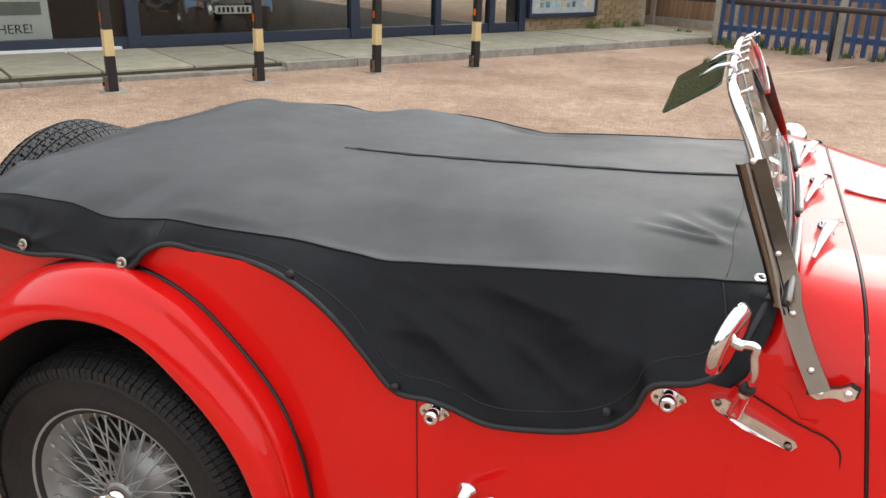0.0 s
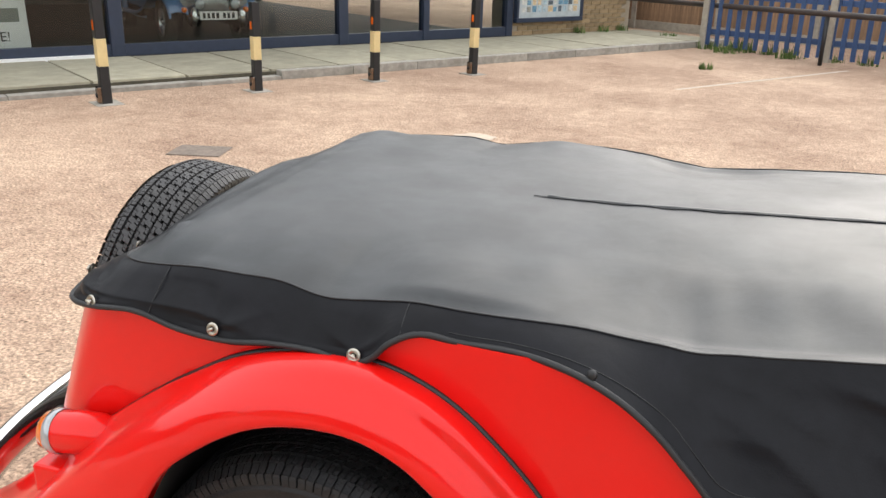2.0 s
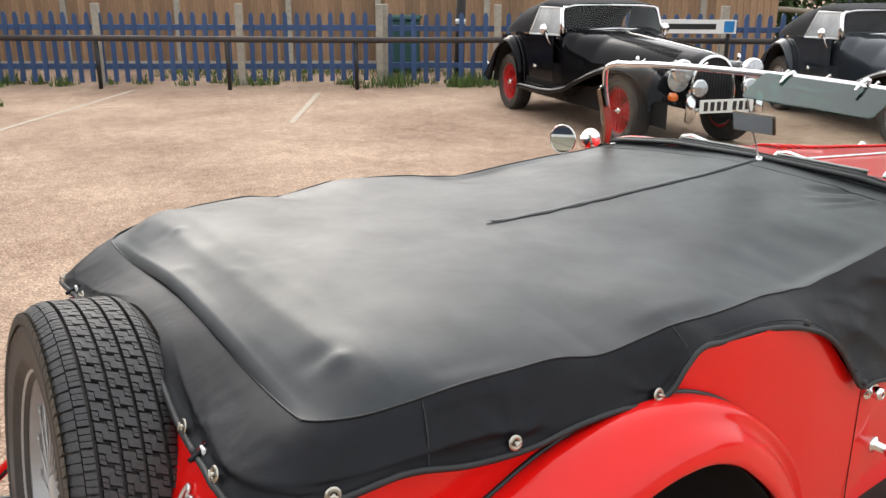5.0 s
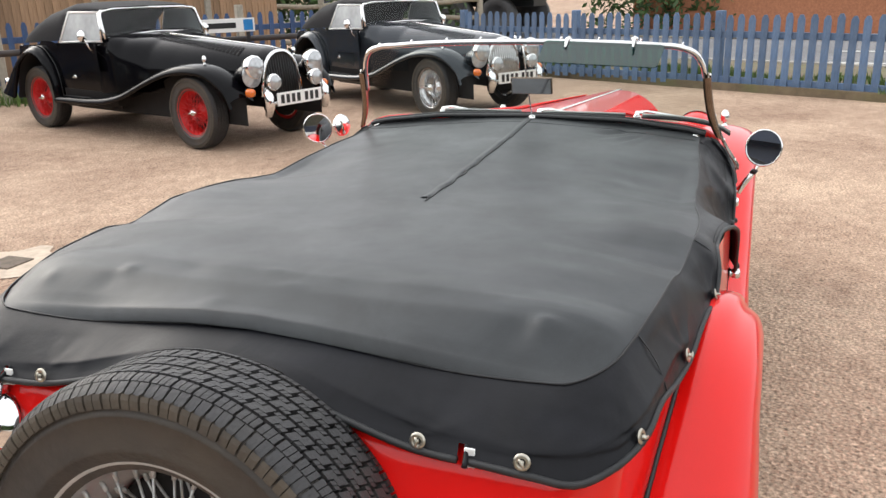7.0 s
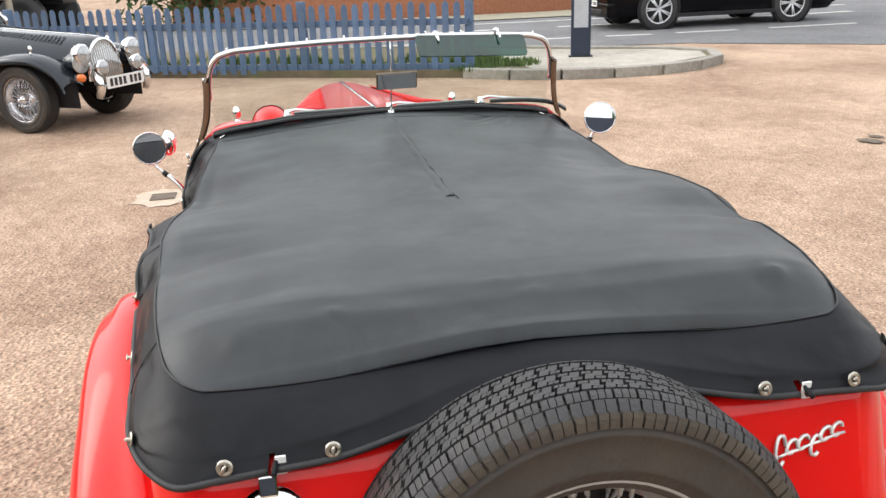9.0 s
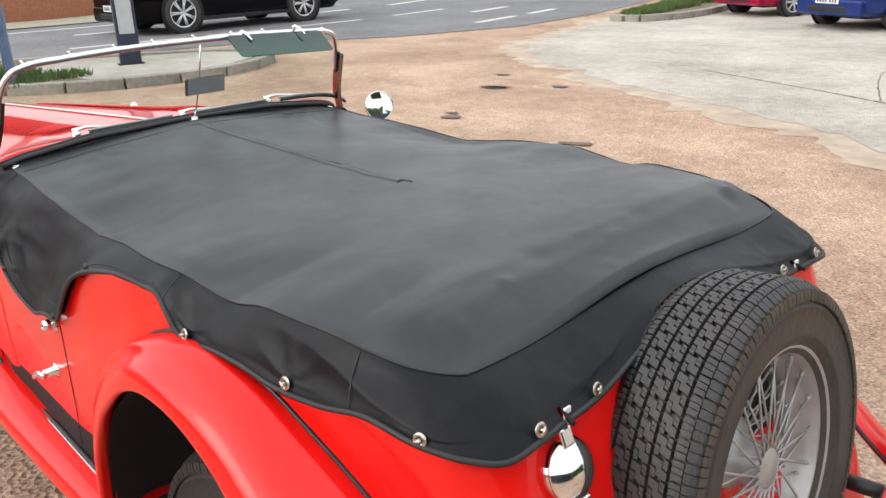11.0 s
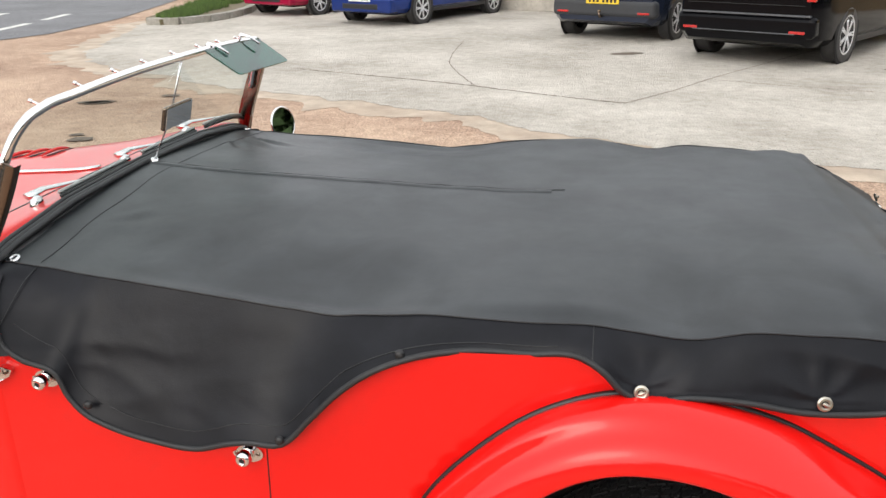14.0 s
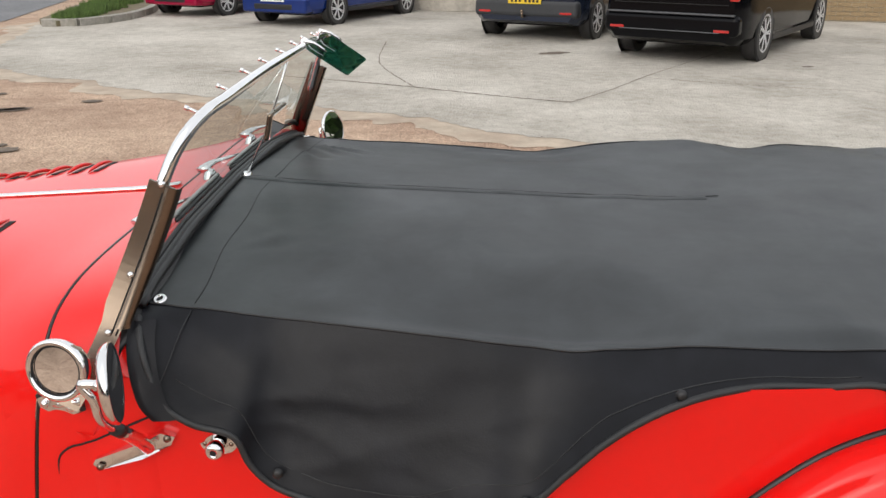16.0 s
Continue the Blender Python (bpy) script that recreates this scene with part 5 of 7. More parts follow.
# tinted visor clipped to the frame on one side
corners = [Vector(q) for q in ((1.033, -.082, 1.212), (1.040, -.434, 1.198), (0.960, -.420, 1.146), (0.952, -.080, 1.160))]
vn3 = (corners[1] - corners[0]).cross(corners[3] - corners[0]).normalized() * 0.0015
soft = []
for a in range(4):
    c, prv, nxt = corners[a], corners[a - 1], corners[(a + 1) % 4]
    soft += [c + (prv - c).normalized() * 0.012, c + ((prv - c).normalized() + (nxt - c).normalized()) * 0.0035, c + (nxt - c).normalized() * 0.012]
vv = [tuple(q - vn3) for q in soft] + [tuple(q + vn3) for q in soft]
ff = [tuple(range(12))[::-1], tuple(range(12, 24))] + [(q, (q + 1) % 12, 12 + (q + 1) % 12, 12 + q) for q in range(12)]
ob = mesh_ob("sun_visor", vv, ff, M_GREEN, screen, "tinted green sun visor", smooth=False)
for y in (-0.15, -0.345):
    v, f = merge(tube([(1.060, y, 1.200), (1.050, y, 1.219), (1.028, y, 1.213), (1.004, y, 1.196)], [0.006, 0.006, 0.0045, 0.004], 8, flat=0.7), tube([(1.050, y - 0.009, 1.215), (1.050, y + 0.009, 1.215)], 0.004, 8))
    mesh_ob("visor_clip", v, f, M_CHROME, screen, "chrome visor clip")
# three wipers on the scuttle
for y in (0.30, -0.02, -0.32):
    wip = new("wiper")
    wip.parent = car
    tagged(wip, "chrome windscreen wiper")
    wip.matrix_local = pose(-0.026, 0, -0.004)
    z = hood_z(1.24, y) + 0.004
    v, f = merge(lathe([(0.013, 0.0), (0.012, 0.018), (0.006, 0.026), (0.0, 0.027)], 18))
    o = mesh_ob("spindle", v, f, M_CHROME, wip)
    o.matrix_local = pose(1.25, y, z - 0.004, 0, -12, 0)
    v, f = tube([(1.262, y + 0.005, z + 0.020), (1.252, y - 0.03, z + 0.026), (1.236, y - 0.10, z + 0.020), (1.222, y - 0.17, z + 0.014)], [0.013, 0.010, 0.006, 0.0035], 8, flat=0.5)
    mesh_ob("arm", v, f, M_CHROME, wip)
    yb = np.linspace(y - 0.27, y - 0.02, 14)
    v, f = tube([(1.212 - 0.02 * (q / 0.55) ** 2, q, hood_z(1.22, q) + 0.018) for q in yb], 0.0045, 6)
    mesh_ob("blade", v, f, M_BLACK, wip)
    v, f = tube([(1.216 - 0.02 * (q / 0.55) ** 2, q, hood_z(1.22, q) + 0.025) for q in yb], 0.004, 6)
    mesh_ob("blade_holder", v, f, M_SILVER, wip)


# ---- door mirrors ----
def door_mirror(sgn, head, face, foot, size):
    m = new("door_mirror")
    m.parent = car
    tagged(m, "round chrome door mirror on a bent arm")
    h = Vector((head[0], sgn * head[1], head[2]))
    n = Vector((face[0], sgn * face[1], face[2])).normalized()
    mm = Matrix.Translation(h) @ n.to_track_quat("Z", "Y").to_matrix().to_4x4() @ Matrix.Scale(size, 4)
    v, f = lathe([(0.0, -0.013), (0.030, -0.0125), (0.046, -0.011), (0.049, -0.0095), (0.0545, -0.003), (0.0555, 0.003), (0.052, 0.005), (0.050, 0.003)], 48)
    o = mesh_ob("shell", v, f, M_CHROME, m)
    o.matrix_local = mm
    v, f = lathe([(0.0, 0.0035), (0.051, 0.0035)], 48)
    o = mesh_ob("glass", v, f, M_MIRROR, m, "mirror glass")
    o.matrix_local = mm
    b = h - n * 0.012 * size
    base = Vector((foot[0] - 0.014, sgn * (side(foot[0]) + 0.022), foot[2] + 0.010))
    mid = Vector((foot[0] + 0.001, sgn * (abs(h.y) + 0.004), foot[2] + 0.085))
    pts = smooth_line([tuple(base), tuple(base.lerp(mid, 0.55)), tuple(mid), tuple(mid.lerp(b, 0.35) + Vector((0.006, 0, 0.012))), tuple(b + Vector((0.016, 0, 0.001)) - n * 0.010), tuple(b)], 30)
    v, f = tube(pts, [0.0105 if i < 10 else 0.0055 for i in range(30)], 10)
    mesh_ob("arm", v, f, M_CHROME, m)
    v, f = lathe([(0.0, -0.024), (0.006, -0.024), (0.0075, -0.018), (0.0085, -0.012)], 16)
    o = mesh_ob("ball_joint", v, f, M_CHROME, m)
    o.matrix_local = mm
    v, f = tube([tuple(base.lerp(mid, 0.62)), tuple(base.lerp(mid, 0.74))], 0.0105, 10)
    mesh_ob("grommet", v, f, M_BLACK, m, "black rubber grommet")
    ol = [(-0.046, 0.020), (-0.028, 0.026), (0.0, 0.011), (0.070, -0.022), (0.074, -0.030), (0.066, -0.038), (0.0, -0.013), (-0.040, 0.008)]
    v, f = prism(ol, 0.0, 0.016)
    v = [(foot[0] + x, sgn * (side(foot[0]) + 0.001 + h2 * (1.0 - 0.6 * abs(x) / 0.08)), foot[2] + z) for x, z, h2 in v]
    mesh_ob("foot", v, f, M_CHROME, m, smooth=False)
    for dx, dz in ((-0.036, 0.018), (0.062, -0.030)):
        v, f = lathe([(0.0, 0.004), (0.0045, 0.003), (0.0055, 0.0)], 12)
        o = mesh_ob("screw", v, f, M_STEEL, m)
        o.matrix_local = Matrix.Translation((foot[0] + dx, sgn * (side(foot[0]) + 0.0125), foot[2] + dz)) @ Vector((0, sgn, 0)).to_track_quat("Z", "Y").to_matrix().to_4x4()


door_mirror(-1, (1.098, .682, .920), (-0.925, -.33, .19), (1.135, 0, .792), 0.92)
door_mirror(1, (1.113, .706, .926), (-0.94, -.29, .05), (1.135, 0, .790), 0.88)

# ---- tail ----
for sgn in (-1, 1):
    pod = new("tail_lamp")
    pod.parent = car
    tagged(pod, "red tail lamp pod with an amber and clear lens")
    pod.matrix_local = pose(-0.41, sgn * 0.585, 0.592, 0, -90 - 8, 0)
    v, f = lathe([(0.0, -0.06), (0.02, -0.055), (0.036, -0.02), (0.039, 0.02), (0.038, 0.06)], 28)
    mesh_ob("pod", v, f, M_RED, pod)
    v, f = lathe([(0.039, 0.06), (0.041, 0.063), (0.041, 0.075), (0.038, 0.077)], 28)
    mesh_ob("bezel", v, f, M_LENS, pod)
    v, f = lathe([(0.038, 0.077), (0.036, 0.09), (0.02, 0.10), (0.0, 0.102)], 28)
    mesh_ob("lens", v, f, M_AMBER, pod)
    v, f = prism([(-0.03, -0.04), (0.05, -0.04), (0.05, 0.04), (-0.03, 0.03)], 0, 0.05)
    ob = part("lamp_plinth", box(-0.51, -0.45, sgn * 0.60 - 0.03, sgn * 0.60 + 0.03, 0.475, 0.535, 0.006), M_RED, car, "red lamp plinth")
filler = new("filler_cap")
filler.parent = car
tagged(filler, "polished chrome snap-open fuel filler cap")
filler.matrix_local = Matrix.Translation((tail_x(0.750) - 0.004, 0.387, 0.750)) @ Vector((-0.93, 0.0, 0.37)).to_track_quat("Z", "Y").to_matrix().to_4x4()
v, f = lathe([(0.044, -0.02), (0.044, 0.006), (0.041, 0.009)], 36)
mesh_ob("neck", v, f, M_CHROME, filler, "chrome filler neck")
v, f = lathe([(0.0, 0.030), (0.014, 0.029), (0.028, 0.024), (0.038, 0.017), (0.0465, 0.011), (0.0475, 0.008), (0.044, 0.007)], 36)
mesh_ob("lid", v, f, M_CHROME, filler, "domed chrome lid")
part("lever", box(-0.012, 0.012, 0.034, 0.062, 0.006, 0.020, 0.003), M_CHROME, filler, "chrome release lever")
part("hinge", box(-0.015, 0.015, -0.060, -0.040, 0.002, 0.016, 0.003), M_CHROME, filler, "chrome hinge")
rear_lamp = new("rear_lamp")
rear_lamp.parent = car
tagged(rear_lamp, "round red rear lamp in a chrome ring")
rear_lamp.matrix_local = Matrix.Translation((tail_x(0.616) - 0.002, -0.381, 0.616)) @ Vector((-0.93, 0.0, 0.37)).to_track_quat("Z", "Y").to_matrix().to_4x4()
v, f = lathe([(0.041, -0.01), (0.042, 0.006), (0.039, 0.011), (0.035, 0.010)], 32)
mesh_ob("bezel", v, f, M_CHROME, rear_lamp, "chrome ring")
v, f = lathe([(0.0, 0.036), (0.012, 0.035), (0.024, 0.029), (0.033, 0.018), (0.0355, 0.008)], 32)
mesh_ob("lens", v, f, M_REDLENS, rear_lamp, "domed red lens")
# bright emblem on the tail: flowing plain strokes
em = []
for k in range(6):
    y0 = -0.325 - k * 0.0185
    h = 0.020 if k == 0 else (0.013 if k == 3 else 0.0085)
    drop = -0.010 if k == 3 else 0.0
    loop = [(y0 + 0.0075 * math.cos(a) - 0.005 * math.sin(a), 0.740 + drop + 0.0035 * k + h * math.sin(a)) for a in np.linspace(-2.4, 2.9, 20)]
    em.append(tube([(tail_x(z) - 0.004, y, z) for y, z in loop], 0.0030, 8))
em.append(tube([(tail_x(0.731 + 0.0035 * k) - 0.004, -0.318 - k * 0.0185, 0.731 + 0.0035 * k + 0.002 * (k % 2)) for k in range(7)], 0.0024, 8))
for v, f in em:
    mesh_ob("emblem_stroke", v, f, M_BRIGHTWORK, car, "flowing chrome emblem stroke")
v, f = tube([(-0.76, y, 0.44 + 0 * y) for y in np.linspace(-0.62, 0.62, 24)], 0.028, 12, flat=1.5)
v = [(x + 0.09 * (abs(y) / 0.62) ** 3, y, z) for x, y, z in v]
mesh_ob("rear_bumper", v, f, M_CHROME, car, "chrome rear bumper")
for sgn in (-1, 1):
    v, f = tube([(-0.60, sgn * 0.33, 0.42), (-0.74, sgn * 0.33, 0.43)], 0.016, 10)
    mesh_ob("bumper_bracket", v, f, M_BLACK, car, "black bumper bracket")


# both flanks draw in towards the scuttle
def draw_in(p):
    y = min(0.70, abs(p[1]))
    d = lerp(p[0], [0.3, 0.5, 0.8, 1.05, 1.3, 1.5], [0.0, 0.008, 0.022, 0.033, 0.036, 0.030]) * (y / 0.54) ** 1.6
    low = 0.40 * step(y, 0.57, 0.64) * step(-p[0], -1.35, -1.2)
    return Vector((p[0], p[1] - math.copysign(d, p[1]), p[2] - low * d))


def settle(ob):
    still = all(abs(ob.matrix_basis[r][c] - (1 if r == c else 0)) < 1e-6 for r in range(4) for c in range(4))
    mirror = ob.parent is not None and ob.parent.name.startswith("door_mirror")
    if not still:
        # the mirror heads stay out on their arms
        if not (mirror and ob.name.split(".")[0] in ("shell", "glass", "ball_joint")):
            ob.location = draw_in(ob.location)
        return
    if mirror and ob.name.split(".")[0] in ("arm", "grommet"):
        for vert in ob.data.vertices:
            vert.co = draw_in(vert.co).lerp(vert.co, step(vert.co.z, 0.79, 0.90))
        ob.data.update()
        return
    if ob.data is not None:
        for vert in ob.data.vertices:
            vert.co = draw_in(vert.co)
        ob.data.update()
    for child in ob.children:
        settle(child)


for top_thing in (cover, car):
    for child in top_thing.children:
        if child.name.split(".")[0] not in ("spot_mirror", "front_wing", "inner_wing"):
            settle(child)


# ---- shop pavement, kerb and bollards ----
U = Vector((0.578, 0.816, 0.0))
N = Vector((0.816, -0.578, 0.0))
F0 = Vector((-6.99, 5.68, 0.0))


def shop(s, d, z):
    """A point s metres along the shop front, d metres out from it, z up."""
    return F0 + U * s + N * d + Vector((0, 0, z))


PAVE = 1.92


SM = Matrix.Translation(F0) @ Matrix.Rotation(math.atan2(U.y, U.x), 4, "Z")
pavement = thing("pavement", "weathered stone slab pavement with a low kerb before the shop", "pavement", SM, kind="structure")
ob = part("bed", box(-6.5, 10.7, -PAVE + 0.14, 0.0, -0.02, 0.075), mat("dark_joint", (0.075, 0.066, 0.045), 0.95, 0, 0.3, 20), pavement)
random.seed(4)
s = -6.4
while s < 10.6:
    w = random.uniform(0.82, 0.98)
    for d0, d1 in ((0.02, PAVE - 0.15),):
        ob = part("slab", box(s + 0.013, min(s + w - 0.013, 10.68), -d1, -d0, 0.06, 0.1 + random.uniform(-0.004, 0.004), 0.006, 1), M_SLAB, pavement)
    s += w
s = -6.5
while s < 10.6:
    w = 0.915
    ob = part("kerb_stone", box(s + 0.004, s + w - 0.004, -PAVE, -PAVE + 0.14, -0.03, 0.098 - 0.055 * (1 if s < 1.9 else 0) + random.uniform(-0.004, 0.004), 0.006, 2), M_KERB, pavement)
    s += w


def bollard():
    b = thing("bollard", "square black and cream parking bollard with orange reflector", "bollard", group="bollards before the shop")
    part("lower_post", box(-0.047, 0.047, -0.047, 0.047, 0.0, 0.36, 0.006), M_BLACK, b, "black lower post")
    part("band", box(-0.048, 0.048, -0.048, 0.048, 0.36, 0.62, 0.006), M_CREAM, b, "cream painted band")
    part("upper_post", box(-0.047, 0.047, -0.047, 0.047, 0.62, 1.0, 0.008), M_BLACK, b, "black upper post")
    part("reflector", box(-0.02, 0.02, -0.052, -0.046, 0.70, 0.79, 0.003), M_ORANGE, b, "orange reflector")
    part("lock_box", box(-0.038, 0.045, -0.085, -0.045, 0.01, 0.17, 0.01), M_STEEL, b, "dull steel lock plate")
    v, f = lathe([(0.0, 0.012), (0.018, 0.010), (0.024, 0.0)], 16)
    o = mesh_ob("lock", v, f, M_BLACK, b)
    o.matrix_local = pose(0.0, -0.084, 0.085, 90, 0, 0)
    part("base_plate", box(-0.15, 0.15, -0.13, 0.13, -0.006, 0.006, 0.004), M_KERB, b, "worn base plate in the tarmac")
    return b


first = bollard()
for i, (x, y) in enumerate(((-4.62, 4.75), (-3.76, 5.96), (-2.96, 7.14), (-2.11, 8.14))):
    m = pose(x, y, 0.0, 0.5 - i * 0.4, 0.6, -35) @ Matrix.Scale(0.93, 4)
    if i == 0:
        first.matrix_world = m
    else:
        copy_thing(first, m)

# ---- the shop ----
shop_wall = thing("wall_shop", "single storey shop front with navy frames, glass and buff brick", "building", SM, kind="structure")
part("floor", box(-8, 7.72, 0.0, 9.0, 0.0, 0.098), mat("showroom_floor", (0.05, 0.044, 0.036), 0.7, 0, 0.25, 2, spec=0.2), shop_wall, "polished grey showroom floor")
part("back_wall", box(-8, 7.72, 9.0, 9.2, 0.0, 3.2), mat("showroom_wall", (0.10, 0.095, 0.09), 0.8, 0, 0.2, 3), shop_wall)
part("roof", box(-8.2, 10.9, -0.3, 9.3, 2.8, 3.05), M_NAVY, shop_wall, "flat roof edge")
part("end_wall", box(-8.2, -8, 0, 9.2, 0, 3.0), M_MORTAR, shop_wall)
part("fascia", box(-8, 7.72, 0.0, 0.12, 2.3, 2.8), M_NAVY, shop_wall, "navy fascia")
for s0, s1 in ((-8.0, 7.6),):
    part("bottom_rail", box(s0, s1, 0.01, 0.11, 0.1, 0.24, 0.006), M_NAVY, shop_wall, "navy bottom rail")
part("sill", box(-8.0, 1.34, -0.05, 0.06, 0.085, 0.135, 0.006), M_WHITE, shop_wall, "white sill strip")
for s, w in ((-4.44, 0.1), (-1.51, 0.1), (1.43, 0.16), (4.52, 0.15), (5.96, 0.11), (6.99, 0.11), (7.60, 0.13)):
    part("mullion", box(s, s + w, -0.012, 0.12, 0.1, 2.35, 0.008), M_NAVY, shop_wall, "navy upright")
for s0, s1 in ((-7.9, -4.44), (-4.34, -1.51), (-1.41, 1.43), (1.59, 4.52), (4.67, 5.96), (6.07, 6.99), (7.10, 7.60)):
    o = part("shop_pane", box(s0, s1, 0.05, 0.056, 0.24, 2.31), M_SHOPGLASS, shop_wall, "shop window glass")
    o.visible_shadow = False
# brick end of the front: courses of separate bricks in front of a mortar bed
part("brick_bed", box(7.72, 10.56, 0.03, 0.5, 0.0, 2.8), M_MORTAR, shop_wall)

brick_v, brick_f = box_vf(0.0, 0.215, 0.012, 0.10, 0.0, 0.065)
brick_me = bpy.data.meshes.new("brick")
brick_me.from_pydata(brick_v, [], brick_f)
brick_me.materials.append(M_BRICK)
nb = 0
more = []
for r in range(35):
    s = 7.75 + (0.1125 if r % 2 else 0.0)
    while s < 10.32:
        z = 0.1 + r * 0.075
        if nb < 300:
            o = new("brick", brick_me)
            o.parent = shop_wall
            o.matrix_local = pose(s, 0.0, z)
            nb += 1
        else:
            more.append(moved((brick_v, brick_f), pose(s, 0, z)))
        s += 0.225
v, f = merge(*more)
tagged(mesh_ob("upper_bricks", v, f, M_BRICK, shop_wall, smooth=False), kind="stuff")

board = thing("poster_board", "navy framed notice board with a collage of small photographs", "notice board", SM @ pose(7.80, -0.03, 0.0) @ Matrix.Diagonal((0.82, 1.0, 0.89, 1.0)))
part("back_panel", box(0.0, 1.72, -0.02, 0.04, 0.42, 1.75, 0.004), mat("poster_paper", (0.42, 0.46, 0.47), 0.5, 0, 0.15, 10), board)
for x0, x1, z0, z1 in ((-0.06, 1.78, 0.34, 0.42), (-0.06, 1.78, 1.75, 1.83), (-0.06, 0.0, 0.42, 1.75), (1.72, 1.78, 0.42, 1.75)):
    part("frame_bar", box(x0, x1, -0.05, 0.04, z0, z1, 0.008), M_NAVY, board, "navy frame bar")
tints = [mat("photo_tint", c, 0.5, 0, 0.5, 30) for c in ((0.12, 0.25, 0.35), (0.5, 0.5, 0.46), (0.25, 0.24, 0.2), (0.55, 0.42, 0.25), (0.08, 0.1, 0.12), (0.35, 0.45, 0.5))]
random.seed(9)
for r in range(9):
    for c in range(11):
        w, h = random.uniform(0.08, 0.13), random.uniform(0.07, 0.11)
        part("photo", box(0.09 + c * 0.142, 0.09 + c * 0.142 + w, -0.024, -0.0205, 0.52 + r * 0.125, 0.52 + r * 0.125 + h), random.choice(tints), board)
sign = thing("wall_sign", "small blue wall sign with rows of white lettering bars", "sign", SM @ pose(9.52, 0.008, 0.0) @ Matrix.Diagonal((0.82, 1.0, 0.88, 1.0)))
part("panel", box(0, 0.62, -0.015, 0.0, 1.02, 1.55, 0.004), mat("sign_blue", (0.02, 0.06, 0.35), 0.4, 0, 0.05, 9), sign)
for k in range(5):
    part("lettering_bar", box(0.10 + 0.03 * (k % 2), 0.52 - 0.05 * (k % 3), -0.019, -0.0155, 1.10 + k * 0.085, 1.135 + k * 0.085), M_WHITE, sign)

aboard = thing("advert_board", "white free-standing advert board with black lettering behind the glass", "sign", SM @ pose(0.25, 0.40, 0.15, -6, 0, 0) @ Matrix.Scale(0.95, 4))
part("panel", box(-0.42, 0.42, -0.02, 0.02, 0.0, 1.1, 0.005), M_WHITE, aboard)
part("logo_bar", box(-0.33, 0.33, -0.026, -0.021, 0.36, 0.52, 0.002), mat("logo_grey", (0.2, 0.22, 0.2), 0.5), aboard)


def lettering(name, text, size, m, material, parent, align="CENTER"):
    cu = bpy.data.curves.new(name, "FONT")
    cu.body, cu.size, cu.extrude, cu.align_x = text, size, 0.001, align
    cu.materials.append(material)
    o = new(name, cu)
    o.parent = parent
    o.matrix_local = m
    return o


for text, z in (("YOUR", 0.78), ("NEW", 0.60), ("HERE!", 0.14)):
    lettering("lettering", text, 0.16, pose(0, -0.024, z, 90, 0, 0), M_BLACK, aboard)

# ---- fences ----


def fence_line(name, a, b, label, material, post_mat, height, pitch, width, rails, post_gap, group="", concrete=True, seed=1, pointed=True, lean=0.5):
    """A run of pales between two points, with rails behind and posts."""
    rnd = random.Random(seed)
    a, b = Vector((*a, 0)), Vector((*b, 0))
    length = (b - a).length
    th = thing(name, label, "fence", Matrix.Translation(a) @ Matrix.Rotation(math.atan2(b.y - a.y, b.x - a.x), 4, "Z"), group)
    tip = 0.05 if pointed else 0.0
    ol = [(-width / 2, 0.06), (width / 2, 0.06), (width / 2, height - tip), (width * 0.22, height), (-width * 0.22, height), (-width / 2, height - tip)]
    v, f = prism(ol, -0.010, 0.010)
    v = [(x, -0.0 + h, z) for x, z, h in v]
    me = None
    n = int(length / pitch)
    for i in range(n):
        if me is None:
            o = mesh_ob("pale", v, f, material, th, smooth=False)
            me = o.data
        else:
            o = new("pale", me)
            o.parent = th
        o.matrix_local = pose((i + 0.5) * pitch, -0.032, rnd.uniform(-0.02, 0.012), 0, rnd.uniform(-lean, lean), 0)
    for z in rails:
        part("rail", box(0, length, -0.02, 0.018, z - 0.04, z + 0.04, 0.005, 1), material, th, "horizontal rail")
    k = int(length / post_gap)
    for i in range(k + 1):
        x = i * length / max(1, k)
        part("post", box(x - 0.05, x + 0.05, -0.07 if concrete else 0.02, 0.04 if concrete else 0.12, -0.05, height + (0.12 if concrete else 0.03), 0.008, 1), post_mat, th, "fence post")
    return th


fence_line("picket_fence", (0.45, 12.69), (5.6, 9.56), "dark blue painted picket fence with concrete posts", M_BLUEFENCE, M_POST, 1.03, 0.164, 0.067, (0.27, 0.82), 1.52, "yard fences", True, 2)
fence_line("picket_fence", (5.72, 9.62), (11.2, 5.87), "dark blue painted picket fence behind parked cars", M_BLUEFENCE, M_POST, 1.03, 0.174, 0.071, (0.28, 0.81), 1.64, "yard fences", True, 3)
fence_line("front_fence", (11.83, 3.97), (9.02, -2.09), "faded pale blue picket fence beside a road", M_PALEBLUE, M_PALEBLUE, 0.93, 0.147, 0.081, (0.13, 0.68), 1.9, "yard fences", False, 5)

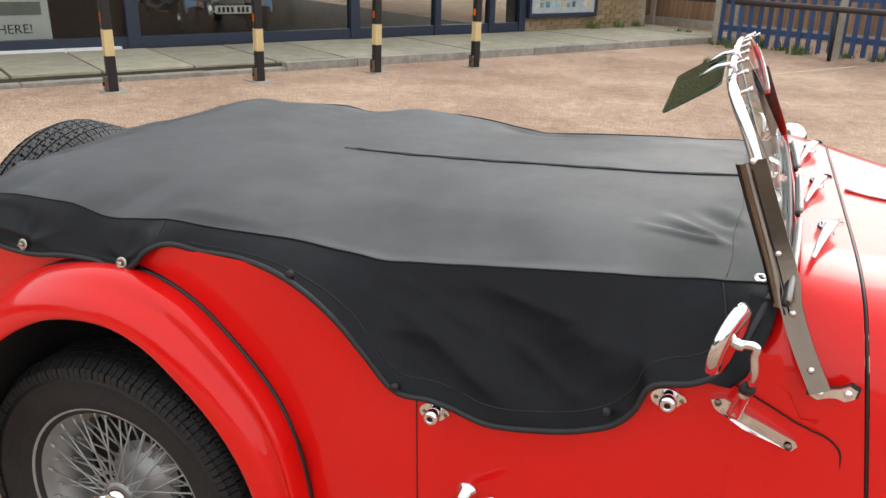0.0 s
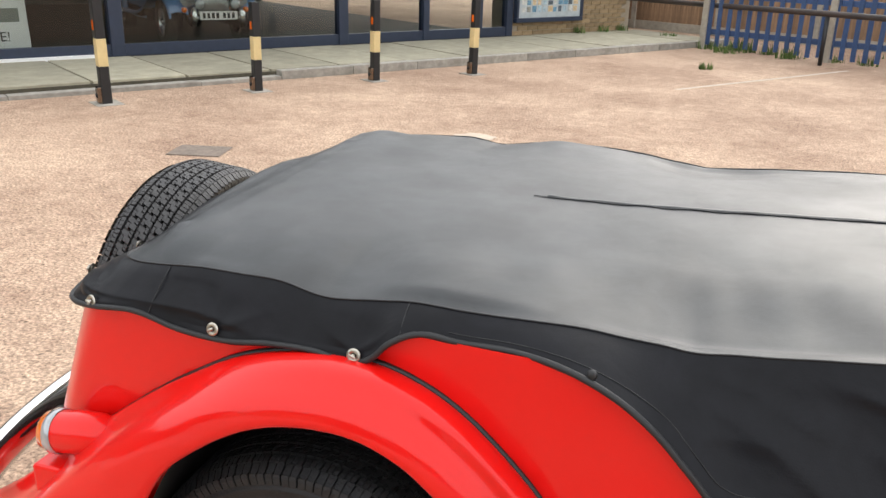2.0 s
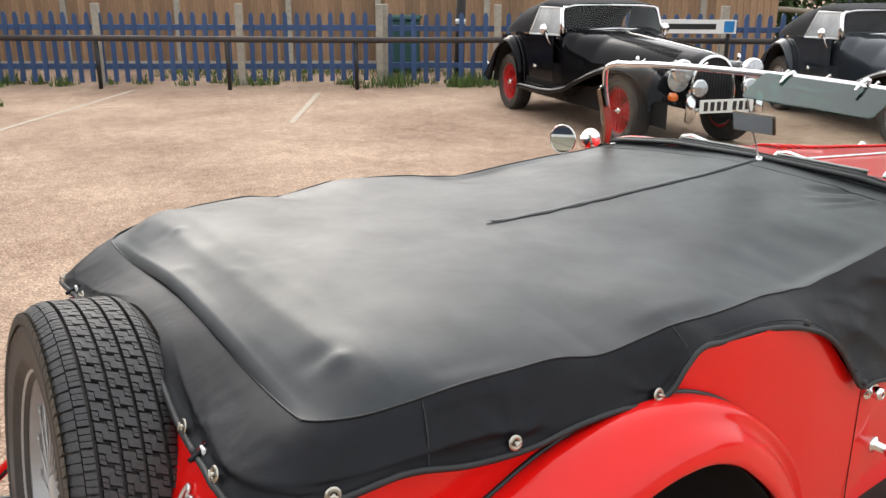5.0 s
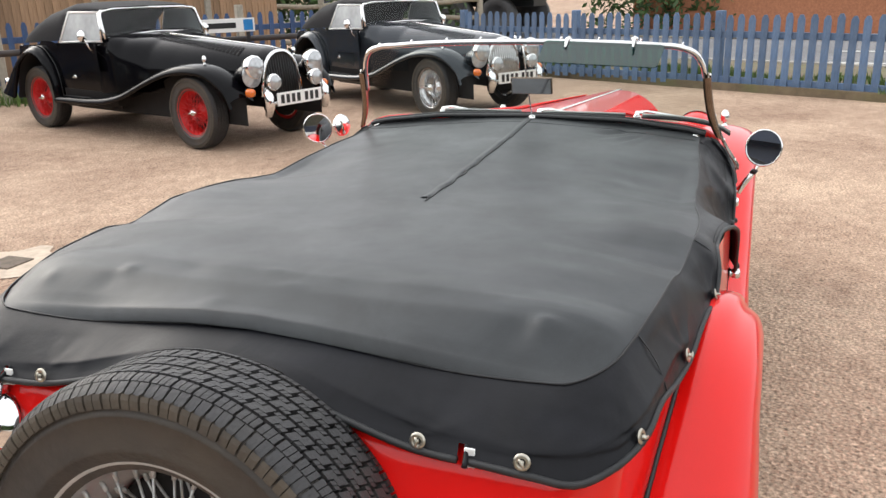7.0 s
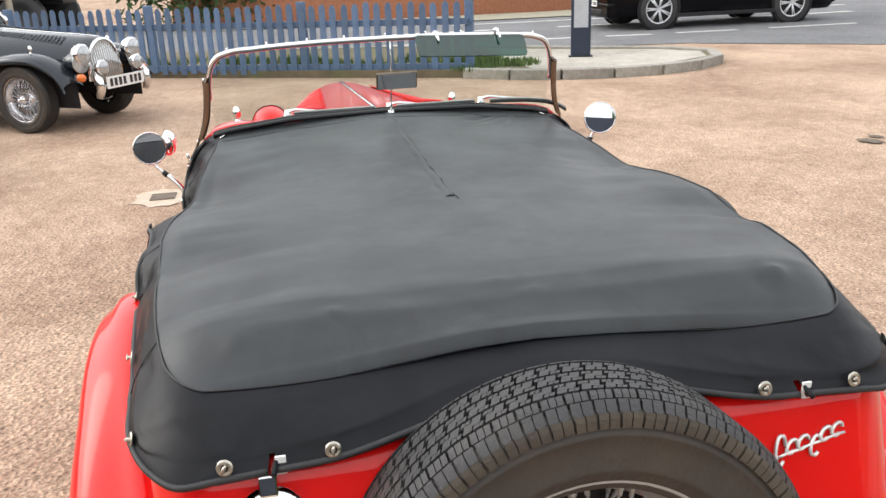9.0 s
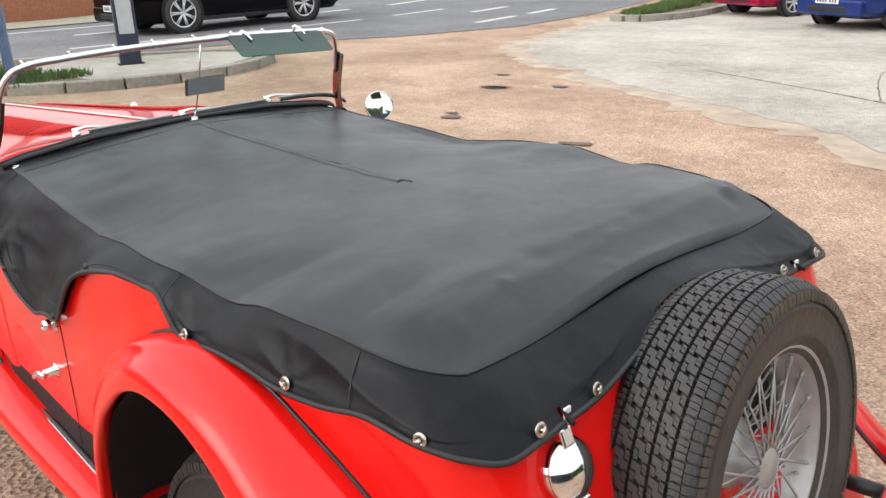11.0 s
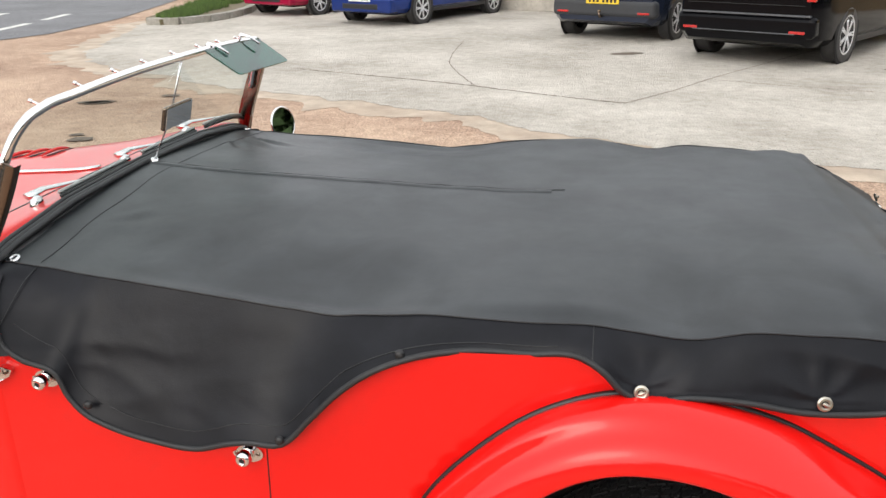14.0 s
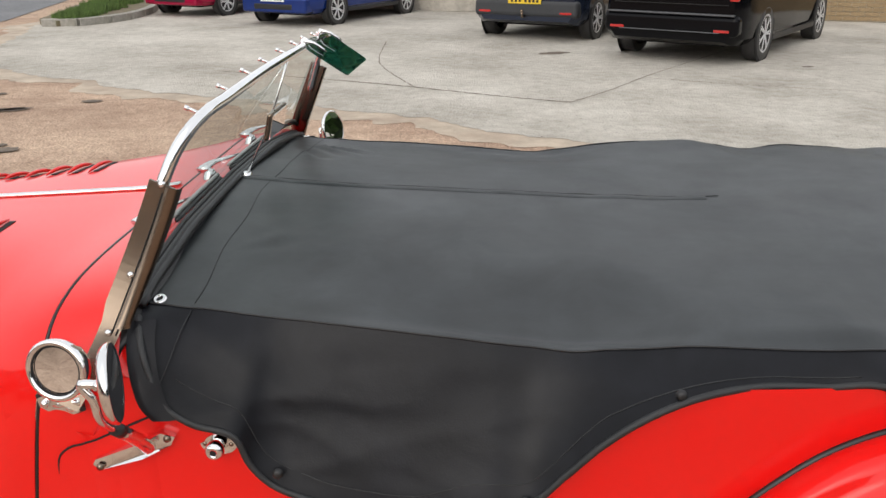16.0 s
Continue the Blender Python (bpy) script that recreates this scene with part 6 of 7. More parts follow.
# close-boarded fence behind
rnd = random.Random(7)
for a, b in (((-2.55, 16.97), (6.75, 11.55)), ((6.75, 11.55), (12.44, 7.71))):
    a, b = Vector((*a, 0)), Vector((*b, 0))
    L = (b - a).length
    th = thing("board_fence", "tall brown close-boarded timber fence with concrete posts", "fence", Matrix.Translation(a) @ Matrix.Rotation(math.atan2(b.y - a.y, b.x - a.x), 4, "Z"), "boarded fences")
    me = None
    for i in range(int(L / 0.118)):
        if me is None:
            o = mesh_ob("board", *box_vf(-0.062, 0.062, -0.010, 0.010, 0.13, 1.78), M_WOOD, th, smooth=False)
            me = o.data
        else:
            o = new("board", me)
            o.parent = th
        o.matrix_local = pose((i + 0.5) * 0.118, 0, rnd.uniform(-0.01, 0.01), 0, 0, 6)
    part("gravel_board", box(0, L, -0.025, 0.025, 0.0, 0.16, 0.004), M_POST, th, "concrete gravel board")
    for i in range(int(L / 1.85) + 1):
        x = min(L, i * 1.85)
        part("post", box(x - 0.05, x + 0.05, -0.06, 0.04, -0.05, 1.87, 0.008, 1), M_POST, th, "concrete fence post")

# black tubular knee rail before the fence
rail = thing("barrier_rail", "black painted tubular steel barrier rail along a fence", "barrier")
pts = [(-1.7, 14.94, 0.65), (-0.53, 13.83, 0.65), (2.03, 11.22, 0.69), (5.02, 9.22, 0.68), (8.05, 7.54, 0.68), (10.78, 5.43, 0.675)]
v, f = tube(smooth_line(pts, 60), 0.041, 12)
mesh_ob("rail", v, f, mat("rusty_black_paint", (0.035, 0.028, 0.026), 0.6, 0, 0.3, 9, 0.2, 40, stain=0.4, stain_color=(0.10, 0.06, 0.04)), rail)
for x, y in ((-1.7, 14.94), (2.03, 11.22), (3.5, 10.13), (5.02, 9.22), (8.05, 7.54), (10.78, 5.43)):
    v, f = tube([(x, y, -0.02), (x, y, 0.66)], 0.03, 12)
    mesh_ob("upright", v, f, M_BLACK, rail, "black steel upright")

wb = thing("wheelie_bin", "dark green plastic wheelie bin beyond a fence", "bin", pose(6.84, 10.85, 0, 0, 0, -36) @ Matrix.Scale(0.94, 4))
part("body", box(-0.26, 0.26, -0.27, 0.27, 0.06, 0.92, 0.03), mat("bin_green", (0.012, 0.065, 0.06), 0.5, 0, 0.1, 8), wb)
part("lid", box(-0.29, 0.29, -0.31, 0.31, 0.92, 1.0, 0.03), mat("bin_lid_green", (0.015, 0.075, 0.07), 0.45, 0, 0.1, 8), wb)
for q in (-1, 1):
    v, f = tube([(q * 0.2, 0.27, 0.1), (q * 0.27, 0.27, 0.1)], 0.1, 18)
    mesh_ob("wheel", v, f, M_BLACK, wb)
dp = thing("timber_post", "dark weathered post with a white painted stripe beside a fence", "post", pose(6.76, 9.19, 0, 1, 1, 0) @ Matrix.Scale(0.94, 4))
v, f = tube([(0, 0, -0.05), (0, 0, 0.8), (0, 0, 2.0)], [0.085, 0.078, 0.07], 14)
mesh_ob("shaft", v, f, mat("dark_timber", (0.03, 0.027, 0.025), 0.8, 0, 0.3, 12, 0.3, 40), dp)
v, f = tube([(0, 0, 0.92), (0, 0, 1.0)], 0.083, 14)
mesh_ob("stripe", v, f, M_WHITE, dp)
ns = thing("street_sign", "low white street name plate with plain lettering bars on posts", "sign", pose(8.96, 6.61, 0, 0, 0, -36) @ Matrix.Scale(0.94, 4))
part("plate", box(-0.6, 0.6, -0.01, 0.01, 0.84, 1.04, 0.004), M_WHITE, ns)
part("lettering_bar", box(-0.48, 0.30, -0.014, -0.0105, 0.90, 0.98), M_BLACK, ns)
part("end_panel", box(0.42, 0.57, -0.015, -0.0105, 0.86, 1.02), mat("sign_cyan", (0.02, 0.2, 0.5), 0.4), ns, "blue end panel")
for x in (-0.5, 0.5):
    part("leg", box(x - 0.025, x + 0.025, 0.012, 0.05, 0, 1.02), M_BLACK, ns)

# ---- traffic island, road lines, verge ----
isl = [(8.91, -2.06), (8.39, -2.77), (8.14, -3.71), (8.24, -4.55), (8.78, -5.37), (9.36, -5.56), (9.97, -5.19), (10.50, -4.34), (11.89, -2.39), (13.18, 0.90), (14.02, 2.71), (11.88, 3.95)]
v, f = prism(isl[::-1], -0.02, 0.095)
tagged(mesh_ob("verge", v, f, M_SOIL, smooth=False), "raised verge with patchy grass and dusty paving", "verge", "", "structure")
paved = [(8.61, -2.81), (8.30, -3.71), (8.39, -4.45), (8.84, -5.23), (9.36, -5.42), (9.89, -5.05), (10.33, -4.30), (11.11, -3.13), (10.42, -2.69)]
flat_sheet("island_paving", paved[::-1], 0.099, M_CONC, "dusty paved end of a traffic island", "pavement")
kerb = thing("island_kerb", "old stone kerb edging round a traffic island", "kerb", kind="structure")
kp = smooth_line([(8.93, -2.01), (8.39, -2.77), (8.14, -3.71), (8.24, -4.55), (8.78, -5.37), (9.36, -5.56), (9.97, -5.21), (10.50, -4.36), (11.89, -2.40), (13.18, 0.89)], 200)
d = np.r_[0, np.cumsum(np.linalg.norm(np.diff(kp, axis=0), axis=1))]
for i in range(int(d[-1] / 0.62)):
    q = [np.array([np.interp(i * 0.62 + o, d, kp[:, 0]), np.interp(i * 0.62 + o, d, kp[:, 1])]) for o in (0.004, 0.612)]
    m = (q[0] + q[1]) / 2
    w = np.linalg.norm(q[1] - q[0])
    o = part("kerb_stone", box(-w / 2, w / 2, -0.07, 0.07, -0.03, 0.122, 0.014, 2), M_KERB, kerb)
    o.matrix_local = pose(m[0], m[1], 0, 0, 0, math.degrees(math.atan2(q[1][1] - q[0][1], q[1][0] - q[0][0])))


def grass(name, spots, label, seed):
    """Blades scattered over patches given as (x, y, radius, count, height)."""
    rnd = random.Random(seed)
    V, F = [], []
    for x, y, r, n, h, z0 in spots:
        for _ in range(n):
            a, q = rnd.uniform(0, 6.28), r * math.sqrt(rnd.random())
            bx, by, t, hh = x + q * math.cos(a), y + q * math.sin(a), rnd.uniform(0, 6.28), h * rnd.uniform(0.4, 1.2)
            w, lx, ly = 0.006 + 0.004 * rnd.random(), rnd.uniform(-0.4, 0.4) * hh, rnd.uniform(-0.4, 0.4) * hh
            k = len(V)
            c, s2 = math.cos(t) * w, math.sin(t) * w
            V += [(bx - c, by - s2, z0), (bx + c, by + s2, z0), (bx + c * 0.6 + lx * 0.5, by + s2 * 0.6 + ly * 0.5, z0 + hh * 0.6), (bx - c * 0.6 + lx * 0.5, by - s2 * 0.6 + ly * 0.5, z0 + hh * 0.6), (bx + lx, by + ly, z0 + hh)]
            F += [(k, k + 1, k + 2, k + 3), (k + 3, k + 2, k + 4)]
    return tagged(mesh_ob(name, V, F, M_GRASS, smooth=False), label, "grass", "", "stuff")


rnd = random.Random(11)
spots = []
for i in range(34):
    t = rnd.random()
    x, y = 11.83 + (9.1 - 11.83) * t, 3.97 + (-2.1 - 3.97) * t
    spots.append((x + rnd.uniform(0.2, 1.3), y - rnd.uniform(-0.1, 0.5), 0.35, 160, 0.09, 0.09))
spots += [(9.3 + rnd.uniform(-0.3, 0.7), -2.4 + rnd.uniform(-0.5, 0.3), 0.3, 170, 0.08, 0.09) for _ in range(12)]
grass("verge_grass", spots, "short green verge grass beside a kerb", 3)
spots = []
for i in range(60):
    t = rnd.random()
    x, y = 0.45 + 10.2 * t, 12.69 - 6.4 * t
    spots.append((x + rnd.uniform(-0.25, 0.5), y + rnd.uniform(-0.3, 0.5), 0.16, 45, 0.13 + 0.10 * (rnd.random() ** 3), 0))
spots += [(0.53, 9.98, 0.09, 60, 0.09, 0), (0.8, 12.2, 0.2, 80, 0.13, 0), (5.7, 9.3, 0.35, 160, 0.22, 0), (6.6, 8.75, 0.3, 150, 0.24, 0), (7.1, 8.4, 0.3, 120, 0.19, 0)]
spots += [tuple(shop(s, 0.08, 0)[:2]) + (0.1, 40, 0.12, 0.1) for s in (9.2, 9.8, 10.3)] + [tuple(shop(10.3, 1.1, 0)[:2]) + (0.15, 40, 0.06, 0.1)]
grass("fence_weeds", spots, "straggling weeds along the foot of a fence", 5)
spots = [(2.6 + 6.3 * t + rnd.uniform(0, 1.1), 12.7 - 4.2 * t + rnd.uniform(0, 1.3), 0.5, 60, 0.08, 0) for t in [rnd.random() for _ in range(30)]]
grass("strip_grass", spots, "patchy grass between two fences", 6)

lines = []
for x0, y0, x1, y1, w in ((13.15, -4.43, 13.10, -5.11, 0.07), (13.03, -5.53, 12.91, -6.35, 0.07), (12.92, -6.81, 12.84, -7.97, 0.07), (12.85, -8.61, 12.82, -10.36, 0.07), (12.95, -11.37, 13.22, -13.19, 0.07), (10.08, -10.91, 10.35, -12.36, 0.08), (10.49, -13.01, 10.76, -14.21, 0.08),
                          (15.75, -1.90, 15.61, -4.23, 0.09), (15.54, -5.49, 15.40, -7.84, 0.09), (15.38, -9.11, 15.45, -12.19, 0.09), (15.62, -13.62, 16.38, -16.27, 0.09), (11.94, -12.80, 12.23, -14.30, 0.09), (13.31, -3.19, 13.54, -1.55, 0.07), (17.36, -3.66, 17.16, -7.22, 0.08), (17.10, -9.01, 17.47, -13.46, 0.08)):
    dx, dy = x1 - x0, y1 - y0
    q = math.hypot(dx, dy)
    nx, ny = -dy / q * w, dx / q * w
    k = len(lines)
    lines.append(([(x0 + nx, y0 + ny, 0.0130), (x0 - nx, y0 - ny, 0.0130), (x1 - nx, y1 - ny, 0.0130), (x1 + nx, y1 + ny, 0.0130)], [(0, 1, 2, 3)]))
v, f = merge(*lines)
tagged(mesh_ob("road_markings", v, f, M_LINE, smooth=False), "white dashed road markings", "road marking", "", "structure")
bl = []
M_FAINT = mat("faint_paint", (0.50, 0.42, 0.33), 0.9, 0, 0.2, 9)
for x0, y0, x1, y1 in ((2.34, 10.75, 0.25, 8.0), (4.38, 9.15, 2.97, 6.95)):
    dx, dy = x1 - x0, y1 - y0
    q = math.hypot(dx, dy)
    nx, ny = -dy / q * 0.035, dx / q * 0.035
    bl.append(([(x0 + nx, y0 + ny, 0.004), (x0 - nx, y0 - ny, 0.004), (x1 - nx, y1 - ny, 0.004), (x1 + nx, y1 + ny, 0.004)], [(0, 1, 2, 3)]))
v, f = merge(*bl)
tagged(mesh_ob("bay_lines", v, f, M_FAINT, smooth=False), "worn parking bay lines", "road marking", "", "structure")

M_PATCH = mat("dark_patch", (0.15, 0.118, 0.09), 0.95, 0, 0.3, 20, 0.3, 60)
M_RING = mat("pale_patch", (0.54, 0.44, 0.345), 0.95, 0, 0.2, 14, 0.3, 60)


def blob(name, x, y, rx, ry, material, label, seed, z=0.005, turn=0):
    rnd = random.Random(seed)
    pts = []
    for i in range(22):
        a = 2 * math.pi * i / 22
        k = 1 + rnd.uniform(-0.16, 0.16)
        px, py = rx * k * math.cos(a), ry * k * math.sin(a)
        c, s2 = math.cos(turn), math.sin(turn)
        pts.append((x + px * c - py * s2, y + px * s2 + py * c))
    return flat_sheet(name, pts, z, material, label, "ground patch")


blob("ground_patch", -1.15, 4.70, 0.17, 0.15, M_RING, "pale repaired spot in the tarmac", 1)
blob("ground_patch", 1.83, 3.05, 0.28, 0.25, M_RING, "pale ring of mortar round a small cover", 2)
tagged(part("drain_cover", box(1.74, 1.92, 2.96, 3.14, 0.0, 0.012, 0.004), M_PATCH), "small dark drain cover in a mortar ring", "drain cover")
blob("ground_patch", 4.17, 1.12, 0.22, 0.20, M_RING, "pale ring of mortar round a small cover", 3)
tagged(part("drain_cover", box(4.09, 4.25, 1.04, 1.20, 0.0, 0.012, 0.004), M_PATCH), "small dark drain cover in a mortar ring", "drain cover")
for i, (x, y, a, b) in enumerate(((4.79, -5.45, 0.17, 0.06), (4.04, -4.02, 0.1, 0.07), (4.16, -4.16, 0.06, 0.04), (2.56, -3.83, 0.14, 0.05), (4.76, -5.43, 0.13, 0.07), (4.24, -5.85, 0.09, 0.06), (5.30, -6.16, 0.1, 0.05), (-0.17, -9.28, 0.22, 0.10), (-2.93, -8.23, 0.08, 0.04))):
    blob("ground_patch", x, y, a, b, M_PATCH, "dark pothole patch in the surface", 10 + i, 0.011, 0.4)


tagged(part("service_cover", box(-0.19, 0.19, -0.15, 0.15, -0.01, 0.008, 0.004), mat("worn_iron", (0.20, 0.16, 0.13), 0.7, 0.2, 0.3, 20, 0.5, 50)), "worn iron service cover set in the tarmac", "manhole cover").matrix_world = pose(-2.83, 3.46, 0, 0, 0, 12)


def crack(pts, w, seed):
    rnd = random.Random(seed)
    line = smooth_line(pts, 90)
    rows = []
    for i, (x, y) in enumerate(line):
        k = w * rnd.uniform(0.5, 1.4)
        j = rnd.uniform(-0.008, 0.008)
        rows.append([(x - k + j, y - k * 0.5 + j, 0.0085), (x + k + j, y + k * 0.5 + j, 0.0085)])
    return grid(rows)


v, f = merge(crack([(3.6, -7.65), (1.4, -6.72), (0.6, -6.28), (-0.07, -5.98)], 0.016, 1), crack([(-0.07, -5.98), (-0.44, -6.52), (-0.95, -7.40), (-1.9, -8.9), (-4.2, -12.4)], 0.009, 2), crack([(-0.95, -7.40), (-1.65, -7.08), (-3.4, -6.5)], 0.006, 3), crack([(1.4, -6.72), (1.9, -8.2), (2.1, -10.4)], 0.005, 4))
tagged(mesh_ob("concrete_cracks", v, f, M_PATCH, smooth=False), "dark cracks between concrete bays", "crack", "", "structure")

totem = thing("totem_sign", "tall dark navy totem sign with a pale panel", "sign", pose(9.58, -3.77, 0.09, 0, 0, -18) @ Matrix.Scale(0.94, 4))
part("body", box(-0.06, 0.06, -0.14, 0.14, 0.0, 2.6, 0.012), M_NAVY, totem)
part("panel", box(-0.066, -0.061, -0.10, 0.10, 0.42, 1.5, 0.002), mat("totem_panel", (0.45, 0.47, 0.5), 0.4, 0, 0.1, 6), totem, "pale information panel")
part("foot", box(-0.09, 0.09, -0.17, 0.17, 0.0, 0.03, 0.006), M_BLACK, totem)

# far side of the road: pavement, low brick wall, hedge
flat_sheet("far_pavement", [(19.5, 1.6), (18.3, -2.8), (18.2, -7.2), (19.3, -11.5), (23.1, -17.3), (36, -30), (38, -28), (25, -15.5), (21.2, -10.4), (20.2, -6.9), (20.4, -2.6), (21.9, 1.8), (25, 6.6), (22.8, 6.6)], 0.03, M_SLAB, "far pavement beyond a road", "pavement")
v, f = grid([[(x, y, 0.0), (x, y, 0.83), (x + 0.25, y, 0.83), (x + 0.25, y, 0.0)] for x, y in smooth_line([(22.5, 2.8), (20.7, -2.6), (20.4, -6.9), (21.4, -10.5), (25, -15), (39, -26)], 40)])
tagged(mesh_ob("far_brick_wall", v, f, M_REDBRICK, smooth=False), "low red brick garden wall across a road", "wall", "", "structure")


def hedge(name, line, depth, height, n, label, seed, leaf=0.07):
    """A clipped hedge or shrubbery: many small leaves round a dark core."""
    rnd = random.Random(seed)
    V, F = [], []
    pts = smooth_line(line, 60)
    for _ in range(n):
        i = rnd.randrange(59)
        t = rnd.random()
        x, y = pts[i] + (pts[i + 1] - pts[i]) * t
        a = rnd.uniform(0, 6.28)
        hh = height * (0.85 + 0.3 * noise.noise((x * 0.6, y * 0.6, seed)))
        q = depth * math.sqrt(rnd.uniform(0.35, 1))
        e = rnd.uniform(0, math.pi)
        px, py, pz = x + q * math.cos(a) * math.sin(e), y + q * math.sin(a) * math.sin(e), hh * rnd.random() ** 0.7
        u, w = Vector((rnd.gauss(0, 1), rnd.gauss(0, 1), rnd.gauss(0, 1))).normalized(), Vector((rnd.gauss(0, 1), rnd.gauss(0, 1), rnd.gauss(0, 1))).normalized()
        s2 = leaf * rnd.uniform(0.5, 1.3)
        k = len(V)
        c = Vector((px, py, max(0.02, pz)))
        V += [tuple(c - u * s2), tuple(c + w * s2 * 0.5), tuple(c + u * s2), tuple(c - w * s2 * 0.5)]
        F.append((k, k + 1, k + 2, k + 3))
    return tagged(mesh_ob(name, V, F, M_LEAF, smooth=False), label, "hedge", "", "stuff")


hedge("hedge", [(12.2, 11.3), (14.5, 7.9), (16.1, 5.9)], 0.75, 2.2, 9000, "leafy green hedge behind a rustic rail", 2, 0.1)
hedge("garden_shrubs", [(21.9, 3.7), (22.0, -0.7), (21.6, -3.9)], 0.65, 2.0, 4000, "green shrubs above a garden wall", 3, 0.12)
rr = thing("rustic_fence", "grey split-timber post and rail fence before a hedge", "fence")
ra, rb = Vector((11.5, 10.0, 0)), Vector((15.8, 4.95, 0))
for i in range(7):
    p = ra.lerp(rb, i / 6)
    v, f = tube([(p.x, p.y, -0.05), (p.x, p.y, 1.15)], [0.07, 0.06], 8)
    mesh_ob("post", v, f, M_GREYWOOD, rr)
for z in (0.35, 0.70, 1.02):
    pts = [tuple(ra.lerp(rb, t) + Vector((0, 0, z + 0.02 * math.sin(t * 31 + z * 9)))) for t in np.linspace(0, 1, 40)]
    v, f = tube(pts, 0.045, 8)
    mesh_ob("rail", v, f, M_GREYWOOD, rr, "split timber rail")
# boundary wall behind the parked cars in the concrete yard
bw = thing("wall_yard", "old pale stone and brick boundary wall of the yard", "wall", kind="structure")
for a, b, h, mt in (((7.3, -17.4), (0.77, -15.3), 1.1, M_CONC), ((0.77, -15.3), (-3.4, -14.23), 1.1, M_CONC), ((-3.4, -14.23), (-12, -11.9), 2.0, M_BRICK)):
    a, b = Vector((*a, 0)), Vector((*b, 0))
    L = (b - a).length
    o = part("wall_run", box(0, L, -0.12, 0.12, 0, h, 0.02), mt if mt is not M_BRICK else M_MORTAR, bw)
    run = Matrix.Translation(a) @ Matrix.Rotation(math.atan2(b.y - a.y, b.x - a.x), 4, "Z")
    o.matrix_local = run
    if mt is M_BRICK:
        more = []
        for r in range(20):
            s = 0.05 + (0.1125 if r % 2 else 0)
            while s < L - 0.25:
                more.append(box_vf(s, s + 0.213, -0.132, -0.115, 0.03 + r * 0.075, 0.093 + r * 0.075))
                s += 0.225
        v, f = merge(*more)
        o2 = tagged(mesh_ob("wall_bricks", v, f, M_BRICK, bw, smooth=False), kind="stuff")
        o2.matrix_local = run

# verge beside the far end of the yard
vo = [(7.73, -12.27), (7.38, -12.53), (7.13, -13.18), (7.10, -14.11), (7.31, -15.31), (8.05, -17.16), (9.03, -16.56), (8.89, -15.37), (8.46, -13.80), (8.19, -12.61)]
v, f = prism(vo, -0.02, 0.10)
tagged(mesh_ob("verge_far", v, f, M_SOIL, smooth=False), "raised grass verge with a stone kerb by the yard entrance", "verge", "", "structure")
kerb_far = thing("kerb_far", "stone kerb edging along a grass verge", "kerb", kind="structure")
kp = smooth_line([(8.00, -12.31), (7.70, -12.26), (7.36, -12.52), (7.10, -13.19), (7.07, -14.12), (7.28, -15.32), (8.03, -17.16)], 160)
d = np.r_[0, np.cumsum(np.linalg.norm(np.diff(kp, axis=0), axis=1))]
for i in range(int(d[-1] / 0.62)):
    q = [np.array([np.interp(i * 0.62 + o, d, kp[:, 0]), np.interp(i * 0.62 + o, d, kp[:, 1])]) for o in (0.004, 0.612)]
    m = (q[0] + q[1]) / 2
    w = np.linalg.norm(q[1] - q[0])
    o = part("kerb_stone", box(-w / 2, w / 2, -0.07, 0.07, -0.03, 0.125, 0.014, 2), M_KERB, kerb_far)
    o.matrix_local = pose(m[0], m[1], 0, 0, 0, math.degrees(math.atan2(q[1][1] - q[0][1], q[1][0] - q[0][0])))
rnd = random.Random(21)
spots = [(7.45 + 1.3 * t * (0.3 + 0.7 * a) + 0.2, -12.6 - 4.4 * t, 0.3, 260, 0.11, 0.10) for t, a in ((rnd.random() ** 1.3, rnd.random()) for _ in range(46))]
grass("verge_far_grass", spots, "rough yellow-green grass on a verge", 8)
# trees that close the yard behind; the first belt is seen only in the mirrors
hedge("tree_belt", [(-26, 22), (-30, 6), (-30, -8), (-24, -22)], 3.2, 7.0, 9000, "dense dark green belt of trees beyond the yard", 5, 0.7)
# this belt is added out of view, to darken reflections from that side
hedge("tree_belt", [(-20, -27), (-6, -32), (8, -36)], 2.8, 7.0, 7000, "dense green trees behind the yard wall", 6, 0.7)


# ---- the two black roadsters parked by the fence, and two in the shop ----
SHARED = ("body", "scuttle", "bonnet", "rear_wing", "front_wing", "headlamp_pod", "louvre", "grille_shell", "grille", "bonnet_hinge", "wing_piping", "wheel_arch", "inner_wing", "door_gap", "rear_bumper", "floor_pan", "tread_strip", "side_lamp", "door_handle")


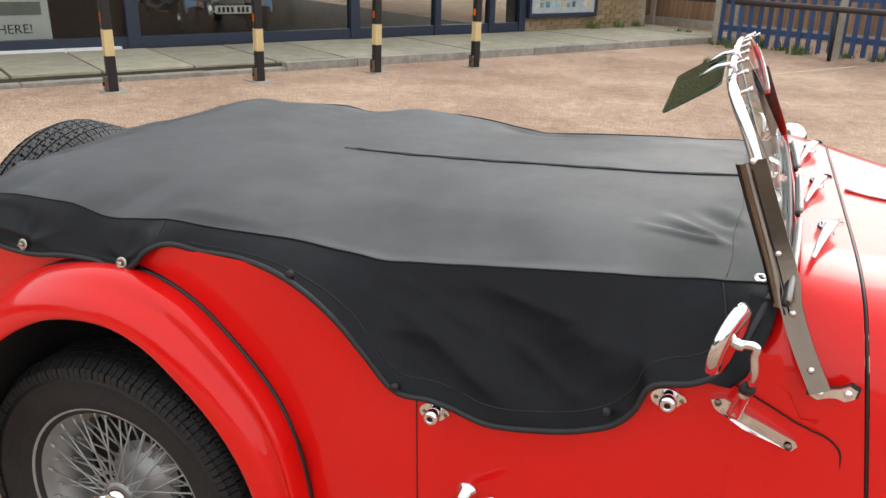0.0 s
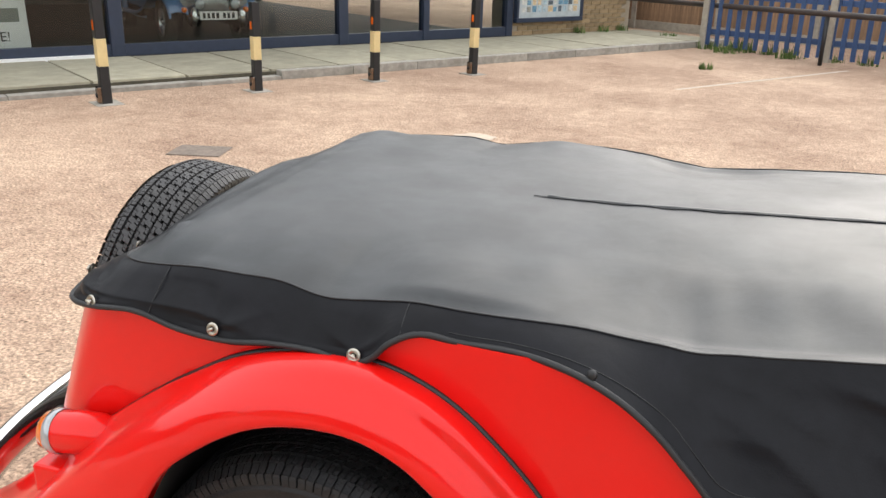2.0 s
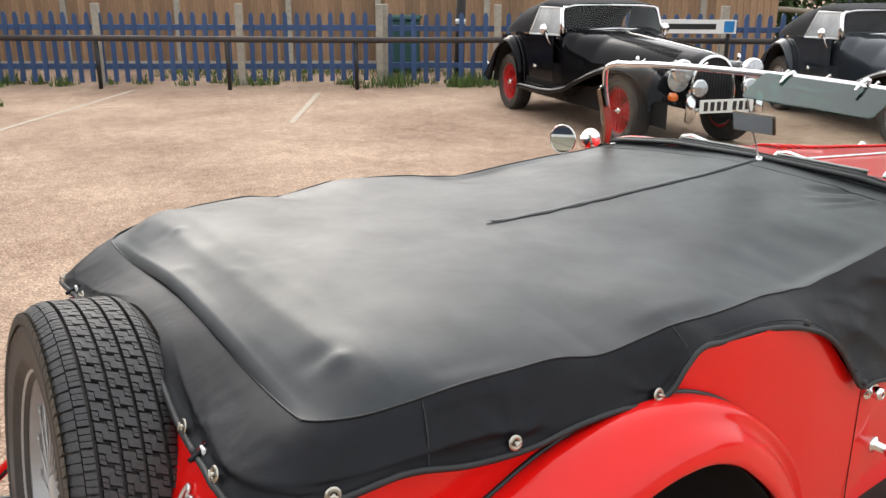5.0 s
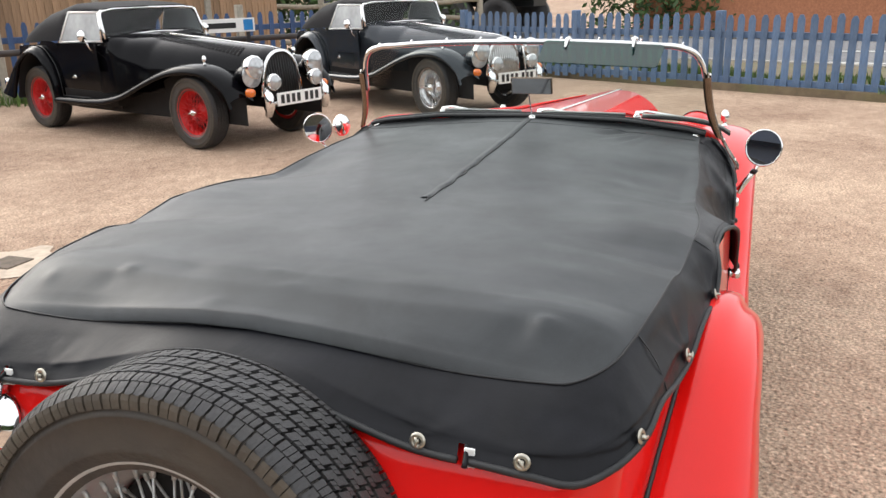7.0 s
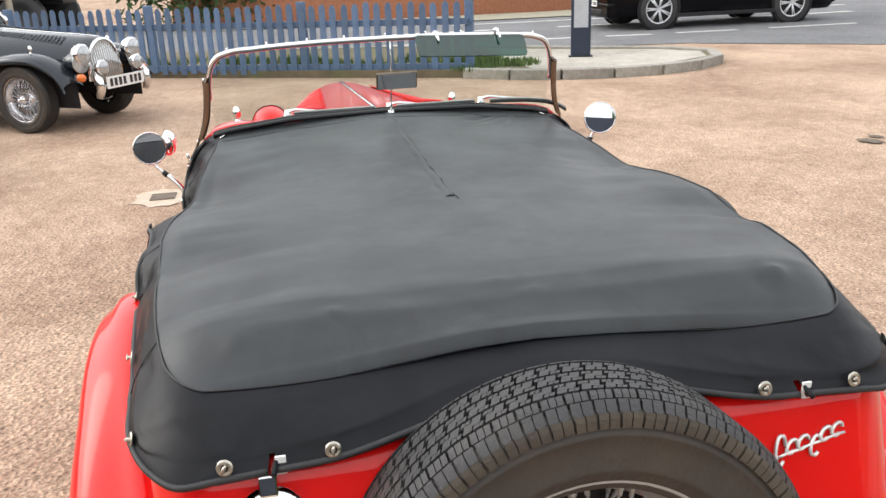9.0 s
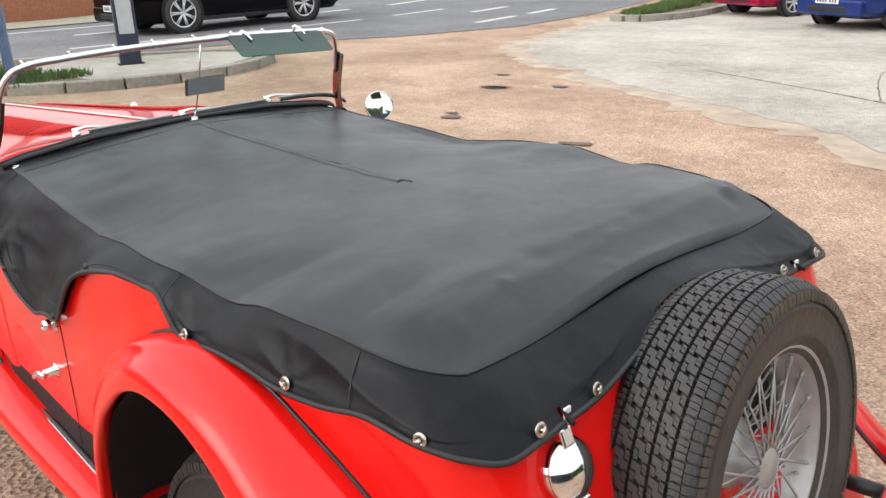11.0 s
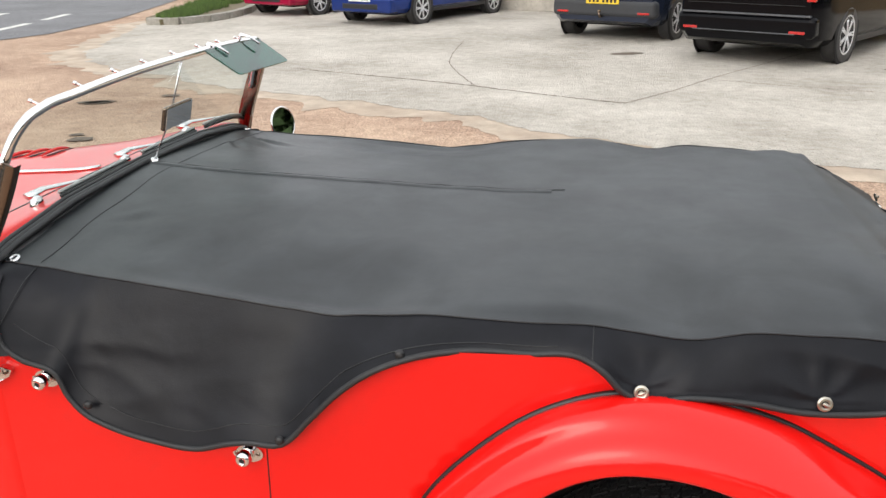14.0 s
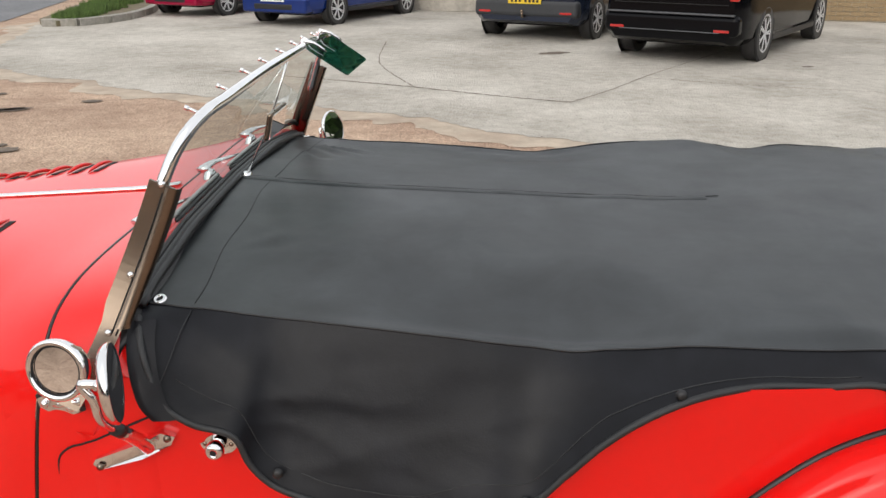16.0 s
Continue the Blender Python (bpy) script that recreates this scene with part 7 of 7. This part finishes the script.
def another_roadster(m, label, paint, rims, grille_mat, hood=True, group="parked roadsters"):
    """A sister car built from the same panels in another colour, with its own hood, lamps and plate."""
    c = thing("roadster", label, "car", m, group)
    for o in list(car.children):
        if o.name.split(".")[0] not in SHARED:
            continue
        q = o.copy()
        scene.collection.objects.link(q)
        q.parent = c
        if q.data is not None and q.data.materials[0] is M_RED:
            q.material_slots[0].link = "OBJECT"
            q.material_slots[0].material = paint
        if o.name.split(".")[0] == "grille":
            q.material_slots[0].link = "OBJECT"
            q.material_slots[0].material = grille_mat
        for k in o.children:
            k2 = k.copy()
            scene.collection.objects.link(k2)
            k2.parent = q
    for x in (0.0, 2.49):
        for sgn in (-1, 1):
            add_wheel("wheel", pose(x, sgn * 0.5335, 0.3155, -90 * sgn, 0, 0), c, over={"rim": rims, "spokes": rims, "hub": rims}, label="wire wheel")
    # grille bars, lamps, plate, bumper
    for i in range(15):
        y = -0.20 + i * 0.0286
        top = hood_z(2.96, y) - 0.05
        v, f = tube([(3.005 + 0.02 * (0.5 - abs(y)), y, 0.40), (3.01, y, (0.4 + top) / 2), (2.985, y, top)], 0.0055, 6)
        mesh_ob("grille_bar", v, f, M_CHROME if grille_mat is not M_DARK else M_BLACK, c)
    for sgn in (-1, 1):
        v, f = lathe([(0.0, 0.045), (0.05, 0.035), (0.088, 0.01), (0.10, 0.0), (0.102, -0.02), (0.08, -0.08), (0.03, -0.13)], 32)
        o = mesh_ob("headlamp", v, f, M_CHROME, c, "chrome headlamp")
        o.matrix_local = pose(3.06, sgn * 0.345, 0.70, 0, 90, 0)
        v, f = lathe([(0.0, 0.050), (0.05, 0.041), (0.088, 0.014)], 32)
        mesh_ob("lens", v, f, M_LENS, o)
        v, f = lathe([(0.0, 0.03), (0.055, 0.022), (0.072, 0.004), (0.074, -0.01), (0.05, -0.06)], 28)
        o = mesh_ob("spot_lamp", v, f, M_CHROME, c, "chrome spot lamp")
        o.matrix_local = pose(3.17, sgn * 0.245, 0.575, 0, 90, 0)
        v, f = lathe([(0.0, 0.034), (0.055, 0.027), (0.066, 0.008)], 28)
        mesh_ob("lens", v, f, M_LENS, o)
        v, f = lathe([(0.0, 0.03), (0.028, 0.025), (0.036, 0.01), (0.037, -0.03)], 24)
        o = mesh_ob("indicator", v, f, M_AMBER, c, "amber indicator")
        o.matrix_local = pose(3.08, sgn * 0.43, 0.50, 0, 90, 0)
        v, f = tube([(3.16, sgn * 0.33, 0.30), (3.19, sgn * 0.33, 0.38), (3.18, sgn * 0.33, 0.47), (3.14, sgn * 0.33, 0.53)], [0.03, 0.042, 0.042, 0.02], 14)
        mesh_ob("overrider", v, f, M_CHROME, c, "chrome overrider")
    part("number_plate", box(3.20, 3.212, -0.26, 0.26, 0.375, 0.486, 0.003), M_WHITE, c, "white number plate")
    for k in range(7):
        y = -0.205 + k * 0.062 + (0.03 if k > 3 else 0)
        part("plate_bar", box(3.2125, 3.2145, y - 0.019, y + 0.019, 0.395, 0.468), M_BLACK, c)
    v, f = tube([(3.17, y, 0.40) for y in np.linspace(-0.34, 0.34, 8)], 0.018, 8)
    mesh_ob("badge_bar", v, f, M_CHROME, c)
    if not hood:
        return c
    for sgn in (-1, 1):
        v, f = prism([(0.55, .62), (0.55, .865), (1.20, .885), (1.22, .62)], 0.0, 0.006)
        mesh_ob("door_top", [(x, sgn * (side(x) - 0.001 + h), z) for x, z, h in v], f, paint, c, "black door", smooth=False)
        ol = [(0.50, .88), (1.23, .90), (1.165, 1.16), (0.66, 1.16)]
        v, f = prism(ol, 0.0, 0.008)
        mesh_ob("sidescreen", [(x, sgn * (0.585 - 0.16 * (z - .88) + h), z) for x, z, h in v], f, mat("clear_sidescreen", (0.35, 0.37, 0.38), 0.15, 0, 0.3, 3), c, "hazy clear sidescreen", smooth=False)
        for i in range(4):
            a, b = ol[i], ol[(i + 1) % 4]
            v, f = tube([(p[0], sgn * (0.594 - 0.16 * (p[1] - .88)), p[1]) for p in (a, b)], 0.010, 8)
            mesh_ob("sidescreen_frame", v, f, M_WHITE if i != 1 else M_CHROME, c)
        v, f = tube([(1.26, sgn * .565, .92), (1.225, sgn * .56, 1.01), (1.18, sgn * .545, 1.12), (1.160, sgn * .52, 1.165), (1.155, sgn * .4, 1.182), (1.153, 0, 1.188)], 0.014, 10)
        mesh_ob("screen_frame", v, f, M_CHROME, c, "chrome windscreen frame")
        door_m = lathe([(0.0, -0.03), (0.04, -0.02), (0.055, 0.0), (0.05, 0.004), (0.0, 0.004)], 24)
        o = mesh_ob("door_mirror", *door_m, M_CHROME, c, "round chrome door mirror")
        o.matrix_local = pose(1.10, sgn * 0.70, 0.95, 0, -90, 0)
        v, f = tube([(1.11, sgn * 0.70, 0.95), (1.14, sgn * 0.68, 0.86), (1.15, sgn * 0.645, 0.80)], 0.007, 8)
        mesh_ob("mirror_arm", v, f, M_CHROME, c)
    gv2 = [(1.26, -.55, .93), (1.26, .55, .93), (1.158, .50, 1.175), (1.158, -.50, 1.175)]
    o = mesh_ob("pane", gv2, [(0, 1, 2, 3)], M_GLASS, c, "windscreen glass", smooth=False)
    o.visible_shadow = False
    rows = []
    for x, top, w, base in ((1.16, 1.205, .50, 1.165), (0.98, 1.235, .52, 1.165), (0.7, 1.25, .53, 1.155), (0.5, 1.245, .54, 1.03), (0.42, 1.235, .56, .89), (0.18, 1.18, .575, .88), (-0.05, 1.08, .57, .87), (-0.22, .98, .55, .86), (-0.36, .89, .50, .85)):
        row = []
        for a in np.linspace(0, math.pi, 31):
            cc, ss = math.cos(a), math.sin(a)
            row.append((x, w * math.copysign(abs(cc) ** 0.5, cc), base + (top - base) * abs(ss) ** 0.6))
        rows.append(row)
    v, f = grid(rows)
    mesh_ob("hood", v, f, mat("hood_fabric", (0.010, 0.010, 0.012), 0.85, 0, 0.3, 20, 0.2, 200), c, "black fabric hood, raised")
    v, f = tube([(1.285, y, .965 - 0.05 * abs(y)) for y in np.linspace(-0.45, 0.45, 10)], 0.008, 8)
    mesh_ob("wipers", v, f, M_CHROME, c)
    return c


M_REDRIM = mat("red_rim_paint", (0.55, 0.012, 0.012), 0.35, 0, 0.08, 14)
M_BRIGHT = mat("polished_wire", (0.75, 0.75, 0.76), 0.2, 1.0, 0.1, 20)
M_SKYBLUE = mat("light_blue_car_paint", (0.12, 0.25, 0.48), 0.3, 0.1, 0.04, 4, coat=1.0)
another_roadster(pose(6.22, 6.38, 0, 0, 0, -106.3) @ Matrix.Scale(1.03, 4), "black roadster with red wire wheels and its black hood up", M_BLACKPAINT, M_REDRIM, M_DARK)
another_roadster(pose(8.85, 4.48, 0, 0, 0, -121.0) @ Matrix.Scale(1.0, 4), "dark grey and black roadster with bright wire wheels and raised hood", M_GREYPAINT, M_BRIGHT, M_SILVER)
another_roadster(SM @ pose(3.26, 3.40, 0.098, 0, 0, -96) @ Matrix.Scale(0.95, 4), "light blue roadster standing inside a showroom", M_SKYBLUE, M_BRIGHT, M_SILVER, False, "showroom roadsters")
another_roadster(SM @ pose(0.05, 3.55, 0.098, 0, 0, -92) @ Matrix.Scale(0.95, 4), "red roadster standing inside a showroom", M_RED, M_BRIGHT, M_SILVER, False, "showroom roadsters")


# ---- modern cars ----
M_ALLOY = mat("alloy_wheel", (0.66, 0.66, 0.67), 0.32, 0.35, 0.06, 20)
def modern_car(m, label, paint, length, width, height, wheelbase, front_over, tyre, rear_light=True, plate=M_YELLOW, group="cars parked in the yard", plate_z=0.60):
    """A hatchback or van: x forward, origin under the rear axle."""
    c = thing("car", label, "car", m, group)
    xr, xf = -(length - wheelbase - front_over), wheelbase + front_over
    hw = width / 2
    rows = []
    st = np.linspace(xr, xf, 46)
    for x in st:
        t = (x - xr) / (xf - xr)
        end = min(1.0, (t + 0.004) / 0.035, (1.004 - t) / 0.06) ** 0.4
        nose = lerp(t, [0, .03, .60, .72, .80, .97, 1], [height * .60, height * .66, height * .62, height * .62, height * .58, height * .48, height * .40])
        roof = lerp(t, [0, .035, .10, .40, .58, .74, 1], [nose, height * .9, height * .985, height, height * .96, nose, nose])
        w = hw * (0.86 + 0.14 * end) * lerp(t, [0, .08, .5, .9, 1], [.93, 1, 1, .97, .84])
        low = 0.235 + 0.10 * (1 - end)
        half2 = [(0.0, low), (w * 0.88, low), (w * 0.97, low + 0.08), (w * 0.99, 0.45), (w, 0.62), (w * 0.985, 0.78), (w * 0.95, max(nose, 0.80) - 0.02), (w * 0.92, max(nose, 0.80)), (w * 0.86, nose + (roof - nose) * 0.55), (w * 0.76, nose + (roof - nose) * 0.92), (w * 0.55, roof), (0.0, roof + 0.012)]
        rows.append([(x, -y, z) for y, z in half2] + [(x, y, z) for y, z in half2[::-1][1:-1]])
    v, f = grid(rows, closed_v=True)
    k = len(rows[0])
    f += [tuple(range(k))[::-1], tuple(len(v) - k + i for i in range(k))]
    body = mesh_ob("body", v, f, paint, c, "painted bodyshell")
    body.data.set_sharp_from_angle(angle=radians(32))
    for sgn in (-1, 1):
        for x0, x1 in ((xr + 0.30, wheelbase * 0.36), (wheelbase * 0.39, wheelbase * 0.80)):
            z0, z1 = height * 0.645, height * 0.92
            vv = [(x0, sgn * hw * 0.945, z0), (x1, sgn * hw * 0.945, z0), (x1 - 0.05, sgn * hw * 0.80, z1), (x0 + 0.1, sgn * hw * 0.80, z1)]
            mesh_ob("side_window", vv, [(0, 1, 2, 3)], M_DARKGLASS, c, "dark side window", smooth=False)
        part("sill_trim", box(0.35, wheelbase - 0.35, sgn * hw * 0.985 - 0.012, sgn * hw * 0.985 + 0.012, 0.22, 0.29, 0.006), M_BLACK, c, "black sill trim")
        for x in (0.0, wheelbase):
            # flat near-black disc on the flank stands in for the arch's shade
            v, f = lathe([(0.0, 0.0), (tyre + 0.045, 0.0), (tyre + 0.055, 0.004), (tyre + 0.045, 0.010), (0.0, 0.010)], 40)
            o = mesh_ob("wheel_arch", v, f, M_DARK, c)
            o.matrix_local = pose(x, sgn * (hw * 0.985 - 0.004), tyre + 0.01, -90 * sgn, 0, 0)
            w = new("wheel")
            w.parent = c
            w.matrix_local = pose(x, sgn * (hw - 0.10), tyre, -90 * sgn, 0, 0)
            rr2 = tyre * 0.68
            v, f = lathe([(rr2, -0.09), (tyre - 0.02, -0.10), (tyre, -0.08), (tyre, 0.08), (tyre - 0.02, 0.10), (rr2, 0.095)], 44)
            mesh_ob("tyre", v, f, M_RUBBER, w, "black tyre")
            v, f = lathe([(rr2 + 0.006, 0.098), (rr2 - 0.012, 0.096), (rr2 - 0.03, 0.06), (rr2 - 0.03, 0.0)], 44)
            mesh_ob("rim", v, f, M_ALLOY, w, "silver rim")
            v, f = lathe([(0.0, 0.02), (rr2 - 0.03, 0.02)], 40)
            mesh_ob("brake", v, f, M_DARK, w)
            sp2 = []
            for i in range(7):
                a = 2 * math.pi * i / 7
                for da in (-0.09, 0.09):
                    sp2.append(tube([(0.03 * math.cos(a), 0.03 * math.sin(a), 0.086), ((rr2 - 0.012) * math.cos(a + da), (rr2 - 0.012) * math.sin(a + da), 0.084)], [0.024, 0.018], 6, flat=0.6))
            sp2.append(lathe([(0.0, 0.095), (0.05, 0.092), (0.06, 0.07)], 20))
            v, f = merge(*sp2)
            mesh_ob("spokes", v, f, M_ALLOY, w, "silver alloy spokes")
        part("rear_lamp", box(xr - 0.006, xr + 0.06, sgn * hw * 0.84 - 0.05, sgn * hw * 0.84 + 0.05, 0.75, 1.02, 0.01), M_REDLENS, c, "red rear lamp")
        part("bumper_reflector", box(xr - 0.030, xr + 0.02, sgn * hw * 0.72 - 0.09, sgn * hw * 0.72 + 0.09, 0.40, 0.43, 0.004), M_REDLENS, c, "red bumper reflector")
        part("headlamp", box(xf - 0.30, xf - 0.02, sgn * hw * 0.66 - 0.14, sgn * hw * 0.66 + 0.12, 0.60, 0.74, 0.03), M_LENS, c, "headlamp")
    part("rear_bumper", box(xr - 0.02, xr + 0.25, -hw * 0.93, hw * 0.93, 0.34, 0.60, 0.07, 4), paint if paint is not M_NAVYPAINT else mat("bumper_plastic", (0.03, 0.032, 0.036), 0.6, 0, 0.1, 14), c, "rear bumper")
    part("front_bumper", box(xf - 0.30, xf + 0.015, -hw * 0.84, hw * 0.84, 0.24, 0.52, 0.05, 3), paint, c, "front bumper")
    part("air_intake", box(xf - 0.1, xf + 0.02, -hw * 0.5, hw * 0.5, 0.30, 0.40, 0.015), M_BLACK, c, "black air intake")
    part("underside", box(xr + 0.45, xf - 0.30, -hw * 0.62, hw * 0.62, 0.19, 0.28), M_DARK, c)
    part("rear_plate", box(xr - 0.034, xr - 0.020, -0.26, 0.26, plate_z, plate_z + 0.11, 0.003), plate, c, "rear number plate")
    part("front_plate", box(xf + 0.018, xf + 0.028, -0.26, 0.26, 0.44, 0.55, 0.003), M_WHITE, c, "white front number plate")
    for kk in range(7):
        y = -0.205 + kk * 0.062 + (0.03 if kk > 3 else 0)
        part("plate_bar", box(xr - 0.0355, xr - 0.0338, y - 0.018, y + 0.018, plate_z + 0.02, plate_z + 0.09), M_BLACK, c)
        part("plate_bar", box(xf + 0.0285, xf + 0.0305, y - 0.018, y + 0.018, 0.46, 0.53), M_BLACK, c)
    return c


def car_at(near, fwd, side_sign, width, scale):
    """Pose of a car from one rear wheel's foot, its heading and on which side that wheel is (+1: left)."""
    f = Vector((*fwd, 0)).normalized()
    left = Vector((-f.y, f.x, 0))
    o = Vector((*near, 0)) - left * side_sign * (width / 2 - 0.1) * scale
    return Matrix.Translation(o) @ Matrix.Rotation(math.atan2(f.y, f.x), 4, "Z") @ Matrix.Scale(scale, 4)


black_car = modern_car(car_at((-2.50, -8.80), (-0.54, -0.842), -1, 1.80, 0.96), "black people carrier with alloy wheels parked on concrete", M_BLACKPAINT, 4.6, 1.80, 1.65, 2.8, 0.9, 0.33, plate_z=0.95)
M_DULL = mat("grey_trim_and_highlight", (0.085, 0.088, 0.095), 0.5, 0, 0.15, 14)
# the lip's highlight is put into its grey; the strip below is grey trim
part("bumper_lip", box(-0.932, -0.86, -0.78, 0.78, 0.585, 0.605, 0.006, 3), M_DULL, black_car, "grey bumper lip")
part("bumper_strip", box(-0.926, -0.900, -0.62, 0.62, 0.388, 0.400, 0.004), M_DULL, black_car, "grey bumper strip")
part("tailgate_seam", box(-0.915, -0.902, -0.70, 0.70, 0.70, 0.71, 0.002), M_DARK, black_car)
van = modern_car(car_at((-0.80, -10.92), (-0.43, -0.903), -1, 1.78, 0.95), "dark navy van-like car with a tow ball", M_NAVYPAINT, 4.2, 1.78, 1.8, 2.7, 0.8, 0.315, plate_z=0.535)
v, f = tube([(-0.70, 0, 0.36), (-0.80, 0, 0.36), (-0.82, 0, 0.42)], 0.018, 10)
mesh_ob("tow_bar", v, f, M_STEEL, van, "steel tow bar")
v, f = lathe([(0.026 * math.sin(a), 0.026 - 0.026 * math.cos(a)) for a in np.linspace(0, math.pi, 9)], 14)
mesh_ob("tow_ball", v, f, M_STEEL, van, "steel tow ball").matrix_local = pose(-0.82, 0, 0.41)
fw = Vector((0.417, 0.909, 0))
blue_front = Vector((3.25, -12.84, 0))
modern_car(car_at(tuple((blue_front - fw * 2.55 * 0.90)[:2]), (0.417, 0.909), 1, 1.72, 0.90), "blue hatchback facing the yard", M_BLUEPAINT, 4.0, 1.72, 1.48, 2.55, 0.8, 0.30)
red_front = Vector((5.58, -14.42, 0))
modern_car(car_at(tuple((red_front - fw * 2.5 * 0.88)[:2]), (0.417, 0.909), 1, 1.7, 0.88), "crimson hatchback facing the yard", M_CRIMSON, 3.9, 1.70, 1.48, 2.5, 0.78, 0.30)
modern_car(pose(14.65, -9.6, 0, 0, 0, 90), "black four-wheel-drive car on a road", M_BLACKPAINT, 4.7, 1.86, 1.75, 2.75, 0.95, 0.38, group="cars on the road")

# a lorry beyond the front fence, seen by its chassis
lorry = thing("lorry", "dark lorry with a cream bed passing on a road", "lorry", pose(21.0, 8.0, 0.01, 0, 0, 80))
part("chassis", box(-3.2, 3.2, -0.4, 0.4, 0.75, 0.95, 0.02), M_BLACK, lorry)
part("skirt", box(-1.6, 1.4, 1.05, 1.15, 0.62, 1.0, 0.02), M_BLACK, lorry, "black side guard")
part("bed", box(-3.3, 1.6, -1.2, 1.2, 1.0, 1.25, 0.02), M_POST, lorry, "cream bed")
part("body_side", box(-3.3, 1.6, -1.15, 1.15, 1.25, 2.3, 0.03), M_POST, lorry, "cream tipper body")
part("cab", box(1.75, 3.5, -1.2, 1.2, 0.6, 2.8, 0.12, 3), M_NAVY, lorry, "dark navy cab")
part("marker", box(-0.6, 0.6, 1.151, 1.17, 0.80, 0.90, 0.01), M_YELLOW, lorry, "yellow marker strip")
for x in (-2.5, -1.3, 2.6):
    for sgn in (-1, 1):
        v, f = merge(lathe([(0.0, 0.02), (0.26, 0.02), (0.30, 0.12), (0.46, 0.13), (0.50, 0.10), (0.50, -0.12), (0.0, -0.12)], 36))
        o = mesh_ob("wheel", v, f, M_RUBBER, lorry, "dark lorry wheel")
        o.matrix_local = pose(x, sgn * 1.0, 0.5, -90 * sgn, 0, 0)
